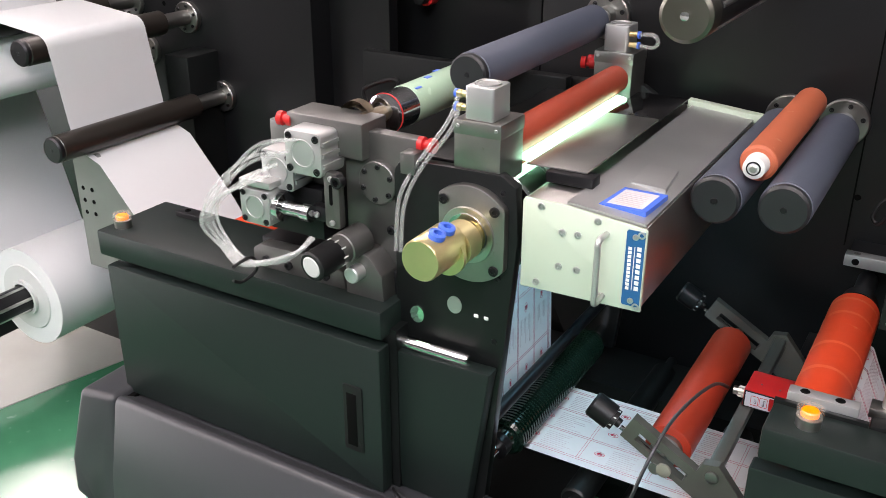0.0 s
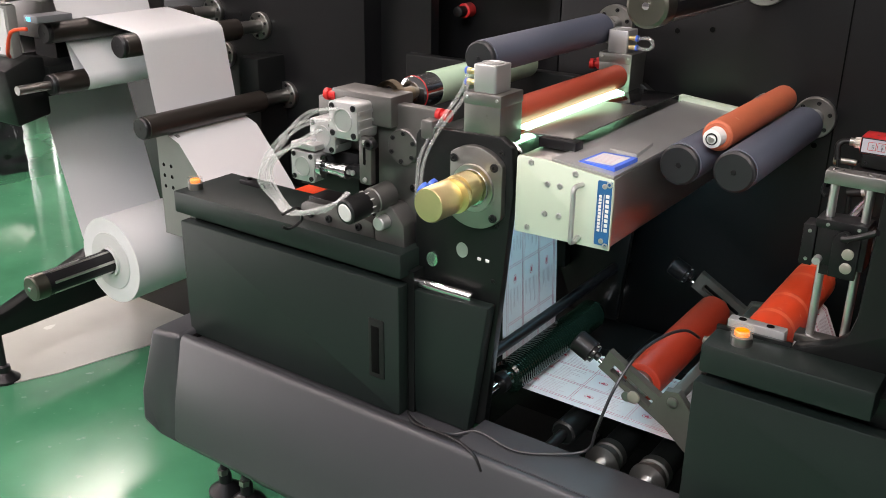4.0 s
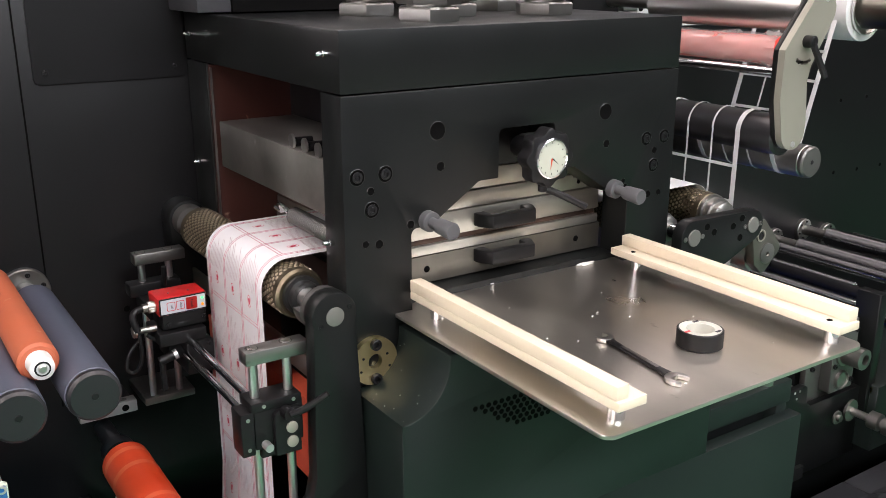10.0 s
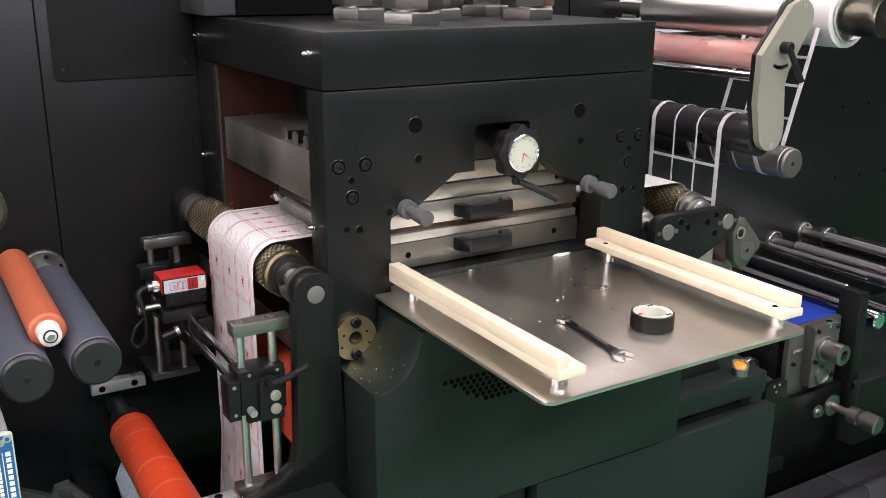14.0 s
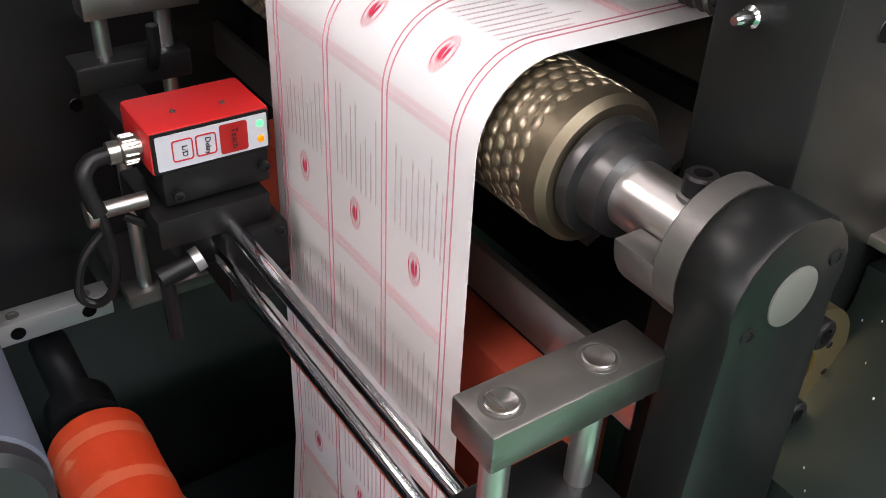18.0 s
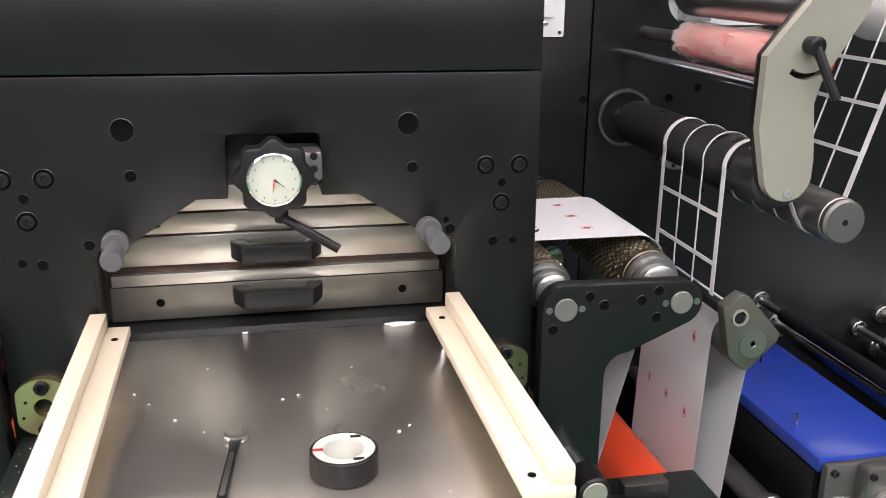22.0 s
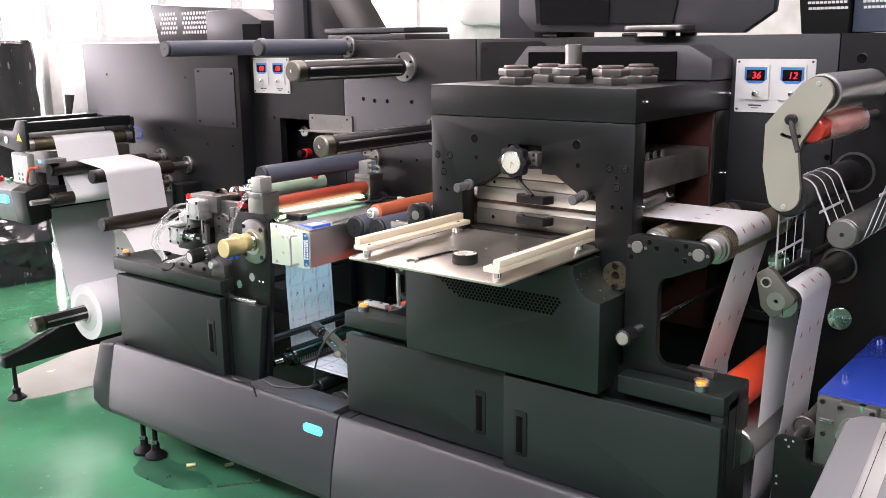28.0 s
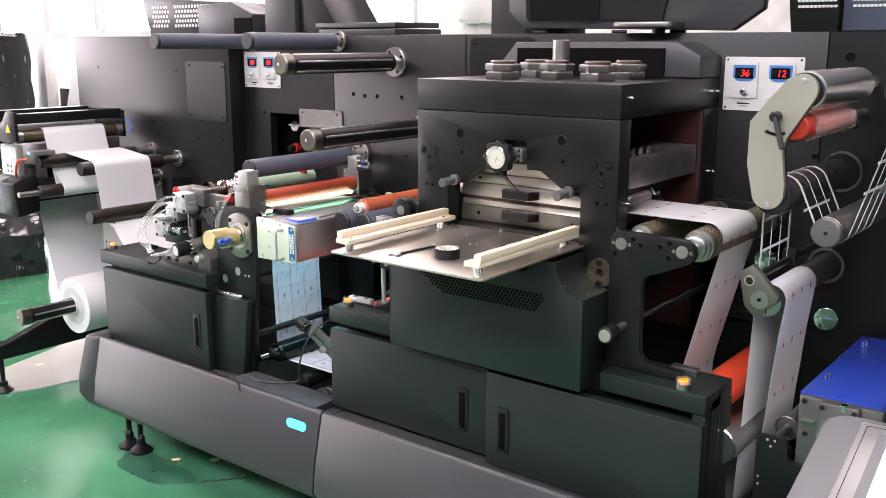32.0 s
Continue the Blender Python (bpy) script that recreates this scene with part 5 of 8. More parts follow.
part("bed_base", box(0.236, 0.667, 1.2, 1.69, 0.9, 1.12), M_BLACK, head)
for x in (0.238, 0.645):
    part("guide_post", rod((x + 0.012, 1.26, 1.1), (x + 0.012, 1.26, 1.3), 0.011), M_DARK, head)
for owner, z in ((ub, 1.213), (lb, 1.153)):
    grip = [(0.390, 1.236), (0.391, 1.224), (0.404, 1.200), (0.490, 1.200), (0.503, 1.224), (0.504, 1.236), (0.484, 1.236), (0.482, 1.217), (0.412, 1.217), (0.410, 1.236)]
    part("handle", prism(grip, "z", z - 0.011, z + 0.011, 0.002), M_PLASTIC, owner, "black bridge handle")
for x in (0.61, 0.30):
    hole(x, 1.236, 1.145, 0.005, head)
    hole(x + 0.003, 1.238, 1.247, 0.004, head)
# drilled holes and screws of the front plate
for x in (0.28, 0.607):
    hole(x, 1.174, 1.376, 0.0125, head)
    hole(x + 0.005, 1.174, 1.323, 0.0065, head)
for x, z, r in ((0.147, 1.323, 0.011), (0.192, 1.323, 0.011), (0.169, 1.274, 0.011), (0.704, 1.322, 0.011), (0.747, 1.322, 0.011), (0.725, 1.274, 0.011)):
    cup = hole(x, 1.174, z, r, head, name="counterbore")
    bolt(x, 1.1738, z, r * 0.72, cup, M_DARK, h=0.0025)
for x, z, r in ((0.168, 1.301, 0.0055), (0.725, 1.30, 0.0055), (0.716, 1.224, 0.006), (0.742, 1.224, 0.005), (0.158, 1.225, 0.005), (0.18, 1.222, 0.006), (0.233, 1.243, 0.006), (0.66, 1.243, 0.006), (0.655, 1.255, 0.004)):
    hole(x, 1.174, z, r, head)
for y, z in ((1.21, 1.49), (1.21, 1.225), (1.75, 1.485), (1.75, 1.25)):
    for x, s in ((0.125, -1), (0.772, 1)):
        part("grease_nipple", lathe([(0, 0.005), (0.006, 0.005), (0.007, 0.0035), (0.013, 0.0035), (0.016, 0.002)], (x, y, z), (s, 0, 0), 10), M_CHROME, head)
# round locking pins
for x in (0.262, 0.632):
    p = part("locking_pin", lathe([(0, 0.0155), (0.013, 0.0155), (0.014, 0.0145), (0.014, 0.008), (0.032, 0.007), (0.033, 0.0115), (0.064, 0.013), (0.067, 0.0115)], (x, 1.176, 1.245), (0.04, -1, -0.05), 26), M_PIN, head, "grey steel locking pin")
# stroke gauge with star knob
gk = part("gauge_mount", box(0.455, 0.502, 1.15, 1.21, 1.315, 1.35, 0.004), M_GUN, head)
star = [(0.445 + (0.0425 + 0.0035 * math.cos(8 * a)) * math.cos(a), 1.327 + (0.0425 + 0.0035 * math.cos(8 * a)) * math.sin(a)) for a in [2 * math.pi * k / 64 for k in range(64)]]
kn = part("star_knob", prism(star, "y", 1.115, 1.142, 0.004), M_PLASTIC, head, "black lobed hand knob with a dial")
part("hub", rod((0.445, 1.14, 1.327), (0.46, 1.21, 1.33), 0.018), M_DARK, kn)
part("dial_ring", lathe([(0, 0.0305), (0.004, 0.0305), (0.005, 0.0285), (0.003, 0.0275)], (0.445, 1.115, 1.327), (0, -1, 0), 40, cap=False), M_CHROME, kn)
part("dial", lathe([(0.002, 0.0282), (0.0021, 0.0001)], (0.445, 1.115, 1.327), (0, -1, 0), 40, cap=False), M_DIAL, kn, "white dial face")
for k in range(12):
    a = 2 * math.pi * k / 12
    c = (0.445 + 0.0235 * math.cos(a), 1.327 + 0.0235 * math.sin(a))
    part("tick", box(c[0] - 0.0005, c[0] + 0.0005, 1.1122, 1.113, c[1] - 0.001, c[1] + 0.001), M_DARK, kn)
part("needle", prism([(0.444, 1.327), (0.4425, 1.311), (0.4465, 1.327)], "y", 1.1118, 1.1125), M_ORANGE, kn, "orange needle")
part("needle", prism([(0.445, 1.3262), (0.4575, 1.317), (0.4455, 1.328)], "y", 1.1113, 1.1118), M_DARK, kn)
lev = part("clamp_lever", lathe([(0, 0.008), (0.018, 0.008), (0.02, 0.006)], (0.452, 1.14, 1.29), (0, 0, -1), 18), M_PLASTIC, head, "black clamping lever")
part("lever_arm", tube([(0.452, 1.14, 1.276), (0.475, 1.125, 1.265), (0.515, 1.11, 1.243)], 0.0055, 10), M_PLASTIC, lev)
for z in (1.345, 1.33, 1.315):
    bolt(0.492, 1.15, z, 0.0045, gk, M_DARK, h=0.002)
# nuts on the top
for x, y in ((0.34, 1.29), (0.335, 1.474), (0.45, 1.40), (0.61, 1.343), (0.621, 1.50)):
    n = part("big_nut", lathe([(0, 0.05), (0.004, 0.052), (0.018, 0.052), (0.021, 0.049)], (x, y, 1.523), (0, 0, 1), 6), M_GREY, head, "large worn hexagon nut")
    part("lock_nut", lathe([(0.024, 0.048), (0.027, 0.05), (0.04, 0.05), (0.043, 0.047)], (x, y, 1.523), (0.02, 0, 1), 6), M_GREY, n)
    part("thread", lathe([(0.0, 0.034), (0.05, 0.034), (0.052, 0.032)], (x, y, 1.523), (0, 0, 1), 28), M_GREY, n)
    part("red_washer", lathe([(0.043, 0.037), (0.047, 0.037)], (x, y, 1.523), (0, 0, 1), 28), M_PRIMER, n, "red-brown washer")
part("column", lathe([(0, 0.024), (0.105, 0.024), (0.108, 0.021)], (0.45, 1.42, 1.523), (0, 0, 1), 32), M_GREY, head, "steel column")
# springs on both sides
for x in (0.142, 0.755):
    sp = part("spring", tube([(x + 0.0125 * math.cos(2 * math.pi * k / 8), 1.24 + 0.14 * k / 184, 1.224 + 0.0125 * math.sin(2 * math.pi * k / 8)) for k in range(185)], 0.0019, 6, steps=2), M_GUN, head, "coil return spring")
    part("hook", tube([(x, 1.38, 1.222), (x, 1.40, 1.225), (x - 0.006, 1.415, 1.235), (x, 1.425, 1.222), (x, 1.45, 1.222)], 0.004, 8), M_CHROME, sp)
    for y in (1.275, 1.32, 1.365):
        k = part("beam_screw", lathe([(0, 0.0075), (0.026, 0.0075), (0.027, 0.0065), (0.027, 0.0035), (0.022, 0.0035)], (x + (0.03 if x < 0.4 else -0.03), y, 1.3435), ((-1 if x < 0.4 else 1), 0.12, 0), 16, cap=False), M_DARK, head, "black cap screw lying on the beam")
        part("washer", lathe([(0.03, 0.0115), (0.034, 0.0115)], (x + (0.03 if x < 0.4 else -0.03), y, 1.345), ((-1 if x < 0.4 else 1), 0.12, 0), 16), M_STEEL, k)
# brass bearing covers
for x, s in ((0.164, -1), (0.735, 1)):
    pts = [(x + 0.037 * math.cos(radians(a)), 1.047 + 0.037 * math.sin(radians(a))) for a in range(0, 360, 8)]
    pts = [((max(x - 0.031, u) if s < 0 else min(x + 0.031, u)), v) for u, v in pts]
    hub = [(x + 0.0115 * math.cos(radians(a)), 1.047 + 0.0115 * math.sin(radians(a))) for a in range(0, 360, 20)]
    c = part("bearing_cover", prism(pts, "y", 1.164, 1.174, holes=[hub]), M_BRASS if s < 0 else M_OLDBRASS, head, "round brass bearing cover")
    for v in (-0.027, 0.027):
        bolt(x, 1.164, 1.047 + v, 0.0085, c, M_DARK, h=0.007)
    for u in (-0.024, 0.02, -0.02, 0.024):
        bolt(x + u, 1.164, 1.047 + (0.008 if u in (-0.02, 0.02) else -0.012), 0.002, c, M_DARK, h=0.0008)
# apron with scooped corners
apron = [(0.132, 0.768), (0.132, 1.006)] + arc(0.132, 1.083, 0.077, 270, 360, 10) + [(0.209, 1.092), (0.686, 1.092)] + arc(0.763, 1.083, 0.077, 180, 270, 10) + [(0.763, 0.768)]
ap = part("apron", prism(apron, "y", 1.034, 1.173, 0.003), M_CAB, head, "dark green-grey apron with scooped corners")
# flat dark discs on the solid apron, painted as shaded vent holes
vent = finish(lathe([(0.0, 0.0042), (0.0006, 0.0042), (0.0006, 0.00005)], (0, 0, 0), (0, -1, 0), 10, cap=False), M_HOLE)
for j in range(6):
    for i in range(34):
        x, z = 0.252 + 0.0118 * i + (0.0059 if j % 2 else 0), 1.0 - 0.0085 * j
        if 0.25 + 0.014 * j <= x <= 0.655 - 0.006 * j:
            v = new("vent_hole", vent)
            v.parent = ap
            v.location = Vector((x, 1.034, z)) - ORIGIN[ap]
rng = random.Random(5)
bm = bmesh.new()
for k in range(30):
    a = rng.uniform(275, 350)
    x, z = 0.132 + 0.0765 * math.cos(radians(a)), 1.083 + 0.0765 * math.sin(radians(a))
    if k % 2:
        x = 0.895 - x
    y, s = rng.uniform(1.04, 1.17), rng.uniform(0.00015, 0.00035)
    box(x - s, x + s, y - s, y + s * 1.5, z - 0.0005, z + 0.0008, bm=bm)
part("paper_dust", bm, M_WHITE, head, "specks of paper dust")

# ---- feed table and what lies on it ----
table = thing("feed_table", "smeared stainless steel feed table on posts", "table", at=(0.44, 0.95, 1.11))
part("sheet", prism(round_rect(0.205, 0.682, 0.722, 1.2, 0.016), "z", 1.104, 1.11, 0.001), M_TABLE, table)
for x in (0.30, 0.58):
    part("bracket", box(x - 0.02, x + 0.02, 1.0, 1.04, 1.06, 1.104), M_BLACK, table)
for gx, left in ((0.226, True), (0.628, False)):
    g = thing("guide_rail", "cream nylon stepped guide rail on steel spacers", "guide rail", "table guides", at=(gx, 0.95, 1.11))
    y0, y1 = 0.728, 1.166
    a, b = (gx, gx + 0.019) if left else (gx + 0.025, gx + 0.044)
    c, d = (gx + 0.019, gx + 0.044) if left else (gx, gx + 0.025)
    part("rail", box(gx, gx + 0.044, y0, y1, 1.1315, 1.1435, 0.0015), M_CREAM, g)
    part("fence", box(a, b, y0 + 0.004, y1, 1.1435, 1.1615, 0.0015), M_CREAM, g)
    for y in (0.753, 1.125):
        sp = part("spacer", lathe([(0, 0.0105), (0.021, 0.0105)], (gx + 0.022, y, 1.1105), (0, 0, 1), 20), M_CHROME, g, "turned steel spacer")
        bolt((c + d) / 2, y, 1.1435, 0.004, g, M_HOLE, axis=(0, 0, 1), h=0.001)
tp = thing("tape_roll", "roll of black tape with a printed white core", "tape roll", at=(0.49, 0.845, 1.11))
part("tape", lathe([(0, 0.02), (0, 0.0305), (0.001, 0.0315), (0.023, 0.0315), (0.024, 0.0305), (0.024, 0.0285)], (0.49, 0.845, 1.1105), (0, 0, 1), 40, cap=False), M_PLASTIC, tp)
part("core", lathe([(0.0, 0.019), (0.0235, 0.019), (0.0242, 0.0285)], (0.49, 0.845, 1.1105), (0, 0, 1), 40, cap=False), M_CARD, tp, "white card core")
for k in range(3):
    a = 1.0 + 2.1 * k
    c = (0.49 + 0.024 * math.cos(a), 0.845 + 0.024 * math.sin(a))
    part("print_mark", box(c[0] - 0.005, c[0] + 0.005, c[1] - 0.002, c[1] + 0.002, 1.1345, 1.1349), M_RED if k == 1 else M_DARK, tp)
wr = thing("open_end_wrench", "black open-ended spanner with bright jaws on the table", "wrench", at=(0.38, 0.86, 1.1105))
lay = Matrix.Translation((0.377, 0.786, 1.1105)) @ Matrix.Rotation(math.atan2(0.150, 0.017), 4, "Z")


def laid(name, bm, material, label):
    bmesh.ops.transform(bm, verts=bm.verts, matrix=lay)
    return part(name, bm, material, wr, label)


laid("shank", prism([(0.004, -0.007), (0.03, -0.0045), (0.105, -0.0042), (0.132, -0.006), (0.132, 0.006), (0.105, 0.0042), (0.03, 0.0045), (0.004, 0.007)], "z", 0.001, 0.0055, 0.001), mat("blackened_tool_steel", (0.025, 0.025, 0.027), 0.3, 0.7), "blackened shank")
laid("raised_panel", prism(round_rect(0.03, 0.105, -0.0024, 0.0024, 0.002), "z", 0.0055, 0.006), M_GREY, "polished raised panel")
for cx, r, open_dir in ((-0.006, 0.0155, 200), (0.142, 0.0128, 20)):
    jaw = arc(cx, 0, r, open_dir + 38, open_dir + 322, 14)
    u = (math.cos(radians(open_dir)), math.sin(radians(open_dir)))
    jaw += [(cx - u[0] * r * 0.15 - u[1] * r * -0.5, -u[1] * r * 0.15 + u[0] * r * -0.5), (cx - u[0] * r * 0.15 + u[1] * r * -0.5, -u[1] * r * 0.15 - u[0] * r * -0.5)]
    laid("jaw", prism(jaw, "z", 0.0, 0.0065, 0.001), M_STEEL, "bright ground jaw")
rng = random.Random(3)
bm = bmesh.new()
for k in range(13):
    x, y, s = rng.uniform(0.28, 0.62), rng.uniform(0.76, 1.1), rng.uniform(0.0006, 0.0017)
    box(x - s, x + s, y - s * 0.6, y + s * 0.6, 1.1103, 1.1112, bm=bm)
for x, y, s in ((0.60, 1.215, 0.016), (0.405, 1.222, 0.007)):
    prism([(x + s * math.cos(a) * (1 + 0.35 * math.sin(5 * a)), y - 0.02 + 0.35 * s * math.sin(a) * (1 + 0.3 * math.cos(3 * a))) for a in [0.35 * k for k in range(18)]], "z", 1.1103, 1.1125, bm=bm)
solid("paper_scraps", bm, M_WHITE, "tiny torn white paper scraps on the table", "paper scraps", kind="stuff")

# ---- infeed roller, sensor stand ----
def perforated(parent, x, z, y0, y1, r, name="sleeve"):
    """A bronze sleeve set all over with round pads, turning with its roller."""
    pitch_a, rows = 28, int((y1 - y0 - 0.03) / 0.0076)
    s = part(name, lathe([(0.001, r * 0.78), (0, r * 0.9), (0.004, r), (y1 - y0 - 0.002, r), (y1 - y0, r * 0.8)], (x, y0, z), (0, 1, 0), 60), M_KNURL, parent, "bronze sleeve with rows of round worn pads", at=(x, (y0 + y1) / 2, z))
    bm = bmesh.new()
    for j in range(rows):
        for i in range(pitch_a):
            a = 2 * math.pi * (i + 0.5 * (j % 2)) / pitch_a
            n = (math.cos(a), 0, math.sin(a))
            lathe([(-0.001, 0.0033), (0.0005, 0.0031), (0.0009, 0.0022), (0.001, 0.0001)], (x + r * n[0], y0 + 0.018 + 0.0076 * j, z + r * n[2]), n, 7, bm, cap=False)
    c = part("pad_pattern", bm, [M_PIT], s)
    c["kind"] = "stuff"
    return s


inf = thing("infeed_roller", "bronze padded infeed roller in a black bracket", "roller", "padded rollers", at=(0.088, 1.4, 1.142))
TURN_IN = perforated(inf, 0.088, 1.142, 1.247, 1.675, 0.0385)
part("hub", lathe([(0, 0.0172), (0.001, 0.0235), (0.013, 0.024), (0.0135, 0.0295), (0.0205, 0.030), (0.021, 0.0265), (0.0255, 0.0265)], (0.088, 1.226, 1.142), (0, 1, 0), 40), M_HUB, TURN_IN)
part("shaft", rod((0.088, 1.165, 1.142), (0.088, 1.228, 1.142), 0.0165, 32), M_STEEL, inf, "bright ground shaft")
part("back_hub", lathe([(0, 0.031), (0.03, 0.031), (0.031, 0.022), (0.072, 0.022)], (0.088, 1.745, 1.142), (0, -1, 0), 30), M_GUN, inf)
brk = thing("infeed_bracket", "black tapered bracket arm on the cabinet lid", "bracket", at=(0.08, 1.15, 0.822))
arm_p = arc(0.088, 1.142, 0.035, 200, -20, 12) + [(0.132, 0.9), (0.135, 0.823), (-0.035, 0.80), (-0.035, 0.826), (-0.02, 0.828), (0.022, 0.846), (0.042, 0.865), (0.05, 0.9)]
part("arm", prism(arm_p, "y", 1.138, 1.168, 0.004), M_BLACK, brk)
part("base_lip", box(-0.155, -0.035, 1.138, 1.146, 0.80, 0.828, 0.001), M_BLACK, brk)
part("pivot_cap", lathe([(0, 0.0138), (0.0008, 0.0138), (0.001, 0.0134)], (0.088, 1.138, 1.142), (0, -1, 0), 32), M_CAP, brk, "pale steel pivot cap")
for u, v in ((-0.025, -0.012), (0.026, 0.012)):
    bolt(0.088 + u * 0.88, 1.138, 1.142 + v * 0.9, 0.0042, brk, M_DARK, h=0.0009)
part("split_clamp", lathe([(0, 0.0335), (0.012, 0.0335), (0.013, 0.0325)], (0.088, 1.168, 1.142), (0, 1, 0), 40), M_GUN, brk)
part("clamp_saddle", prism(arc(0.088, 1.142, 0.033, 180, 360, 16) + arc(0.088, 1.142, 0.0172, 360, 180, 12), "y", 1.1805, 1.204, 0.0008), M_GUN, brk, "half-round clamp saddle")
part("screw_washer", lathe([(0, 0.009), (0.002, 0.009), (0.0025, 0.008)], (0.088, 1.192, 1.158), (0, 0, 1), 24), M_STEEL, brk)
bolt(0.088, 1.192, 1.161, 0.0075, brk, M_PLASTIC, axis=(0, 0, 1), h=0.009)
part("rear_arm", prism(arc(0.088, 1.142, 0.037, 200, -20, 12) + [(0.13, 0.823), (0.05, 0.823)], "y", 1.745, BACK, 0.003), M_BLACK, brk)
part("web_bar", box(0.088, 0.094, 1.2, 1.745, 1.012, 1.046, 0.001), M_STEEL, brk, "bright flat steel bar")
part("feed_plate", prism([(0.14, 1.05), (0.238, 1.10), (0.238, 1.106), (0.14, 1.056)], "y", 1.30, 1.7), M_STEEL, brk, "bright steel feed plate")
part("red_guard", prism([(0.09, 0.83), (0.118, 0.83), (0.118, 0.975), (0.09, 0.97)], "y", 1.24, 1.68, 0.002), M_REDRUB, brk, "red-brown inner guard")


def stand(y, z_low, name):
    s = thing(name, "steel twin-rod sensor stand with a top bar", "stand", "sensor stands", at=(0.01, y, z_low))
    part("top_bar", box(-0.034, 0.058, y - 0.014, y + 0.014, 1.086, 1.106, 0.0015), M_GREY, s)
    part("bottom_bar", box(-0.04, 0.055, y - 0.014, y + 0.014, z_low, z_low + 0.014, 0.0015), M_GREY, s)
    for x in (-0.02, 0.03):
        part("rod", rod((x, y, z_low + 0.005), (x, y, 1.092), 0.0065, 20), M_ROD, s)
        k = part("cap_recess", lathe([(0, 0.0095), (0.0004, 0.0095), (0.0002, 0.0001)], (x, y, 1.106), (0, 0, 1), 24, cap=False), M_GUN, s)
        part("cap_screw", lathe([(0, 0.0074), (0.0011, 0.0074), (0.0015, 0.0066), (0.0007, 0.003), (0.0005, 0.0001)], (x, y, 1.106), (0, 0, 1), 28, cap=False), M_STEEL, k)
    return s


st1 = stand(1.178, 0.823, "sensor_stand")
st2 = stand(1.70, 0.81, "sensor_stand")
cb2 = part("clamp_block", box(-0.048, 0.045, 1.683, 1.717, 1.028, 1.052, 0.003), M_PLASTIC, st2, "black slide clamp block")
part("lever", tube([(0.012, 1.68, 1.045), (0.012, 1.672, 1.06), (0.012, 1.67, 1.082)], 0.005, 8), M_PLASTIC, cb2)
part("wall_foot", box(-0.04, 0.055, 1.714, BACK, 0.81, 0.824), M_GREY, st2)
cb1 = part("clamp_block", box(-0.03, 0.042, 1.158, 1.2, 0.962, 1.026, 0.002), M_PLASTIC, st1, "black slide clamp block")
part("clamp_cap", box(-0.034, 0.04, 1.156, 1.2, 1.02, 1.034, 0.0015), M_PLASTIC, cb1)
part("clamp_face", prism([(-0.004, 0.95), (-0.004, 1.012), (0.002, 1.018), (0.034, 1.018), (0.034, 0.95)], "y", 1.148, 1.158, 0.0012), M_PLASTIC, cb1)
part("clamp_side", box(-0.05, -0.031, 1.156, 1.192, 0.957, 1.022, 0.0015), M_PLASTIC, cb1)
part("clamp_foot", box(-0.02, 0.03, 1.162, 1.196, 0.945, 0.962, 0.0015), M_PLASTIC, cb1)
for x, z in ((-0.04, 1.012), (-0.04, 0.967), (-0.016, 1.027), (0.028, 1.027)):
    bolt(x, 1.156, z, 0.0028, cb1, M_STEEL, h=0.001)
for z in (0.99, 0.968):
    part("button_end", lathe([(0, 0.0085), (0.003, 0.0085), (0.004, 0.007)], (0.02, 1.148, z), (0, -1, 0), 18), M_OLIVE, cb1)
part("lever_hub", rod((0.012, 1.15, 1.015), (0.012, 1.13, 1.018), 0.009, 16), M_PLASTIC, cb1)
part("lever", tube([(0.012, 1.13, 1.018), (0.03, 1.122, 1.026), (0.06, 1.11, 1.045)], 0.005, 10), M_PLASTIC, cb1, "black clamping lever")
part("knurl", rod((-0.02, 1.148, 0.975), (-0.02, 1.132, 0.975), 0.006, 12), M_ALU, cb1)
cr = thing("cross_rods", "pair of bright cross rods between sensor stands", "rod", at=(0, 1.35, 1.0))
part("rod", rod((-0.008, 1.19, 1.008), (-0.008, 1.53, 1.008), 0.006, 20), M_CHROME, cr)
part("rod", rod((-0.016, 1.19, 0.985), (-0.016, 1.53, 0.985), 0.006, 20), M_CHROME, cr)
part("rear_clamp", box(-0.04, 0.018, 1.5, 1.56, 0.972, 1.022, 0.003), M_PLASTIC, cr)


M_NICKEL = mat("nickel_plate", (0.5, 0.47, 0.42), 0.3, 1.0)


def word(parent, text, x, y, z, size):
    """Small dark lettering that reads from top to bottom on a face towards -y."""
    cu = bpy.data.curves.new("lettering", "FONT")
    cu.body, cu.size, cu.align_x, cu.align_y, cu.extrude = text, size, "CENTER", "CENTER", 0.0002
    tx = new("lettering", cu)
    tx.data.materials.append(M_LETTER)
    tx.parent = parent
    tx.matrix_basis = Matrix.Translation(Vector((x, y, z)) - ORIGIN[parent]) @ Matrix.Rotation(radians(90), 4, "Y") @ Matrix.Rotation(radians(90), 4, "X")


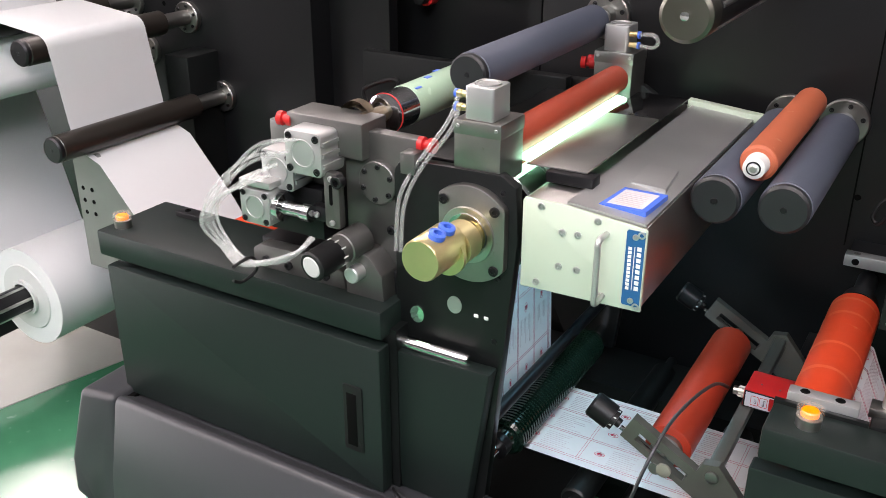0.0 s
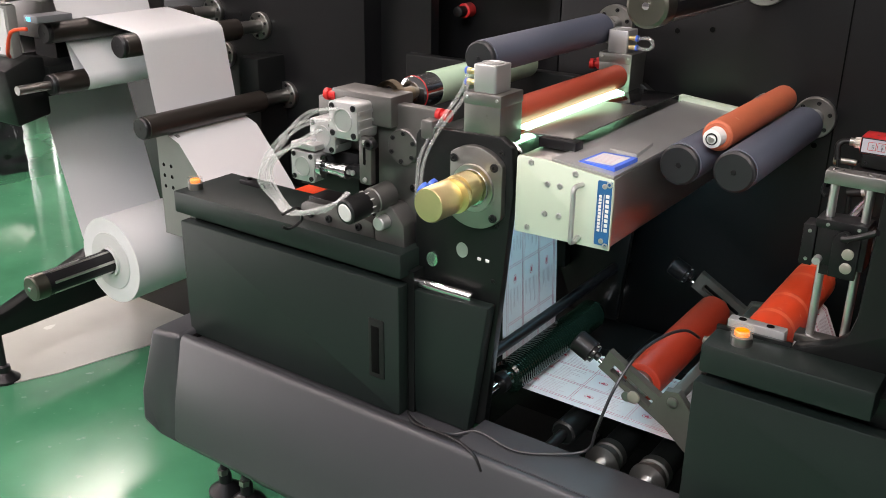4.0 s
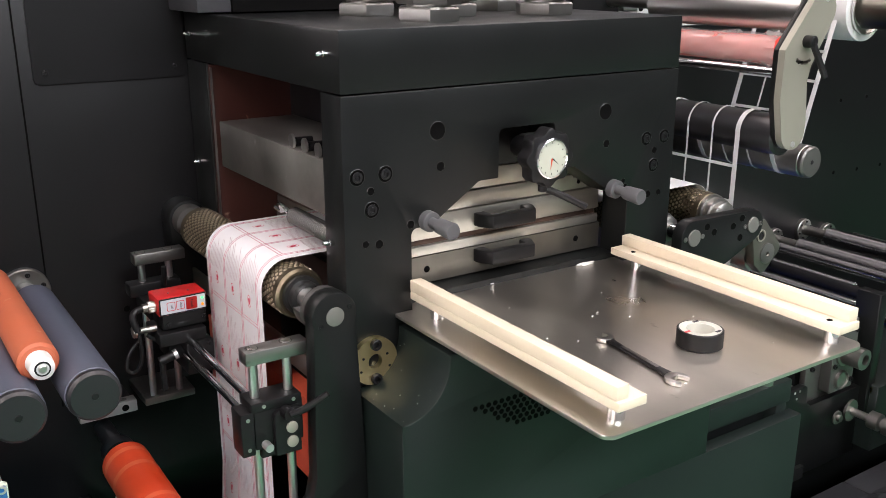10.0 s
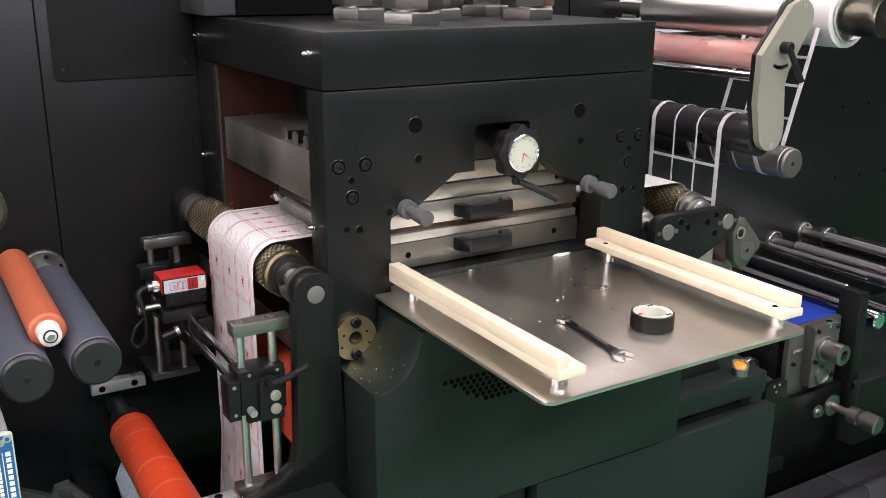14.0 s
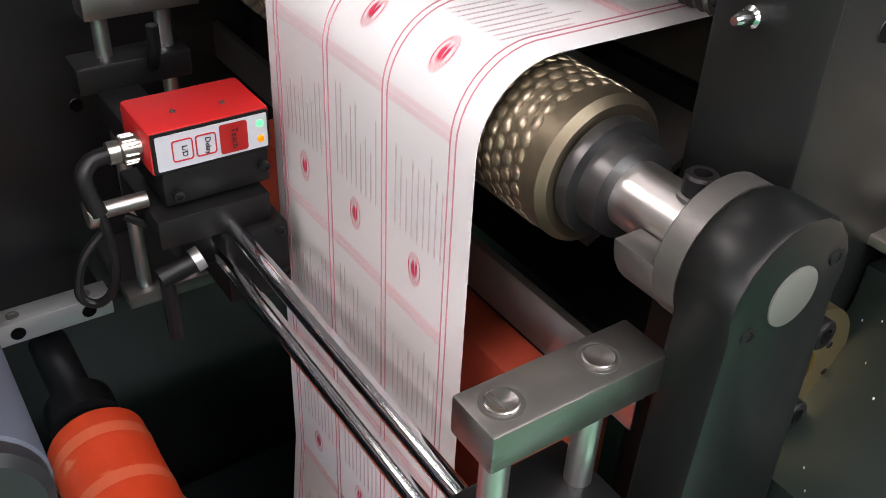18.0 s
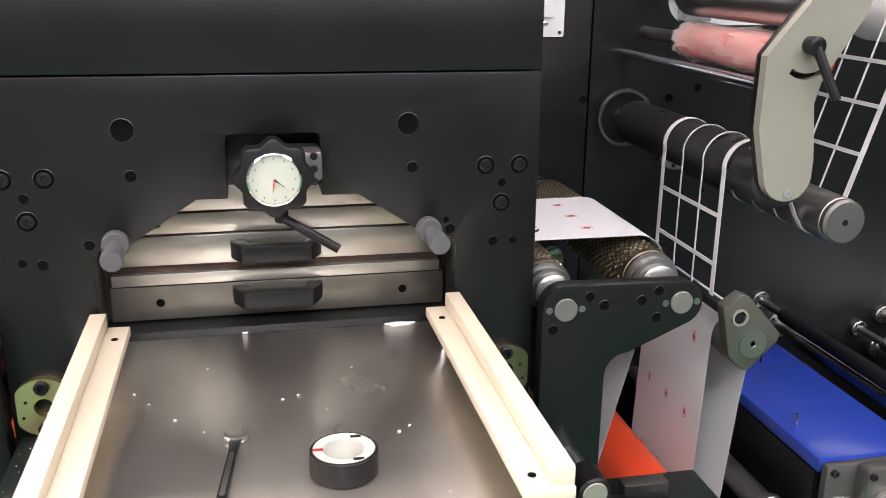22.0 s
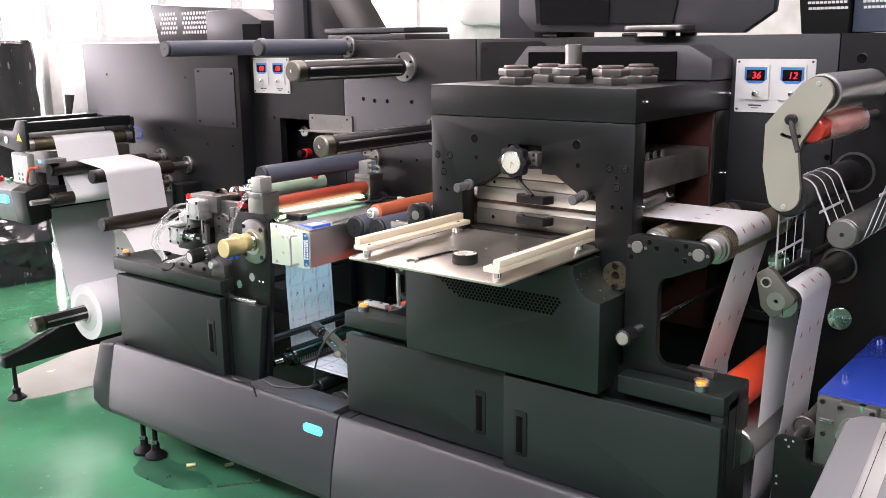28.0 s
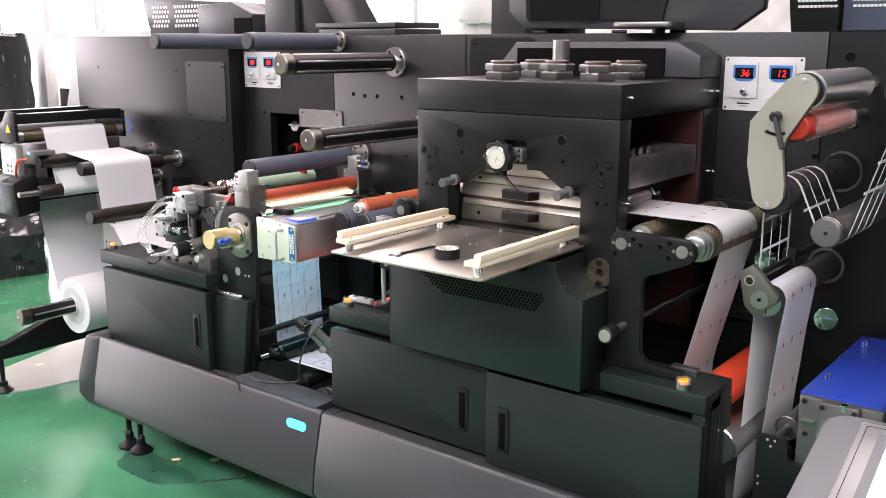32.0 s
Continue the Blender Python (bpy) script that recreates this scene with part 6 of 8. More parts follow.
def mark_sensor(x0, x1, y0, y1, z0, z1, lab, face=-1):
    """A red print-mark sensor: body, keypad face, teach window, lights, plug and its mount."""
    s = thing("mark_sensor", lab, "sensor", "mark sensors", at=(x0, y0, z0))
    part("body", box(x0, x1, y0, y1, z0, z1, 0.003), M_RED, s)
    part("keypad_frame", prism(round_rect(x0 + 0.0015, x1 - 0.0015, z0 + 0.0015, z1 - 0.0015, 0.0015), "y", y0 - 0.0006, y0 + 0.001), M_PLASTIC, s, "black frame")
    f = part("keypad", prism(round_rect(x0 + 0.004, x1 - 0.003, z0 + 0.0035, z1 - 0.0035, 0.001), "y", y0 - 0.0012, y0 + 0.001), M_KEYPAD, s, "silver keypad")
    w = x1 - x0
    part("window", prism(round_rect(x0 + 0.56 * w, x0 + 0.79 * w, z0 + 0.0055, z1 - 0.005, 0.0015), "y", y0 - 0.002, y0 - 0.001), M_WINDOW, f, "red teach window")
    for k in (0.17, 0.36):
        part("key_outline", prism(round_rect(x0 + k * w, x0 + (k + 0.17) * w, z0 + 0.008, z1 - 0.008, 0.002), "y", y0 - 0.0018, y0 - 0.001, holes=[round_rect(x0 + k * w + 0.0008, x0 + (k + 0.17) * w - 0.0008, z0 + 0.0088, z1 - 0.0088, 0.0015)]), M_RED, f)
        word(f, "L/D" if k < 0.3 else "Delay", x0 + (k + 0.10) * w, y0 - 0.0015, (z0 + z1) / 2 - 0.001, 0.0052)
    word(f, "Teach", x0 + 0.68 * w, y0 - 0.0023, (z0 + z1) / 2, 0.006)
    part("green_light", lathe([(0, 0.0026), (0.0015, 0.002)], (x1 - 0.008, y0 - 0.001, z1 - 0.010), (0, -1, 0), 12), M_GREENLED, f, "lit green light")
    part("amber_light", lathe([(0, 0.0026), (0.0015, 0.002)], (x1 - 0.008, y0 - 0.001, z0 + 0.010), (0, -1, 0), 12), M_AMBER, f, "lit amber light")
    zc = (z0 + z1) / 2
    part("plug", lathe([(0, 0.009), (0.012, 0.009), (0.013, 0.0075), (0.02, 0.0075)], (x0, y0 + 0.02, zc - 0.002), (-1, 0, 0), 12), M_NICKEL, s, "knurled metal plug")
    for k in range(12):
        a = k * math.pi / 6
        part("knurl_rib", rod((x0 - 0.003, y0 + 0.02 + 0.009 * math.cos(a), zc - 0.002 + 0.009 * math.sin(a)), (x0 - 0.011, y0 + 0.02 + 0.009 * math.cos(a), zc - 0.002 + 0.009 * math.sin(a)), 0.0011, 6), M_NICKEL, s)
    for u, v in ((0.3, 0.4), (0.7, 0.35)):
        bolt(x0 + u * w, y0 + v * (y1 - y0), z1, 0.002, s, M_GREY, axis=(0, 0, 1), h=0.001)
    return s


ms = mark_sensor(-0.054, 0.027, 1.49, 1.544, 1.056, 1.087, "red print-mark sensor with a silver keypad by the web")
part("mount", box(-0.048, 0.025, 1.492, 1.55, 1.031, 1.056, 0.002), M_PLASTIC, ms)
part("mount_slide", box(-0.058, 0.02, 1.482, 1.56, 1.006, 1.028, 0.002), M_PLASTIC, ms)
part("rod_clamp", box(-0.018, 0.029, 1.475, 1.55, 0.95, 1.006, 0.003), M_PLASTIC, ms)
for x, z in ((0.02, 1.045), (-0.04, 1.04), (0.022, 1.0), (0.024, 0.965)):
    bolt(x, 1.488 if z > 1.03 else 1.475, z, 0.0035, ms, M_DARK, h=0.002)
part("mount_arm", box(-0.035, 0.0, 1.56, 1.7, 1.005, 1.03, 0.002), M_PLASTIC, ms)
part("plug_elbow", tube([(-0.072, 1.51, 1.069), (-0.085, 1.508, 1.068), (-0.092, 1.504, 1.06), (-0.09, 1.5, 1.044), (-0.088, 1.498, 1.036)], 0.0056, 12), M_PLASTIC, ms, "black moulded plug elbow")
part("cable", tube([(-0.089, 1.499, 1.04), (-0.086, 1.497, 1.025), (-0.085, 1.497, 0.995), (-0.09, 1.502, 0.972), (-0.1, 1.508, 0.963), (-0.108, 1.512, 0.972), (-0.1, 1.516, 0.995), (-0.08, 1.52, 1.012)], 0.0032), M_PLASTIC, ms, "black sensor cable")
part("thumb_wheel", lathe([(0, 0.009), (0.001, 0.0098), (0.006, 0.0098), (0.007, 0.009)], (-0.088, 1.505, 1.034), (-1, 0, 0), 20), M_NICKEL, ms, "knurled thumb wheel")
part("thumb_shaft", rod((-0.088, 1.505, 1.034), (-0.056, 1.505, 1.034), 0.0055, 12), M_GREY, ms)
part("cable", tube([(-0.07, 1.515, 1.02), (-0.05, 1.51, 1.005), (-0.03, 1.505, 0.99)], 0.003), M_DARK, ms)
part("clamp_handle", rod((-0.06, 1.49, 0.98), (-0.036, 1.49, 0.986), 0.0075, 16), M_PLASTIC, ms, "black clamp handle hub")
part("clamp_washer", rod((-0.036, 1.49, 0.986), (-0.03, 1.49, 0.988), 0.0085, 16), M_ALU, ms)
part("clamp_lever", tube([(-0.056, 1.49, 0.98), (-0.055, 1.49, 0.955), (-0.055, 1.49, 0.928)], 0.0052, 8), M_PLASTIC, ms, "black clamp lever")
ws = thing("wall_strip", "steel mounting strip with two counterbored screws", "bracket", "mounting strips", at=(-0.1, 1.73, 0.8))
part("strip", box(-0.155, -0.05, 1.71, 1.735, 0.795, 0.818, 0.0015), M_ALU, ws)
part("stay", box(-0.15, -0.055, 1.735, BACK, 0.797, 0.816), M_DARK, ws)
for x in (-0.135, -0.072):
    hole(x, 1.71, 0.806, 0.006, ws)
    bolt(x, 1.722, 0.818, 0.006, ws, M_GREY, axis=(0, 0, 1), h=0.001)
ws2 = thing("lid_strip", "steel mounting strip with two counterbored screws", "bracket", "mounting strips", at=(-0.1, 1.19, 0.823))
part("strip", box(-0.141, -0.05, 1.147, 1.168, 0.80, 0.84, 0.0015), M_ALU, ws2)
for x in (-0.12, -0.075):
    hole(x, 1.157, 0.84, 0.006, ws2, axis=(0, 0, 1))
ob = thing("draw_roller", "bright orange rubber draw roller with lighter bands", "roller", at=(-0.11, 1.45, 0.76))
TURN_OR = part("sleeve", lathe([(0, 0.034), (0.006, 0.041), (0.369, 0.041), (0.375, 0.034)], (-0.11, 1.215, 0.762), (0, 1, 0), 44), M_ORANGE, ob, at=(-0.11, 1.45, 0.762))
for y in (1.30, 1.385, 1.50, 1.555):
    part("band", lathe([(0, 0.0412), (0.006, 0.0413), (0.012, 0.0412)], (-0.11, y, 0.762), (0.02, 1, 0.03), 44, cap=False), mat("pale_orange", (0.74, 0.13, 0.06), 0.45), TURN_OR, "paler worn band")
part("hub", lathe([(0, 0.02), (0.02, 0.02), (0.021, 0.03), (0.05, 0.03), (0.051, 0.018), (0.15, 0.018)], (-0.11, 1.59, 0.762), (0, 1, 0), 30), M_DARK, ob)
part("shaft", rod((-0.11, 1.17, 0.762), (-0.11, BACK, 0.762), 0.014), M_CHROME, ob)


# ---- open well between the cabinets ----
gr = thing("grooved_roller", "dark green grooved spreader roller", "roller", at=(-0.614, 1.45, 0.52))
prof = [(0, 0.012), (0.0, 0.022), (0.012, 0.024), (0.013, 0.031)]
n_gr = 44
for k in range(n_gr):
    y = 0.02 + 0.39 * k / n_gr
    prof += [(y, 0.036), (y + 0.0045, 0.036), (y + 0.0052, 0.0305), (y + 0.008, 0.0305)]
prof += [(0.415, 0.031), (0.43, 0.022)]
TURN_GR = part("sleeve", lathe(prof, (-0.614, 1.235, 0.522), (0, 1, 0), 36), mat("dark_green_rubber", (0.005, 0.016, 0.011), 0.16, 0.0, 0.1, 8, gloss=0.7), gr, at=(-0.614, 1.45, 0.522))
part("shaft", rod((-0.614, 1.17, 0.522), (-0.614, BACK, 0.522), 0.012), M_CHROME, gr)
part("bearing", lathe([(0, 0.022), (0.02, 0.022)], (-0.614, 1.215, 0.522), (0, 1, 0), 24), M_DARK, gr)

for x, z, y0, r in ((-0.47, 0.445, 1.18, 0.026), (-0.385, 0.40, 1.24, 0.03), (-0.275, 0.42, 1.21, 0.03)):
    lr = thing("idler_roller", "dark idler roller with a bright stub shaft low in the well", "roller", "idler rollers", at=(x, 1.5, z))
    part("sleeve", roll(x, z, y0 + 0.06, 1.74, r), M_BLACK, lr)
    if r < 0.028:
        part("shaft", rod((x, 1.15, z), (x, BACK, z), 0.011), M_DARK, lr)
        continue
    part("hub", lathe([(0, r * 0.7), (0.004, r * 1.25), (0.012, r * 1.25), (0.014, r), (0.03, r), (0.032, r * 1.15), (0.05, r * 1.15), (0.06, r * 0.9)], (x, y0 + 0.01, z), (0, 1, 0), 32), M_GREY, lr)
    part("stub", rod((x, y0 - 0.05, z), (x, y0 + 0.02, z), r * 0.5, 20), M_CHROME, lr)
    part("journal", rod((x, 1.73, z), (x, BACK, z), 0.012), M_GREY, lr)
wl = thing("well_frame", "black lower side frame of the open well", "machine frame", at=(-0.4, 1.14, 0.2))
part("front_rail", box(-0.72, -0.13, 1.118, 1.15, 0.2, 0.44, 0.003), M_BLACK, wl)
part("drip_tray", box(-0.80, -0.553, 1.15, 1.76, 0.2, 0.212), M_BLACK, wl)
part("drip_tray", box(-0.478, -0.13, 1.15, 1.76, 0.2, 0.212), M_BLACK, wl)
part("roller_saddle", box(-0.5, -0.24, 1.15, 1.18, 0.36, 0.40, 0.003), M_DARK, wl)

da = thing("dancer_roller", "red rubber dancer roller, darkened for shade, between grey arms", "dancer roller", at=(-0.3, 1.45, 0.6))
# darker copy of the red rubber; the well's shade is in the colour
TURN_DA = part("sleeve", lathe([(0, 0.033), (0.003, 0.0385), (0.387, 0.0385), (0.39, 0.033)], (-0.32, 1.255, 0.609), (0, 1, 0), 40), mat("shade_darkened_red_rubber", (0.4, 0.035, 0.014), 0.42, 0, 0.12, 7, 0.1, 400), da, at=(-0.32, 1.45, 0.609))
part("bearing", lathe([(0, 0.012), (0.004, 0.022), (0.02, 0.022), (0.022, 0.026), (0.032, 0.026)], (-0.32, 1.223, 0.609), (0, 1, 0), 28), M_GREY, da)
part("shaft", rod((-0.32, 1.19, 0.609), (-0.32, 1.70, 0.609), 0.01), M_GREY, da)
arm_d = [(-0.382, 0.651), (-0.362, 0.69), (-0.256, 0.629), (-0.248, 0.646), (-0.223, 0.65), (-0.165, 0.578), (-0.14, 0.52), (-0.16, 0.50), (-0.243, 0.571)]
slot_d = [(-0.358, 0.650), (-0.350, 0.665), (-0.268, 0.617), (-0.276, 0.602)]
for y in (1.19, 1.655):
    a = part("arm", prism(arm_d, "y", y + 0.002, y + 0.018, holes=[slot_d]), M_ARM, da, "slotted grey steel arm")
    part("pivot_bolt", lathe([(0, 0.01), (0.003, 0.01), (0.004, 0.008)], (-0.231, y, 0.629), (0, -1, 0), 20), M_GREY, a)
    part("clamp_bolt", lathe([(0, 0.012), (0.004, 0.012), (0.005, 0.010)], (-0.305, y, 0.614), (0, -1, 0), 20), M_OLIVE, a)
    part("screw", rod((-0.385, y + 0.011, 0.66), (-0.33, y + 0.011, 0.63), 0.004, 12), M_CHROME, a)
    kb = part("scale_knob", lathe([(0, 0.008), (0.008, 0.008), (0.009, 0.018), (0.016, 0.018), (0.017, 0.022), (0.052, 0.022), (0.056, 0.019)], (-0.385, y + 0.011, 0.665), (-0.86, 0, 0.42), 28), M_PLASTIC, a, "black adjuster knob with a white scale")
    for k in range(8):
        an = 2 * math.pi * k / 8
        q = Vector((-0.86, 0, 0.42)).normalized()
        u = Vector((0, 1, 0))
        v = q.cross(u)
        c = Vector((-0.385, y + 0.011, 0.665)) + q * 0.013 + (u * math.cos(an) + v * math.sin(an)) * 0.0182
        part("scale_mark", box(c.x - 0.002, c.x + 0.002, c.y - 0.0008, c.y + 0.0008, c.z - 0.0008, c.z + 0.0008), M_WHITE, kb)
part("square_bar", box(-0.243, -0.222, 1.21, 1.66, 0.622, 0.642, 0.002), M_ARM, da)
part("mount", box(-0.2, -0.14, 1.66, BACK, 0.5, 0.6, 0.003), M_DARK, da)
part("low_mount", box(-0.19, -0.135, 1.19, 1.26, 0.49, 0.52, 0.003), M_DARK, da)
ms2 = mark_sensor(-0.238, -0.162, 1.385, 1.455, 0.644, 0.678, "red print-mark sensor on the square bar over the web")
cable = thing("sensor_cable", "grey sensor cable looping over the plinth", "cable", at=(-0.4, 1.1, 0.52))
part("lead", tube([(-0.268, 1.405, 0.66), (-0.275, 1.34, 0.70), (-0.288, 1.26, 0.715), (-0.303, 1.18, 0.705), (-0.316, 1.125, 0.66), (-0.335, 1.105, 0.58), (-0.358, 1.12, 0.515), (-0.416, 1.088, 0.5005),
                   (-0.48, 1.057, 0.5005), (-0.567, 1.072, 0.4995), (-0.616, 1.059, 0.482), (-0.651, 1.037, 0.49), (-0.736, 1.068, 0.482)], 0.003, 8), mat("grey_cable", (0.022, 0.023, 0.025), 0.32), cable)
part("second_lead", tube([(-0.739, 1.07, 0.482), (-0.696, 1.041, 0.485), (-0.617, 1.034, 0.492), (-0.567, 1.016, 0.501), (-0.53, 1.001, 0.498), (-0.51, 0.995, 0.475)], 0.003, 8), M_PLASTIC, cable)

# ---- outfeed ----
ofb = thing("outfeed_bracket", "black outfeed bracket plate with drilled holes", "bracket", at=(0.85, 1.15, 0.82))
pl = [(0.775, 0.816), (0.775, 1.135)] + arc(0.806, 1.138, 0.031, 180, 95, 5) + arc(0.966, 1.135, 0.031, 85, -60, 8) + [(0.93, 1.085), (0.895, 1.07)] + arc(0.895, 1.04, 0.03, 95, 180, 4) + [(0.865, 0.90)] + arc(0.905, 0.88, 0.04, 170, 270, 6) + [(0.98, 0.838), (0.99, 0.816)]
part("plate", prism(pl, "y", 1.14, 1.165, 0.0025), M_BLACK, ofb)
for x in (0.806, 0.966):
    part("pivot_cap", lathe([(0, 0.0155), (0.002, 0.0155), (0.003, 0.0145)], (x, 1.14, 1.137), (0, -1, 0), 26), M_CAP, ofb, "pale steel pivot cap")
    for u in (-0.022, 0.022):
        bolt(x + u, 1.14, 1.137, 0.0045, ofb, M_GREY, h=0.0015)
for x, z in ((0.838, 1.153), (0.858, 1.14), (0.91, 1.143), (0.933, 1.155), (0.932, 1.118), (0.79, 1.11)):
    hole(x, 1.14, z, 0.0065, ofb)
part("rear_plate", prism(pl, "y", 1.75, 1.77, 0.0025), M_BLACK, ofb)
for x, y0, r, nm in ((0.812, 1.24, 0.035, "a"), (0.966, 1.24, 0.0405, "b")):
    t = thing("outfeed_roller", "bronze padded outfeed roller", "roller", "padded rollers", at=(x, 1.45, 1.136))
    s = perforated(t, x, 1.136, y0, 1.70, r)
    part("hub", lathe([(0, r * 0.55), (0.004, r * 0.72), (0.016, r * 0.72), (0.017, r * 0.86), (0.03, r * 0.86), (0.031, r * 0.98), (0.038, r * 0.98)], (x, 1.204, 1.136), (0, 1, 0), 32), M_GREY, s)
    part("shaft", rod((x, 1.16, 1.136), (x, 1.21, 1.136), 0.014), M_CHROME, t)
    part("back_hub", lathe([(0, 0.028), (0.06, 0.028), (0.061, 0.018), (0.095, 0.018)], (x, BACK, 1.136), (0, -1, 0), 28), M_GREY, t)
    if nm == "a":
        TURN_A = s
    else:
        TURN_B = s
hk = thing("adjuster_handle", "black adjuster handle with a pale cap on a spindle", "handle", at=(0.814, 1.05, 0.92))
part("spindle", rod((0.822, 1.09, 0.928), (0.822, 1.70, 0.928), 0.0095), M_CHROME, hk)
part("nut", lathe([(0, 0.012), (0.05, 0.012)], (0.822, 1.09, 0.928), (0, 1, 0), 12), M_STEEL, hk)
part("grip", lathe([(0, 0.018), (0.003, 0.021), (0.045, 0.021), (0.048, 0.018)], (0.822, 1.042, 0.926), (0, 1, 0.02), 28), M_PLASTIC, hk)
part("cap", lathe([(0, 0.0165), (0.002, 0.015)], (0.822, 1.042, 0.926), (0, -1, 0), 24), M_OLIVE, hk, "pale cap")
orr = thing("pull_roller", "orange rubber pull roller behind the cabinet", "roller", at=(1.03, 1.45, 0.74))
part("sleeve", roll(1.014, 0.752, 1.22, 1.60, 0.048), M_ORANGE, orr)
part("hub", lathe([(0, 0.03), (0.05, 0.03), (0.051, 0.016), (0.195, 0.016)], (1.014, 1.60, 0.752), (0, 1, 0), 28), M_DARK, orr)
part("steel_roller", roll(1.05, 0.64, 1.22, 1.66, 0.05), M_STEEL, orr, "bright lower steel roller")
part("steel_journal", rod((1.05, 1.65, 0.64), (1.05, BACK, 0.64), 0.014), M_GREY, orr)
part("mount", box(0.94, 1.07, 1.16, 1.18, 0.60, 0.81, 0.003), M_BLACK, orr)
part("clip_bar", box(0.93, 1.0, 1.19, 1.215, 0.815, 0.835, 0.002), M_GREY, orr)
part("low_roller", roll(1.103, 0.45, 1.22, 1.7, 0.022), M_BLACK, orr)

# ---- swing roller, matrix waste stripping ----
sw = thing("swing_roller", "grey stripping roller on a swing plate", "roller", at=(1.12, 1.4, 1.02))
hexp = [(1.076, 1.09), (1.103, 1.11), (1.116, 1.105), (1.173, 1.043), (1.169, 1.03), (1.125, 0.987), (1.115, 0.99), (1.092, 1.012)]
part("swing_plate", prism(hexp, "y", 1.222, 1.245, 0.003), M_DKOLIVE, sw, "olive-grey clamp plate")
part("small_ring", lathe([(0, 0.013), (0.003, 0.013), (0.003, 0.0095), (0, 0.009), (0, 0.0001)], (1.103, 1.222, 1.074), (0, -1, 0), 24, cap=False), M_OLIVE, sw)
part("big_ring", lathe([(0, 0.022), (0.002, 0.022), (0.002, 0.005), (0.0, 0.004), (0, 0.0001)], (1.129, 1.222, 1.031), (0, -1, 0), 28, cap=False), M_GREY, sw)
part("clamp_cut", box(1.145, 1.1465, 1.2215, 1.224, 0.999, 1.03), M_HOLE, sw)
TURN_SW = part("roller", lathe([(0, 0.03), (0.003, 0.036), (0.03, 0.036), (0.031, 0.034), (0.50, 0.034), (0.503, 0.03)], (1.134, 1.25, 1.02), (0, 1, 0), 40), M_GREY, sw, at=(1.134, 1.5, 1.02))
part("peel_bar", rod((1.10, 1.22, 1.072), (1.10, BACK, 1.072), 0.01), M_BLACK, sw)
part("rear_ring", lathe([(0, 0.05), (0.01, 0.05), (0.01, 0.042), (0, 0.042)], (1.134, 1.72, 1.02), (0, 1, 0), 36, cap=False), M_GREY, sw)
part("shaft", rod((1.134, 1.72, 1.02), (1.134, BACK, 1.02), 0.018), M_GREY, sw)
part("rear_clamp", box(1.085, 1.12, 1.50, 1.53, 1.06, 1.10, 0.004), M_DARK, sw)
ar = thing("tension_bracket", "olive-grey curved tension plate with a locking lever", "bracket", at=(1.15, 1.21, 1.4))
arm_q = [(1.162, 1.545), (1.18, 1.553)] + arc(1.192, 1.521, 0.036, 95, -35, 8) + [(1.169, 1.415), (1.162, 1.386), (1.172, 1.308)] + arc(1.136, 1.288, 0.036, 10, -160, 10) + [(1.085, 1.352), (1.085, 1.449), (1.105, 1.475)]
cslot = arc(1.145, 1.463, 0.045, 235, 300, 8) + arc(1.145, 1.463, 0.037, 300, 235, 8)
part("plate", prism(arm_q, "y", 1.197, 1.212, holes=[cslot]), M_OLIVE, ar)
part("plate_back", prism(arm_q, "y", 1.2125, 1.224, 0.001), M_BLACK, ar, "black backing plate")
for x, z in ((1.197, 1.542), (1.138, 1.263)):
    bolt(x, 1.197, z, 0.006, ar, M_ALU, h=0.002)
lv = part("lever_hub", lathe([(0, 0.012), (0.018, 0.012), (0.02, 0.009), (0.02, 0.006)], (1.145, 1.197, 1.463), (0, -1, 0), 20), M_PLASTIC, ar, "black locking lever")
part("lever_arm", tube([(1.145, 1.185, 1.467), (1.152, 1.178, 1.445), (1.172, 1.165, 1.395)], 0.0065, 10), M_PLASTIC, lv)
top_r = part("steel_roller", lathe([(0, 0.036), (0.012, 0.036), (0.013, 0.043), (0.415, 0.043), (0.418, 0.038)], (1.195, 1.214, 1.52), (0, 1, 0), 44), M_STEEL, ar, "dull ground steel roller")
part("dark_collar", lathe([(0, 0.039), (0.014, 0.039)], (1.195, 1.212, 1.52), (0, 1, 0), 36), M_DARK, ar)
part("steel_shaft", rod((1.195, 1.63, 1.52), (1.195, BACK, 1.52), 0.015), M_GREY, ar)
rd = part("red_roller", roll(1.178, 1.438, 1.225, 1.60, 0.029), mat("scarlet_rubber", (0.6, 0.05, 0.03), 0.35), ar, "scarlet rubber roller in film")
part("red_shaft", rod((1.178, 1.6, 1.438), (1.178, BACK, 1.438), 0.012), M_GREY, ar)
bm = bmesh.new()
rings = 26
vs = []
for j in range(rings):
    row = []
    for i in range(30):
        a = 2 * math.pi * i / 30
        p = Vector((math.cos(a), j * 0.35, math.sin(a)))
        rr_ = 0.0302 + 0.006 * abs(noise.noise(p * 3.1)) + (0.012 if j < 4 or 8 < j < 12 or j > 22 else 0.002) * abs(noise.noise(p * 6))
        row.append(bm.verts.new((1.178 + rr_ * math.cos(a), 1.27 + 0.33 * j / (rings - 1), 1.438 + rr_ * math.sin(a))))
    vs.append(row)
for lo, hi in zip(vs, vs[1:]):
    for i in range(30):
        bm.faces.new((lo[i], lo[(i + 1) % 30], hi[(i + 1) % 30], hi[i]))
part("film_wrap", bm, M_FILM, rd, "crumpled clear film")
part("stay_rod", rod((1.135, 1.214, 1.40), (1.135, BACK, 1.40), 0.009), M_CHROME, ar)
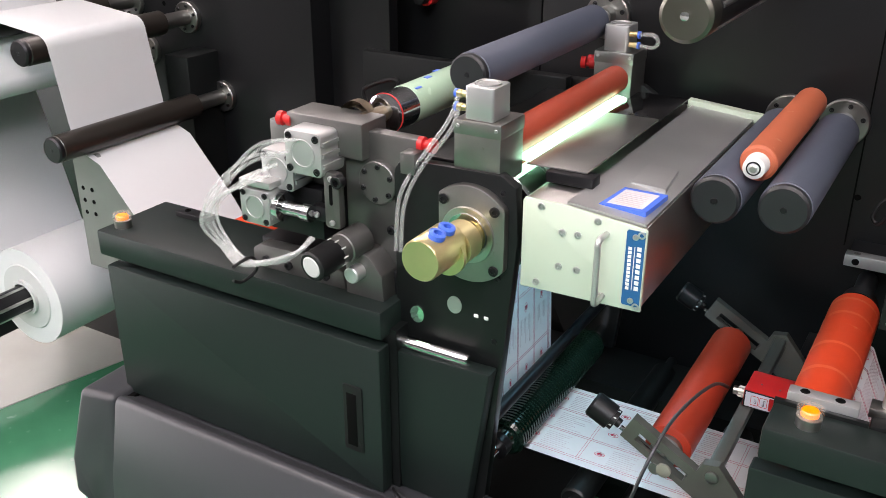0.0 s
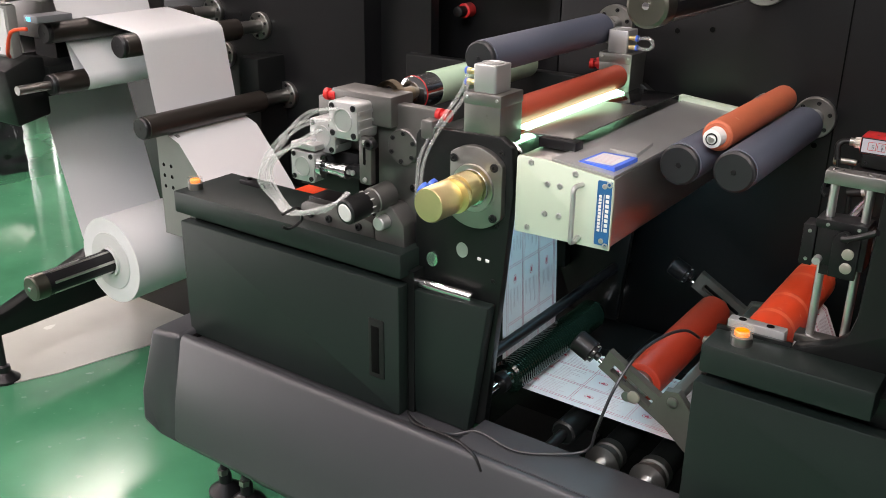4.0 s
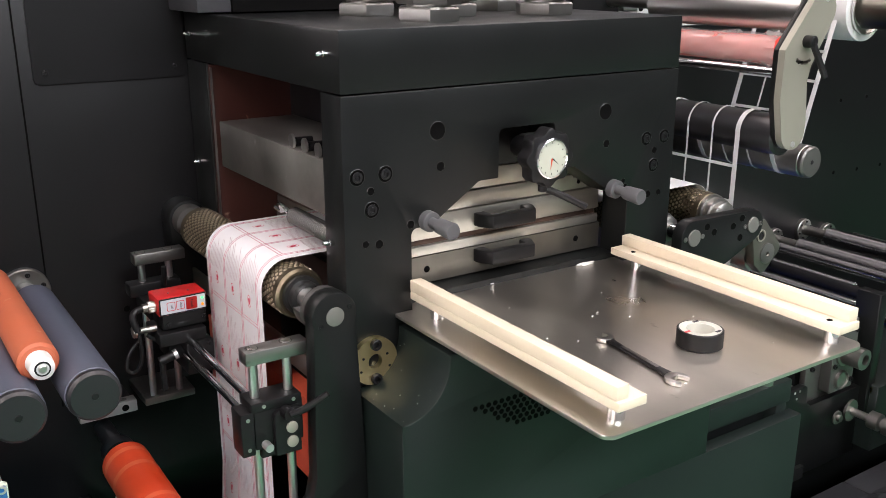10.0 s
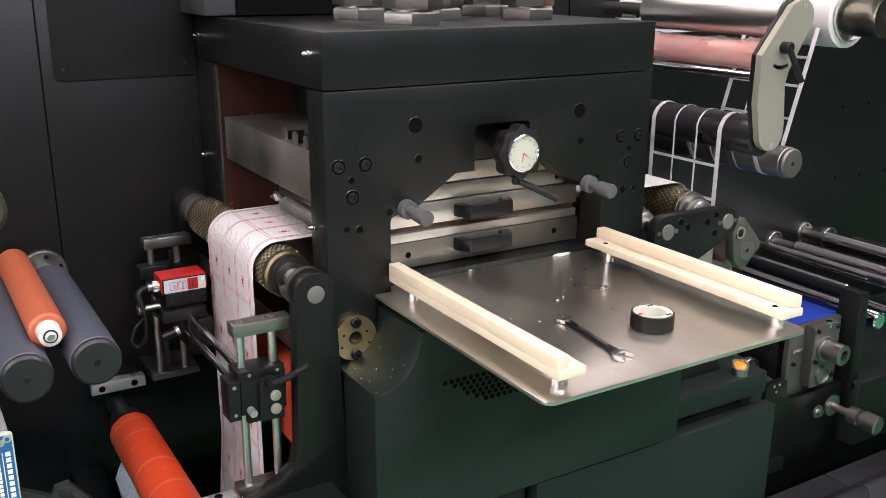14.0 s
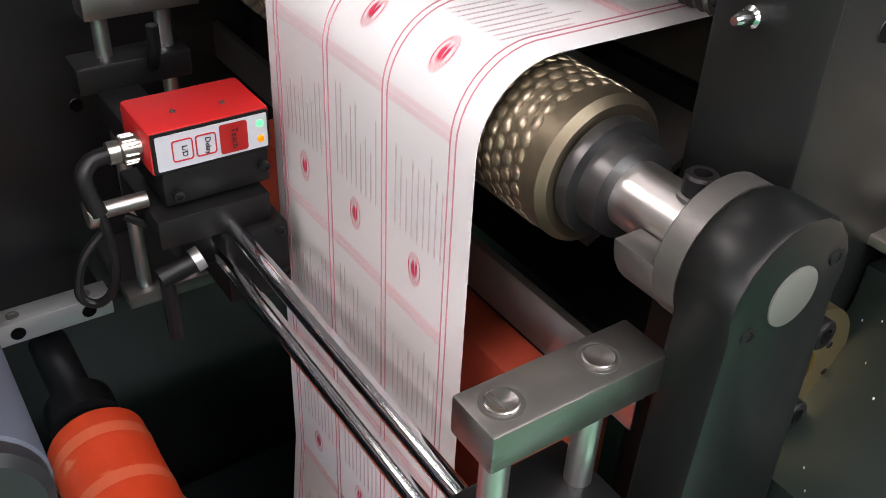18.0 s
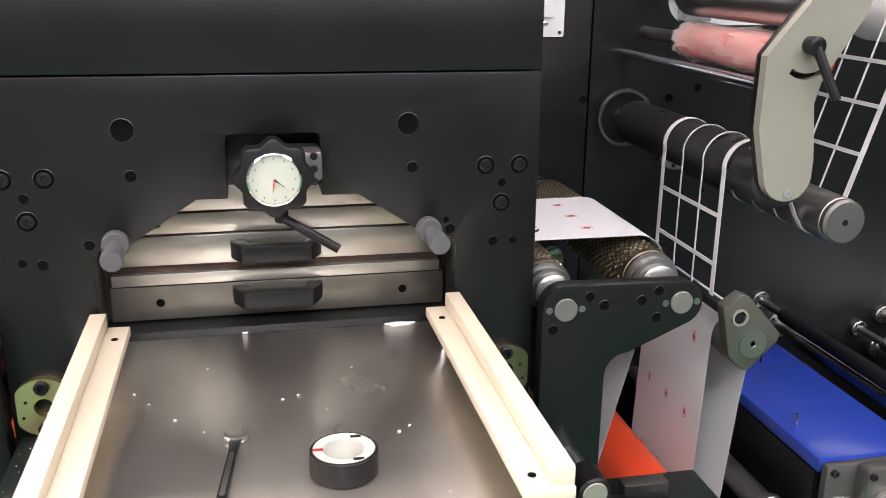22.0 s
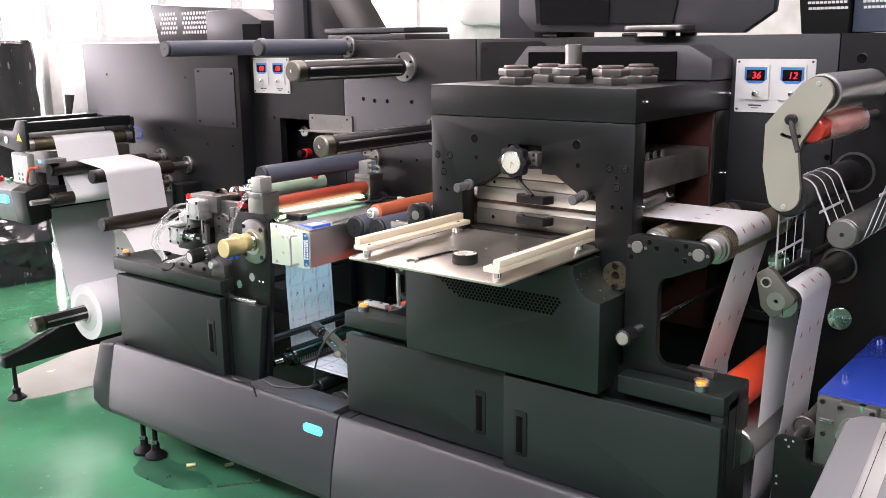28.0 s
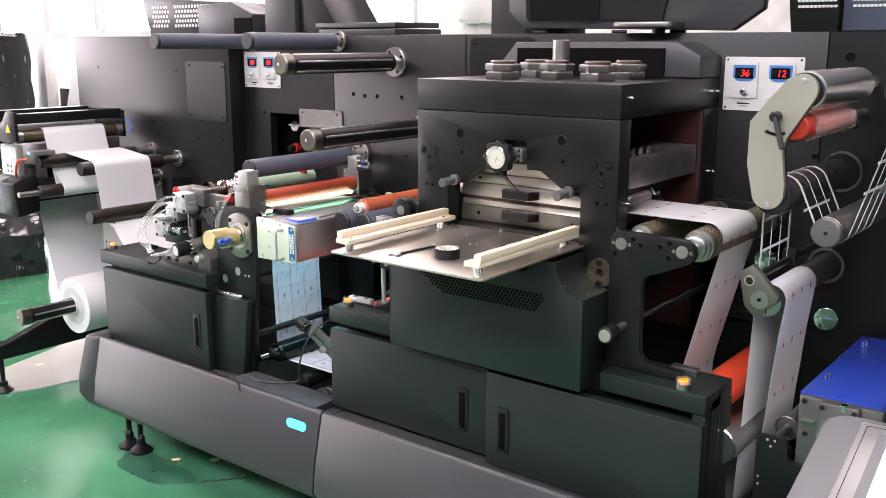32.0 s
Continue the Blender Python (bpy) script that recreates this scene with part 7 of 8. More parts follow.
dk = thing("stripping_roller", "black rubber stripping roller with a ring flange", "roller", at=(1.14, 1.5, 1.275))
TURN_DK = part("sleeve", lathe([(0, 0.036), (0.004, 0.041), (0.06, 0.041), (0.061, 0.0405), (0.50, 0.0405), (0.51, 0.036)], (1.14, 1.22, 1.277), (0, 1, 0), 44), mat("black_rubber", (0.02, 0.02, 0.022), 0.3, 0, 0.1, 8), dk, at=(1.14, 1.5, 1.277))
part("ring", lathe([(0, 0.056), (0.01, 0.056), (0.01, 0.05), (0, 0.05)], (1.14, 1.765, 1.277), (0, 1, 0), 40, cap=False), M_GREY, dk)
part("shaft", rod((1.14, 1.21, 1.277), (1.14, BACK, 1.277), 0.014), M_GREY, dk)
g2 = plain_roller(1.261, 1.206, 1.238, 1.70, 0.035, M_GREY, "grey anodised idler roller under the waste strips", M_GUN, fl=0.04)
rw = thing("waste_reel", "white reel of wound matrix waste on a bronze hub", "paper reel", at=(1.455, 1.4, 1.51))
TURN_RW = part("reel", lathe([(0, 0.05), (0, 0.071), (0.21, 0.071), (0.21, 0.05)], (1.449, 1.275, 1.516), (0, 1, 0), 60, cap=False), M_PAPER, rw, at=(1.449, 1.4, 1.516))
part("hub", lathe([(0, 0.044), (0.006, 0.047), (0.02, 0.047), (0.021, 0.044), (0.2, 0.044)], (1.449, 1.18, 1.516), (0, 1, 0), 44), M_NOSE, rw)
part("collar", lathe([(0.086, 0.056), (0.092, 0.056), (0.092, 0.044)], (1.449, 1.18, 1.516), (0, 1, 0), 44, cap=False), M_STEEL, rw)
bolt(1.449, 1.18, 1.516, 0.007, rw, M_ALU, h=0.004)
part("shaft", rod((1.449, 1.36, 1.516), (1.449, BACK, 1.516), 0.03), M_GREY, rw)
bk = thing("drive_housing", "white drive housing behind the opening in the back plate", "housing", at=(1.45, 1.95, 1.5))
part("cover", prism([(1.86, 1.36), (1.86, 1.42), (1.97, 1.60), (2.1, 1.60), (2.1, 1.36)], "x", 1.25, 1.74, 0.004), M_WHITE, bk)
part("block", box(1.285, 1.345, 1.85, 1.88, 1.455, 1.49, 0.003), M_ALU, bk)
part("block_top", box(1.29, 1.34, 1.845, 1.88, 1.49, 1.508, 0.002), M_GREY, bk)
part("tag", prism(round_rect(1.375, 1.41, 1.535, 1.565, 0.002), "y", 1.879, 1.88), mat("pale_blue_tag", (0.25, 0.5, 0.75), 0.5), bk, "pale blue sticker")
# ladder of waste strips
lad = thing("waste_matrix", "ladder of thin white paper waste strips", "paper waste", at=(1.15, 1.45, 1.2))
route = [(1.098, 1.075), (1.0985, 1.277)] + arc(1.14, 1.277, 0.0425, 180, 30, 10) + [(1.222, 1.2)] + arc(1.261, 1.206, 0.036, 200, 345, 10) + [(1.381, 1.49)]
for y, w in ((1.30, 0.011), (1.365, 0.004), (1.432, 0.004), (1.50, 0.011)):
    part("strand", strip(route, y - w / 2, y + w / 2, 0.001), M_PAPER, lad)
for x, z in ((1.098, 1.13), (1.098, 1.205), (1.19, 1.24), (1.317, 1.292), (1.34, 1.363), (1.36, 1.425)):
    part("rung", box(x - 0.001, x + 0.001, 1.30, 1.50, z - 0.003, z + 0.003), M_PAPER, lad)
# small mirrors on the back plate
for x, y, z, r in ((0.975, 1.70, 1.016, 0.03), (1.136, 1.77, 0.855, 0.032)):
    mr = thing("inspection_mirror", "small round green-tinted mirror on a stem", "mirror", "round mirrors", at=(x, y, z))
    part("disc", lathe([(0, r), (0.004, r), (0.005, r - 0.002), (0.005, 0.0001)], (x, y, z), (0.35, -1, 0.1), 30), M_BOARD, mr)
    part("stem", rod((x, y, z), (x, BACK, z), 0.008), M_DARK, mr)

# ---- next station: blue gearbox, console ----
bx = thing("blue_gear_unit", "blue enamelled cover on a grey gear unit", "gear unit", at=(1.34, 1.45, 0.6))
part("cover", box(1.248, 1.434, 1.195, 1.715, 0.818, 0.842, 0.004), M_BLUE, bx, "glossy blue enamel cover")
part("skirt", box(1.40, 1.434, 1.21, 1.71, 0.60, 0.818, 0.003), M_BLUE, bx)
for y in (1.30, 1.62):
    for u in (0, 0.012):
        part("pin", rod((1.275 + u / 2, y + u, 0.842), (1.275 + u / 2, y + u, 0.857), 0.0035, 12), M_CHROME, bx)
part("pin", rod((1.355, 1.157, 0.83), (1.355, 1.157, 0.845), 0.008, 12), M_CHROME, bx)
part("front_plate", box(1.252, 1.432, 1.178, 1.194, 0.60, 0.838, 0.004), M_GUN, bx)
ub_ = [(1.168, 0.50), (1.168, 0.706)] + arc(1.182, 0.711, 0.014, 180, 90, 4) + [(1.228, 0.726)] + arc(1.23, 0.716, 0.01, 90, 0, 4) + [(1.241, 0.685), (1.255, 0.672), (1.445, 0.672), (1.445, 0.50)]
part("yoke", prism(ub_, "y", 1.16, 1.177, 0.002), M_BLACK, bx, "black yoke plate")
for x, z in ((1.194, 0.718), (1.211, 0.7185), (1.202, 0.703), (1.178, 0.621), (1.179, 0.602)):
    bolt(x, 1.16, z, 0.003, bx, M_ALU, h=0.001)
for x, z in ((1.337, 0.627), (1.461, 0.665)):
    part("stud", lathe([(0, 0.016), (0.004, 0.016), (0.005, 0.008), (0.012, 0.008)], (x, 1.145, z), (0, -1, 0), 18), M_GREY, bx)
part("bed_side", box(1.25, 1.43, 1.205, 1.715, 0.62, 0.815), M_BLACK, bx)
part("face_plate", prism(round_rect(1.302, 1.388, 0.69, 0.842, 0.008), "y", 1.15, 1.178, 0.003), M_GUN, bx)
kn1 = part("knob", lathe([(0, 0.03), (0.006, 0.03), (0.007, 0.024), (0.05, 0.024), (0.052, 0.018), (0.052, 0.012), (0.02, 0.012)], (1.341, 1.15, 0.783), (0, -1, 0), 30, cap=False), M_GREY, bx, "ribbed grey knob")
kn2 = part("dial", lathe([(0, 0.022), (0.008, 0.022), (0.009, 0.019), (0.005, 0.018), (0.005, 0.0001)], (1.3387, 1.15, 0.719), (0, -1, 0), 28, cap=False), M_GREY, bx)
kn3 = part("hand_knob", lathe([(0, 0.026), (0.006, 0.026), (0.007, 0.009), (0.05, 0.009), (0.051, 0.02), (0.075, 0.02), (0.078, 0.013), (0.085, 0.013), (0.086, 0.022), (0.12, 0.022), (0.123, 0.018)], (1.385, 1.145, 0.632), (0.05, -1, -0.03), 28), M_GREY, bx, "long grey hand knob")
for x, z in ((1.2645, 0.8265), (1.271, 0.749), (1.3105, 0.831), (1.378, 0.831), (1.312, 0.755), (1.378, 0.71)):
    bolt(x, 1.176 if x < 1.29 else 1.149, z, 0.006, bx, M_DARK, h=0.004)
part("fitting", rod((1.262, 1.172, 0.783), (1.291, 1.172, 0.782), 0.0045, 10), M_CHROME, bx)
part("rear_frame", box(1.27, 1.40, 1.72, BACK, 0.5, 0.78), M_BLACK, bx)
part("bed", box(1.25, 1.40, 1.21, 1.72, 0.5, 0.62), M_BLACK, bx)
ba = thing("roller_bracket", "black arm plate carrying a dark guide roller", "bracket", at=(1.2, 1.22, 0.6))
part("plate", prism(round_rect(1.17, 1.236, 0.5, 0.695, 0.012), "y", 1.205, 1.222, 0.002), M_BLACK, ba)
part("roller", roll(1.21, 0.722, 1.262, 1.74, 0.021), M_GUN, ba, "dull steel guide roller")
part("collar", lathe([(0, 0.012), (0.004, 0.014), (0.005, 0.024), (0.002, 0.026), (0.002, 0.029), (0.014, 0.029), (0.015, 0.022), (0.02, 0.021)], (1.21, 1.242, 0.722), (0, 1, 0), 32), M_GUN, ba, "rimmed collar")
part("rim", lathe([(0, 0.0265), (-0.001, 0.028), (0.001, 0.0295)], (1.21, 1.243, 0.722), (0, 1, 0), 32, cap=False), M_STEEL, ba)
part("front_journal", rod((1.21, 1.177, 0.712), (1.21, 1.25, 0.722), 0.011), M_GREY, ba)
part("journal", rod((1.21, 1.74, 0.722), (1.21, BACK, 0.722), 0.012), M_GREY, ba)
for z in (0.69, 0.675, 0.60, 0.585):
    bolt(1.188, 1.205, z, 0.003, ba, M_ALU, h=0.001)
part("base", box(1.165, 1.245, 1.15, 1.25, 0.50, 0.53), M_BLACK, ba)
for x, z, y0, r, finish_m in ((1.49, 0.87, 1.2, 0.015, M_DARK), (1.54, 0.81, 1.15, 0.022, M_CHROME), (1.743, 0.785, 1.385, 0.014, M_CHROME), (1.80, 0.815, 1.2, 0.015, M_CHROME),
                              (1.80, 0.735, 1.2, 0.018, M_CHROME), (1.93, 0.79, 1.2, 0.026, M_CHROME), (2.07, 0.80, 1.2, 0.026, M_CHROME), (2.2, 0.76, 1.2, 0.03, M_STEEL)):
    gr_ = thing("chrome_guide_roller", "bright chromed guide roller of the next station" if finish_m != M_DARK else "dark steel tie rod of the next station", "roller", "chrome rollers", at=(x, 1.5, z))
    part("sleeve", roll(x, z, y0, 1.70, r), finish_m, gr_)
    part("journal", rod((x, 1.69, z), (x, BACK, z), r * 0.6), M_GREY, gr_)
    flange(x, z, r * 1.35, gr_, M_GREY)
nb = thing("machine_plinth", "dark steel plinth of the next station on the floor", "plinth", at=(2.2, 1.5, 0))
part("body", box(1.13, 3.4, 1.26, BACK - 0.003, 0.0, 0.3, 0.004), M_BLACK, nb)
part("tray", box(1.26, 3.4, 1.10, 1.26, 0.0, 0.26, 0.004), M_BLACK, nb)
pn = thing("next_station_cabinet", "dark cabinet of the next station with an amber tag", "cabinet", at=(1.8, 1.25, 0.5))
part("body", box(1.45, 2.6, 1.12, 1.5, 0.515, 0.68, 0.005), M_CAB, pn)
part("side_arm", box(1.44, 1.47, 1.14, 1.2, 0.6, 0.9, 0.004), M_BLACK, pn)
part("tag", box(1.45, 1.465, 1.135, 1.14, 0.66, 0.675), M_YELLOW, pn)
cn = thing("operator_console", "grey operator console with a lit touch screen", "console", at=(1.6, 0.9, 0.0))
part_m = Matrix.Translation((1.441, 0.94, 0.8987)) @ Matrix.Rotation(radians(3.1), 4, "Z") @ Matrix.Rotation(radians(11.4), 4, "X")


def tilted(bm):
    bmesh.ops.transform(bm, verts=bm.verts, matrix=part_m)
    return bm


shell = part("shell", tilted(prism(round_rect(-0.066, 0.42, -0.34, 0.027, 0.05, 8), "z", -0.06, -0.002, 0.008)), M_SILVERGREY, cn)
bez = part("bezel", tilted(prism(round_rect(0, 0.35, -0.29, 0, 0.008), "z", -0.002, 0.005, 0.002)), M_ALU, cn, "silver screen bezel")
part("bezel_groove", tilted(prism(round_rect(0.012, 0.338, -0.278, -0.012, 0.006), "z", 0.005, 0.0054, holes=[round_rect(0.0135, 0.3365, -0.2765, -0.0135, 0.005)])), M_DARK, bez)
part("corner_screw", tilted(lathe([(0, 0.0035), (0.001, 0.003), (0.0006, 0.0001)], (0.0075, -0.007, 0.005), (0, 0, 1), 14, cap=False)), M_STEEL, bez)
part("frame", tilted(prism(round_rect(0.038, 0.312, -0.255, -0.034, 0.004), "z", 0.005, 0.0065)), M_SILVERGREY, bez)
scr = part("screen", tilted(prism(round_rect(0.057, 0.295, -0.24, -0.06, 0.003), "z", 0.0065, 0.0072)), M_DISPLAY, bez, "lit touch screen")
for k in range(6):
    part("text_bar", tilted(box(0.066, 0.118 - 0.01 * (k % 2), -0.083 - 0.028 * k, -0.075 - 0.028 * k, 0.0072, 0.0075)), M_TEXT, scr)
    part("row_line", tilted(box(0.06, 0.29, -0.0945 - 0.028 * k, -0.0935 - 0.028 * k, 0.0072, 0.0074)), M_SILVERGREY, scr)
part("post", rod((1.62, 0.87, 0.0), (1.62, 0.87, 0.82), 0.03), M_BLACK, cn)
part("foot", box(1.5, 1.74, 0.75, 1.0, 0.0, 0.02, 0.004), M_BLACK, cn)

# ---- what stands on and behind the press ----
hd = thing("perforated_hood", "dark hood with rows of round vent holes on the press", "hood", "machine hoods", at=(-1.9, 2.0, 1.652))
part("shell", prism([(-2.19, 1.652), (-2.25, 1.84), (-1.55, 1.80), (-1.48, 1.77), (-1.48, 1.652)], "y", 1.9, 2.2, 0.006), M_PANEL, hd)
def vents(spots, draw, material, hood):
    """Alike vent openings of a hood, flat patches on the closed shell, on one shared mesh."""
    me = finish(draw, material)
    for x, y, z in spots:
        v = new("vent", me)
        v.parent = hood
        v.location = Vector((x, y, z)) - ORIGIN[hood]
        tagged(v)


spots = []
for j in range(5):
    for i in range(22):
        x, z = -2.16 + 0.022 * i + 0.011 * (j % 2), 1.79 - 0.022 * j
        if i in (6, 7) or x > -1.70:
            continue
        spots.append((x, 1.9, z))
vents(spots, lathe([(0.0004, 0.009), (0.0006, 0.009), (0.0006, 0.0001)], (0, 0, 0), (0, -1, 0), 6, cap=False), M_LINER, hd)
h2 = thing("motor_box", "dark folded motor box on top of the press", "machine box", at=(-1.5, 2.0, 1.652))
part("body", prism([(-1.76, 1.652), (-1.76, 1.79), (-1.52, 1.80), (-1.38, 1.745), (-1.38, 1.652)], "y", 1.86, 2.0, 0.004), M_PED, h2)
# black sheet on the closed box, shade of an opening put into colour
part("opening", box(-1.5, -1.382, 1.855, 1.862, 1.662, 1.73), M_HOLE, h2)
h3 = thing("tower_cabinet", "tall dark sloped cabinet on top of the press", "machine box", at=(-1.1, 2.0, 1.652))
part("body", box(-1.30, -1.11, 1.86, 2.15, 1.652, 1.95, 0.005), M_PED, h3)
part("wing", prism([(-1.11, 1.652), (-1.11, 1.86), (-1.0, 1.84), (-0.86, 1.652)], "y", 1.88, 2.15, 0.004), M_PANEL, h3)
h4 = thing("folded_tray", "flat dark folded tray on top of the press", "tray", at=(-0.72, 1.95, 1.652))
part("lower", box(-0.93, -0.52, 1.82, 2.1, 1.652, 1.675, 0.003), M_PED, h4)
part("upper", box(-0.96, -0.53, 1.83, 2.1, 1.68, 1.70, 0.003), M_PED, h4)
h5 = thing("tall_panel", "dark upright panel behind the die head", "machine panel", at=(-0.3, 2.1, 1.652))
part("panel", box(-0.29, -0.04, 2.12, 2.2, 1.652, 2.3, 0.004), M_PED, h5)
h6 = thing("camera_hood", "dark chamfered inspection hood with its lid open", "hood", at=(0.45, 1.75, 1.5))
hood_o = [(0.10, 1.525), (0.10, 1.57), (0.15, 1.625), (0.70, 1.625), (0.772, 1.585), (0.772, 1.525)]
part("shell", prism(hood_o, "y", 1.64, BACK, 0.004, holes=()), M_PED, h6)
# the hood is solid; this black sheet paints the shade of its mouth
part("mouth", prism([(0.16, 1.526), (0.16, 1.607), (0.665, 1.607), (0.665, 1.526)], "y", 1.632, 1.642), M_HOLE, h6, "flat black sheet for the hood's shaded mouth")
part("lid", prism([(0.03, 1.672), (0.77, 1.658), (0.86, 1.72), (0.88, 2.0), (-0.03, 2.0), (-0.03, 1.73)], "y", 1.86, 1.9, 0.004), M_PED, h6, "dark open lid")
part("lid_glass", prism([(0.07, 1.695), (0.33, 1.691), (0.33, 1.95), (0.05, 1.95)], "y", 1.846, 1.85), M_GLOSSBLACK, h6, "dark glossy window in the lid")
part("lid_inside", prism([(0.05, 1.70), (0.55, 1.692), (0.6, 1.95), (0.03, 1.95)], "y", 1.85, 1.861), M_PANEL, h6)
for x in (0.08, 0.38, 0.58):
    part("hinge", rod((x, 1.85, 1.657), (x + 0.05, 1.85, 1.657), 0.006, 12), M_DARK, h6)
h7 = thing("lid_grip", "rounded steel plate resting on the hood", "plate", at=(0.55, 1.8, 1.66))
part("plate", prism(round_rect(0.44, 0.64, 1.72, 1.84, 0.03), "z", 1.668, 1.684, 0.004), M_GREY, h7)
part("stem", rod((0.56, 1.81, 1.65), (0.56, 1.81, 1.67), 0.02), M_DARK, h7)
h8 = thing("perforated_hood", "black hood with blue patches painted as lit vents on the press", "hood", "machine hoods", at=(-0.1, 2.0, 1.652))
part("shell", prism([(-0.02, 1.652), (-0.06, 1.9), (0.14, 1.9), (0.14, 1.652)], "y", 1.95, 2.1, 0.004), M_BLACK, h8)
# blue light in the vents is painted as blue discs
vents([(-0.025 + 0.022 * i, 1.95, 1.80 - 0.022 * j) for j in range(5) for i in range(6)], lathe([(0.0004, 0.008), (0.0006, 0.008), (0.0006, 0.0001)], (0, 0, 0), (0, -1, 0), 6, cap=False), M_BLUEPL, h8)
h9 = thing("slotted_hood", "dark hood with slotted vents at the top of the press", "hood", "machine hoods", at=(1.2, 2.0, 1.652))
part("shell", prism([(0.93, 1.652), (0.9, 1.9), (1.06, 1.95), (1.06, 1.652)], "y", 1.9, 2.2, 0.004), M_BLACK, h9)
part("shell", box(1.065, 1.7, 1.92, 2.2, 1.655, 1.95, 0.004), M_SLATE, h9, "slate blue slotted box")
spots = []
for j in range(6):
    for i in range(10):
        spots.append((0.945 + 0.011 * i + 0.003 * (j % 2), 1.896, 1.80 - 0.016 * j))
        spots.append((1.09 + 0.011 * i + 0.003 * (j % 2), 1.916, 1.80 - 0.016 * j))
vents(spots, box(0, 0.008, 0, 0.004, 0, 0.007), M_LINER, h9)
ps = thing("wall_poster", "pale blue and white notice board behind the press", "poster", at=(-2.2, NY - 0.05, 2.0))
part("board", box(-2.9, -1.9, NY - 0.03, NY - 0.001, 1.85, 2.9), M_WHITE, ps)
part("blue_band", box(-2.85, -2.6, NY - 0.034, NY - 0.03, 1.9, 2.7), M_BLUEPL, ps)
for k in range(6):
    part("text_bar", box(-2.5, -2.0, NY - 0.034, NY - 0.03, 2.6 - 0.1 * k, 2.64 - 0.1 * k), M_TEXT, ps)
for k in range(3):
    part("warning_mark", prism([(-2.5 + 0.16 * k, 1.92), (-2.38 + 0.16 * k, 1.92), (-2.44 + 0.16 * k, 2.03)], "y", NY - 0.034, NY - 0.03), M_YELLOW, ps)
co = thing("door_coat", "pale clothes hanging by the wall", "clothes", at=(-3.4, NY - 0.1, 1.8))
bm = box(-3.7, -3.2, NY - 0.15, NY - 0.02, 1.8, 2.8, 0.04)
bmesh.ops.subdivide_edges(bm, edges=bm.edges[:], cuts=4, use_grid_fill=True)
for v in bm.verts:
    v.co += 0.05 * noise.noise_vector(v.co * 5)
part("cloth", bm, M_LINER, co)
# litter on the floor
for x, y, a in ((-1.1, 1.11, 0.9), (-0.975, 1.2, 1.1)):
    sc = thing("metal_offcut", "short brass offcut lying on the floor", "offcut", "floor offcuts", at=(x, y, 0))
    part("piece", rod((x, y, 0.008), (x + 0.035 * math.cos(a), y + 0.035 * math.sin(a), 0.008), 0.008, 12), M_BRASS, sc)
hx = thing("hex_key", "bent steel hex key lying on the floor", "hex key", at=(-0.79, 1.14, 0))
part("bar", tube([(-0.86, 1.07, 0.005), (-0.80, 1.15, 0.005), (-0.775, 1.195, 0.005), (-0.77, 1.202, 0.005), (-0.785, 1.21, 0.005)], 0.003, 6), M_STEEL, hx)


# ---- the printed web and all that moves ----
LABEL = 0.131         # one label, and one feed step
BEAT = 0.302       # seconds from cut to cut
START = -0.23  # seconds at which the first beat begins
FEED = 0.15           # seconds of each beat in which the web runs


def advance(t):
    """Metres of web fed by t seconds: it stands for the cut, then runs on by one label."""
    n = math.floor((t - START) / BEAT)
    u = (t - START) - n * BEAT
    s = min(1.0, max(0.0, (u - 0.03) / FEED))
    return LABEL * (n + s * s * (3 - 2 * s))


main_route = ([(-0.605, 0.985), (-0.64, 0.95), (-0.655, 0.90), (-0.659, 0.80), (-0.6485, 0.56)] + arc(-0.614, 0.522, 0.034, 180, 270, 8)
              + [(-0.17, 0.488)] + arc(-0.165, 0.53, 0.035, 270, 355, 6) + [(-0.16, 0.71), (-0.144, 0.75), (-0.1, 0.762), (-0.065, 0.74), (-0.0, 0.60)]
              + arc(0.01, 0.58, 0.02, 150, 380, 10)[1:] + [(0.0425, 0.75)] + arc(0.088, 1.142, 0.0455, 180, 92, 10) + arc(0.966, 1.145, 0.0415, 90, -8, 10)
              + [(0.9195, 0.79), (0.912, 0.75)] + arc(1.0, 0.70, 0.09, 170, 260, 6) + [(1.0, 0.585)] + [(1.0, 0.50), (1.02, 0.40), (1.066, 0.40), (1.0785, 0.49)]
              + arc(1.134, 1.02, 0.0365, 180, 0, 12) + [(1.157, 0.90), (1.143, 0.725), (1.128, 0.50), (1.10, 0.41)])


class Line:
    def __init__(self, pts):
        self.p = [Vector((a, 0, b)) for a, b in pts]
        self.s = [0.0]
        for a, b in zip(self.p, self.p[1:]):
            self.s.append(self.s[-1] + (b - a).length)

    def at(self, s):
        s = max(0.0, min(self.s[-1] - 1e-6, s))
        lo = max(i for i in range(len(self.s)) if self.s[i] <= s)
        lo = min(lo, len(self.p) - 2)
        a, b = self.p[lo], self.p[lo + 1]
        f = (s - self.s[lo]) / max(1e-9, self.s[lo + 1] - self.s[lo])
        return a.lerp(b, f), (b - a).normalized()


line = Line(main_route)
pweb = thing("printed_web", "white label web printed with crimson frames and round marks", "paper web", at=(0, 1.4, 0.5))
sheet = part("sheet", strip(main_route[1:], W0, W1, -0.0005), M_PAPER, pweb)
RULES = (1.303, 1.308, 1.368, 1.373, 1.436, 1.441, 1.503, 1.508)
HEAD_IN = next(k for k, p in enumerate(main_route) if p[0] > 0.9)
for y in RULES:
    part("long_rule", strip(main_route[2:HEAD_IN] + [(0.45, 1.1872)], y - 0.00028, y + 0.00028, 0.0006), M_RULE, pweb, "crimson lengthwise line")


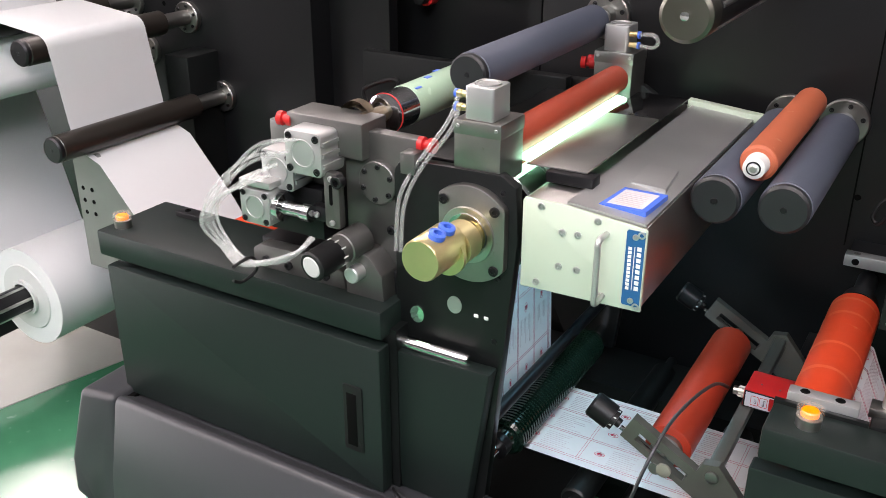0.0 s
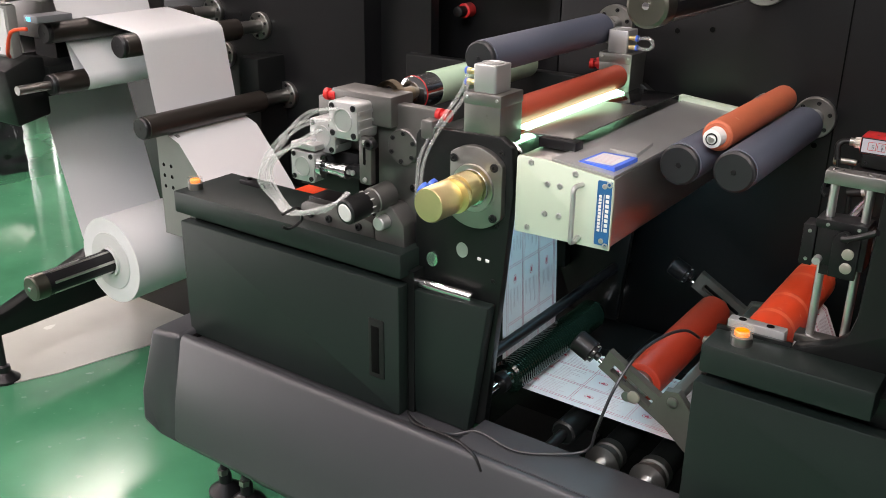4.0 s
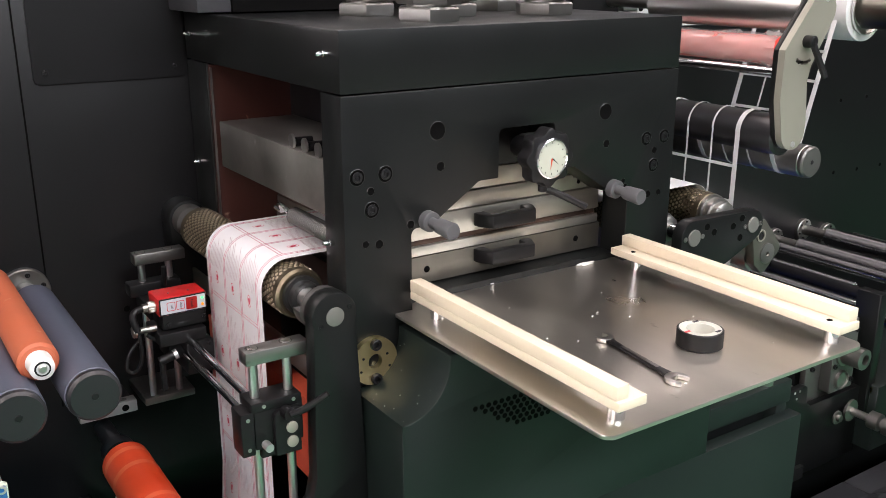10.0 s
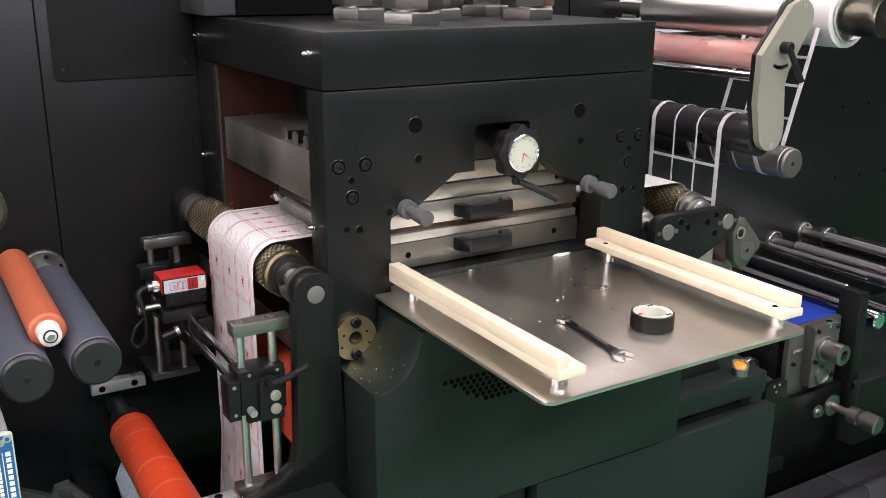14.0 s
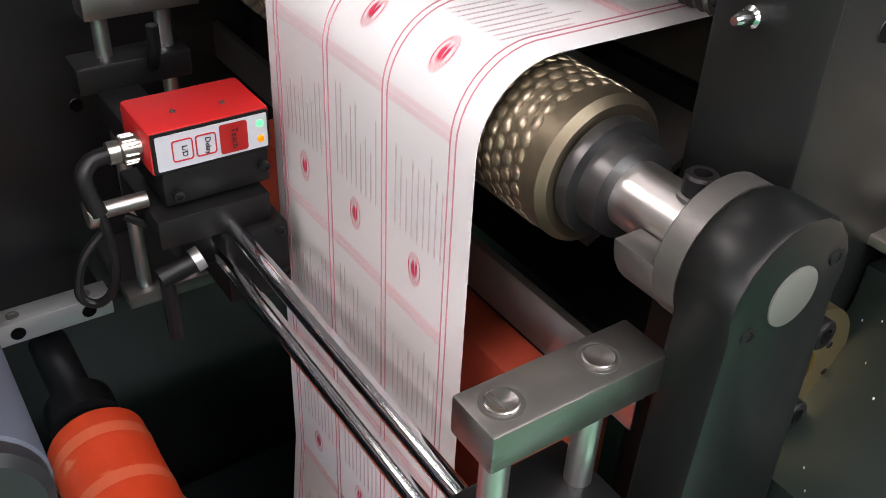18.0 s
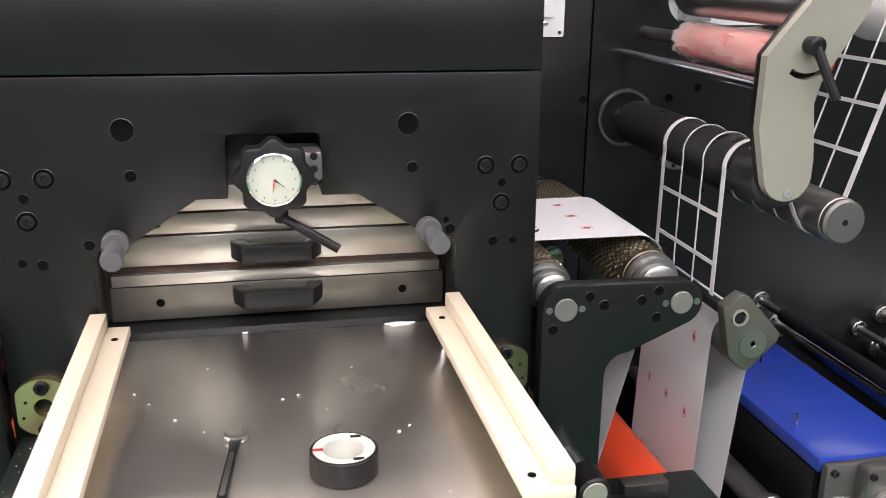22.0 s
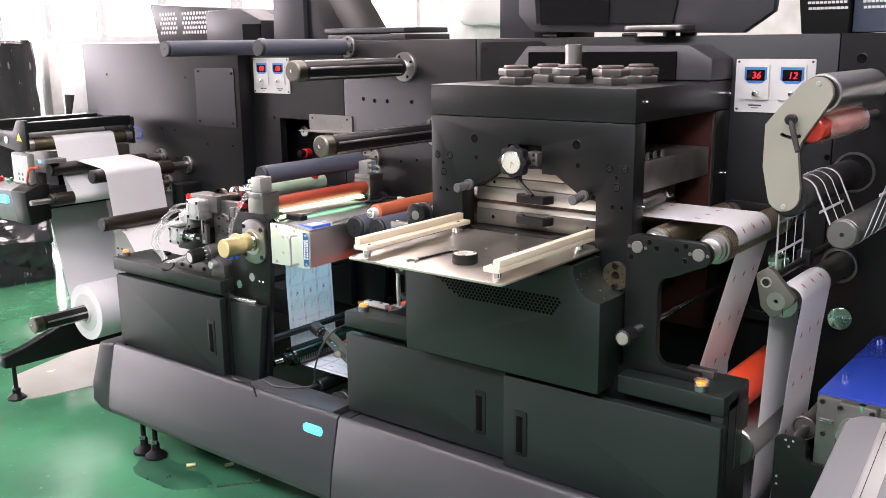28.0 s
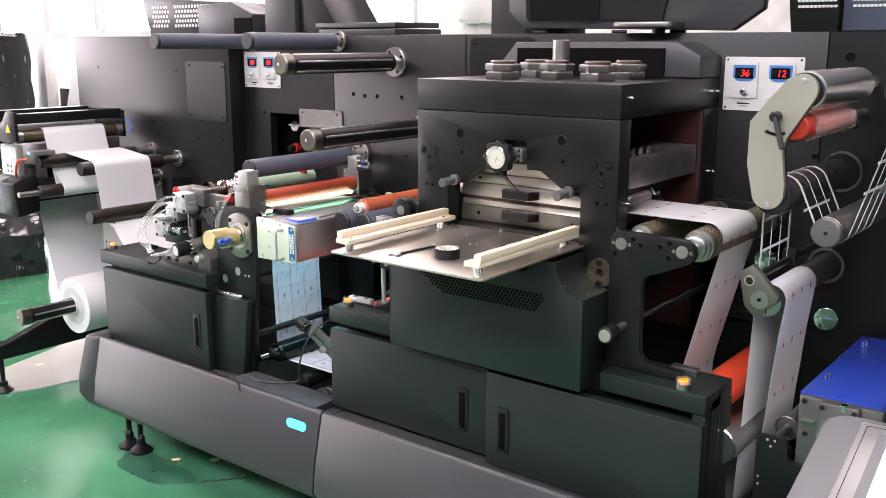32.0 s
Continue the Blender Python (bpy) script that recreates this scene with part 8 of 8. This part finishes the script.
def flat_piece(kind):
    """A print on the web, lying at its own origin: x runs with the web, y across it, z off the paper."""
    bm = bmesh.new()
    if kind == "cross_rule":
        for a in (-0.0032, 0.0016):
            for y0, y1 in ((1.303, 1.373), (1.368, 1.441), (1.436, 1.508)):
                box(a, a + 0.0007, y0 + 0.004 - 1.4, y1 - 0.004 - 1.4, 0.0002, 0.0008, bm=bm)
    elif kind == "print_mark":
        for y in (1.336, 1.404, 1.472):
            for r0, r1, a0, a1 in ((0.0072, 0.0082, 0, 360), (0.0, 0.0045, 20, 200)):
                pts = arc(0, y - 1.4, r1, a0, a1, 16)
                inner = arc(0, y - 1.4, max(r0, 0.0004), a1, a0, 16)
                vs = [bm.verts.new((u * 1.25, v * 0.8 + (y - 1.4) * 0.2, 0.0008)) for u, v in pts]
                wi = [bm.verts.new((u * 1.25, v * 0.8 + (y - 1.4) * 0.2, 0.0008)) for u, v in inner[::-1]]
                for i in range(16):
                    bm.faces.new((vs[i], vs[i + 1], wi[i + 1], wi[i]))
            for o in (-0.002, 0.001):
                box(-0.004, 0.005, y - 1.4 + o, y - 1.4 + o + 0.0012, 0.0003, 0.0009, bm=bm)
    else:
        rg = random.Random(11)
        for y in (1.336, 1.404, 1.472):
            for k in range(9):
                l = rg.uniform(0.03, 0.062)
                box(-0.024, -0.024 + l, y - 1.4 - 0.025 + 0.0058 * k, y - 1.4 - 0.025 + 0.0058 * k + 0.001, 0.0003, 0.0006, bm=bm)
    return bm


PRINTS = []
TOTAL = line.s[-1]
CUT = min((k * 0.001 for k in range(int(1000 * TOTAL))), key=lambda q: (line.at(q)[0] - Vector((0.45, 0, 1.1872))).length)  # the die strips the frames here
STEPS = int(advance(32.0) / LABEL) + 2
COUNT = int(TOTAL / LABEL) + STEPS + 1
REF = min((k * 0.001 for k in range(int(1000 * TOTAL))), key=lambda q: (line.at(q)[0] - Vector((0.0425, 0, 1.081))).length)
PHASE = REF % LABEL
for kind, mt, off in (("cross_rule", M_RULE, 0.0), ("print_mark", M_INK, 0.032), ("text_block", M_TEXT, 0.075)):
    me = finish(flat_piece(kind), mt)
    for k in range(COUNT):
        ob = new(kind, me)
        ob.parent = pweb
        ob["kind"] = "stuff"
        PRINTS.append((ob, PHASE + off + LABEL * (k - STEPS), TOTAL if kind == "print_mark" else CUT))


def print_pose(s):
    p, d = line.at(s)
    n = Vector((-d.z, 0, d.x))
    m = Matrix((( d.x, 0, n.x, p.x), (0, 1, 0, 1.4), (d.z, 0, n.z, p.z), (0, 0, 0, 1)))
    return Matrix.Translation(-ORIGIN[pweb]) @ m


def spin(ob, r, sign):
    """A roller that the web drives: it turns with each feed step."""
    rows, n = [], int(32.0 / BEAT) + 3
    base = ob.location.copy()
    for k in range(n):
        for u in (0.03, 0.03 + FEED * 0.33, 0.03 + FEED * 0.67, 0.03 + FEED):
            t = START + k * BEAT + u
            if 0.02 < t < 31.97:
                rows.append((t, Matrix.Translation(base) @ Matrix.Rotation(sign * advance(t) / r, 4, "Y")))
    rows.insert(0, (0.0, Matrix.Translation(base) @ Matrix.Rotation(sign * advance(0.0) / r, 4, "Y")))
    rows.append((32.0, Matrix.Translation(base) @ Matrix.Rotation(sign * advance(32.0) / r, 4, "Y")))
    walk(ob, rows)


def motions():
    for ob, r, sign in ((TURN_IN, 0.0455, 1), (TURN_A, 0.0355, 1), (TURN_B, 0.0415, 1), (TURN_OR, 0.042, 1), (TURN_GR, 0.0335, -1), (TURN_DA, 0.036, 1), (TURN_SW, 0.0365, 1),
                        (TURN_DK, 0.0425, 1), (TURN_RW, 0.071, 1)):
        spin(ob, r, sign)
    ticks = [0.2 * k for k in range(161)]
    walk(TURN_UN, [(t, Matrix.Translation(TURN_UN.location) @ Matrix.Rotation(radians(25 + 340 * t), 4, "Y")) for t in ticks])
    walk(pc, [(t / 2, Matrix.Translation(pc.location) @ Matrix.Rotation(radians(780 * t / 2), 4, "Y")) for t in [0.2 * k for k in range(321)]])
    walk(reel_turn, [(t, Matrix.Translation(reel_turn.location) @ Matrix.Rotation(-0.43 * t / 0.128, 4, "Y")) for t in [0.4 * k for k in range(81)]])
    beats = [0.0] + [START + k * BEAT + u for k in range(int(32.0 / BEAT) + 2) for u in (0.03, 0.03 + FEED * 0.3, 0.03 + FEED * 0.5, 0.03 + FEED * 0.7, 0.03 + FEED)] + [32.0]
    beats = [t for t in beats if t in (0.0, 32.0) or 0.02 < t < 31.97]
    for ob, s0, limit in PRINTS:
        rows, last = [], None
        for t in beats:
            s = min(limit, s0 + advance(t))
            if s <= 0 or s >= limit:
                key = -1 if s <= 0 else 1
                if last == key and t != 32.0:
                    continue
                if last is not None and last != key and t != 0.0:
                    rows.append((t, print_pose(s)))
                    last = key
                    continue
                last = key
            else:
                if last == -1 and rows and rows[-1][0] < prev:
                    rows.append((prev, print_pose(0.0)))
                last = 0
            rows.append((t, print_pose(s)))
            prev = t
        clean = []
        for t, m in rows:
            if not clean or frame(t) > frame(clean[-1][0]):
                clean.append((t, m))
        walk(ob, clean)


motions()
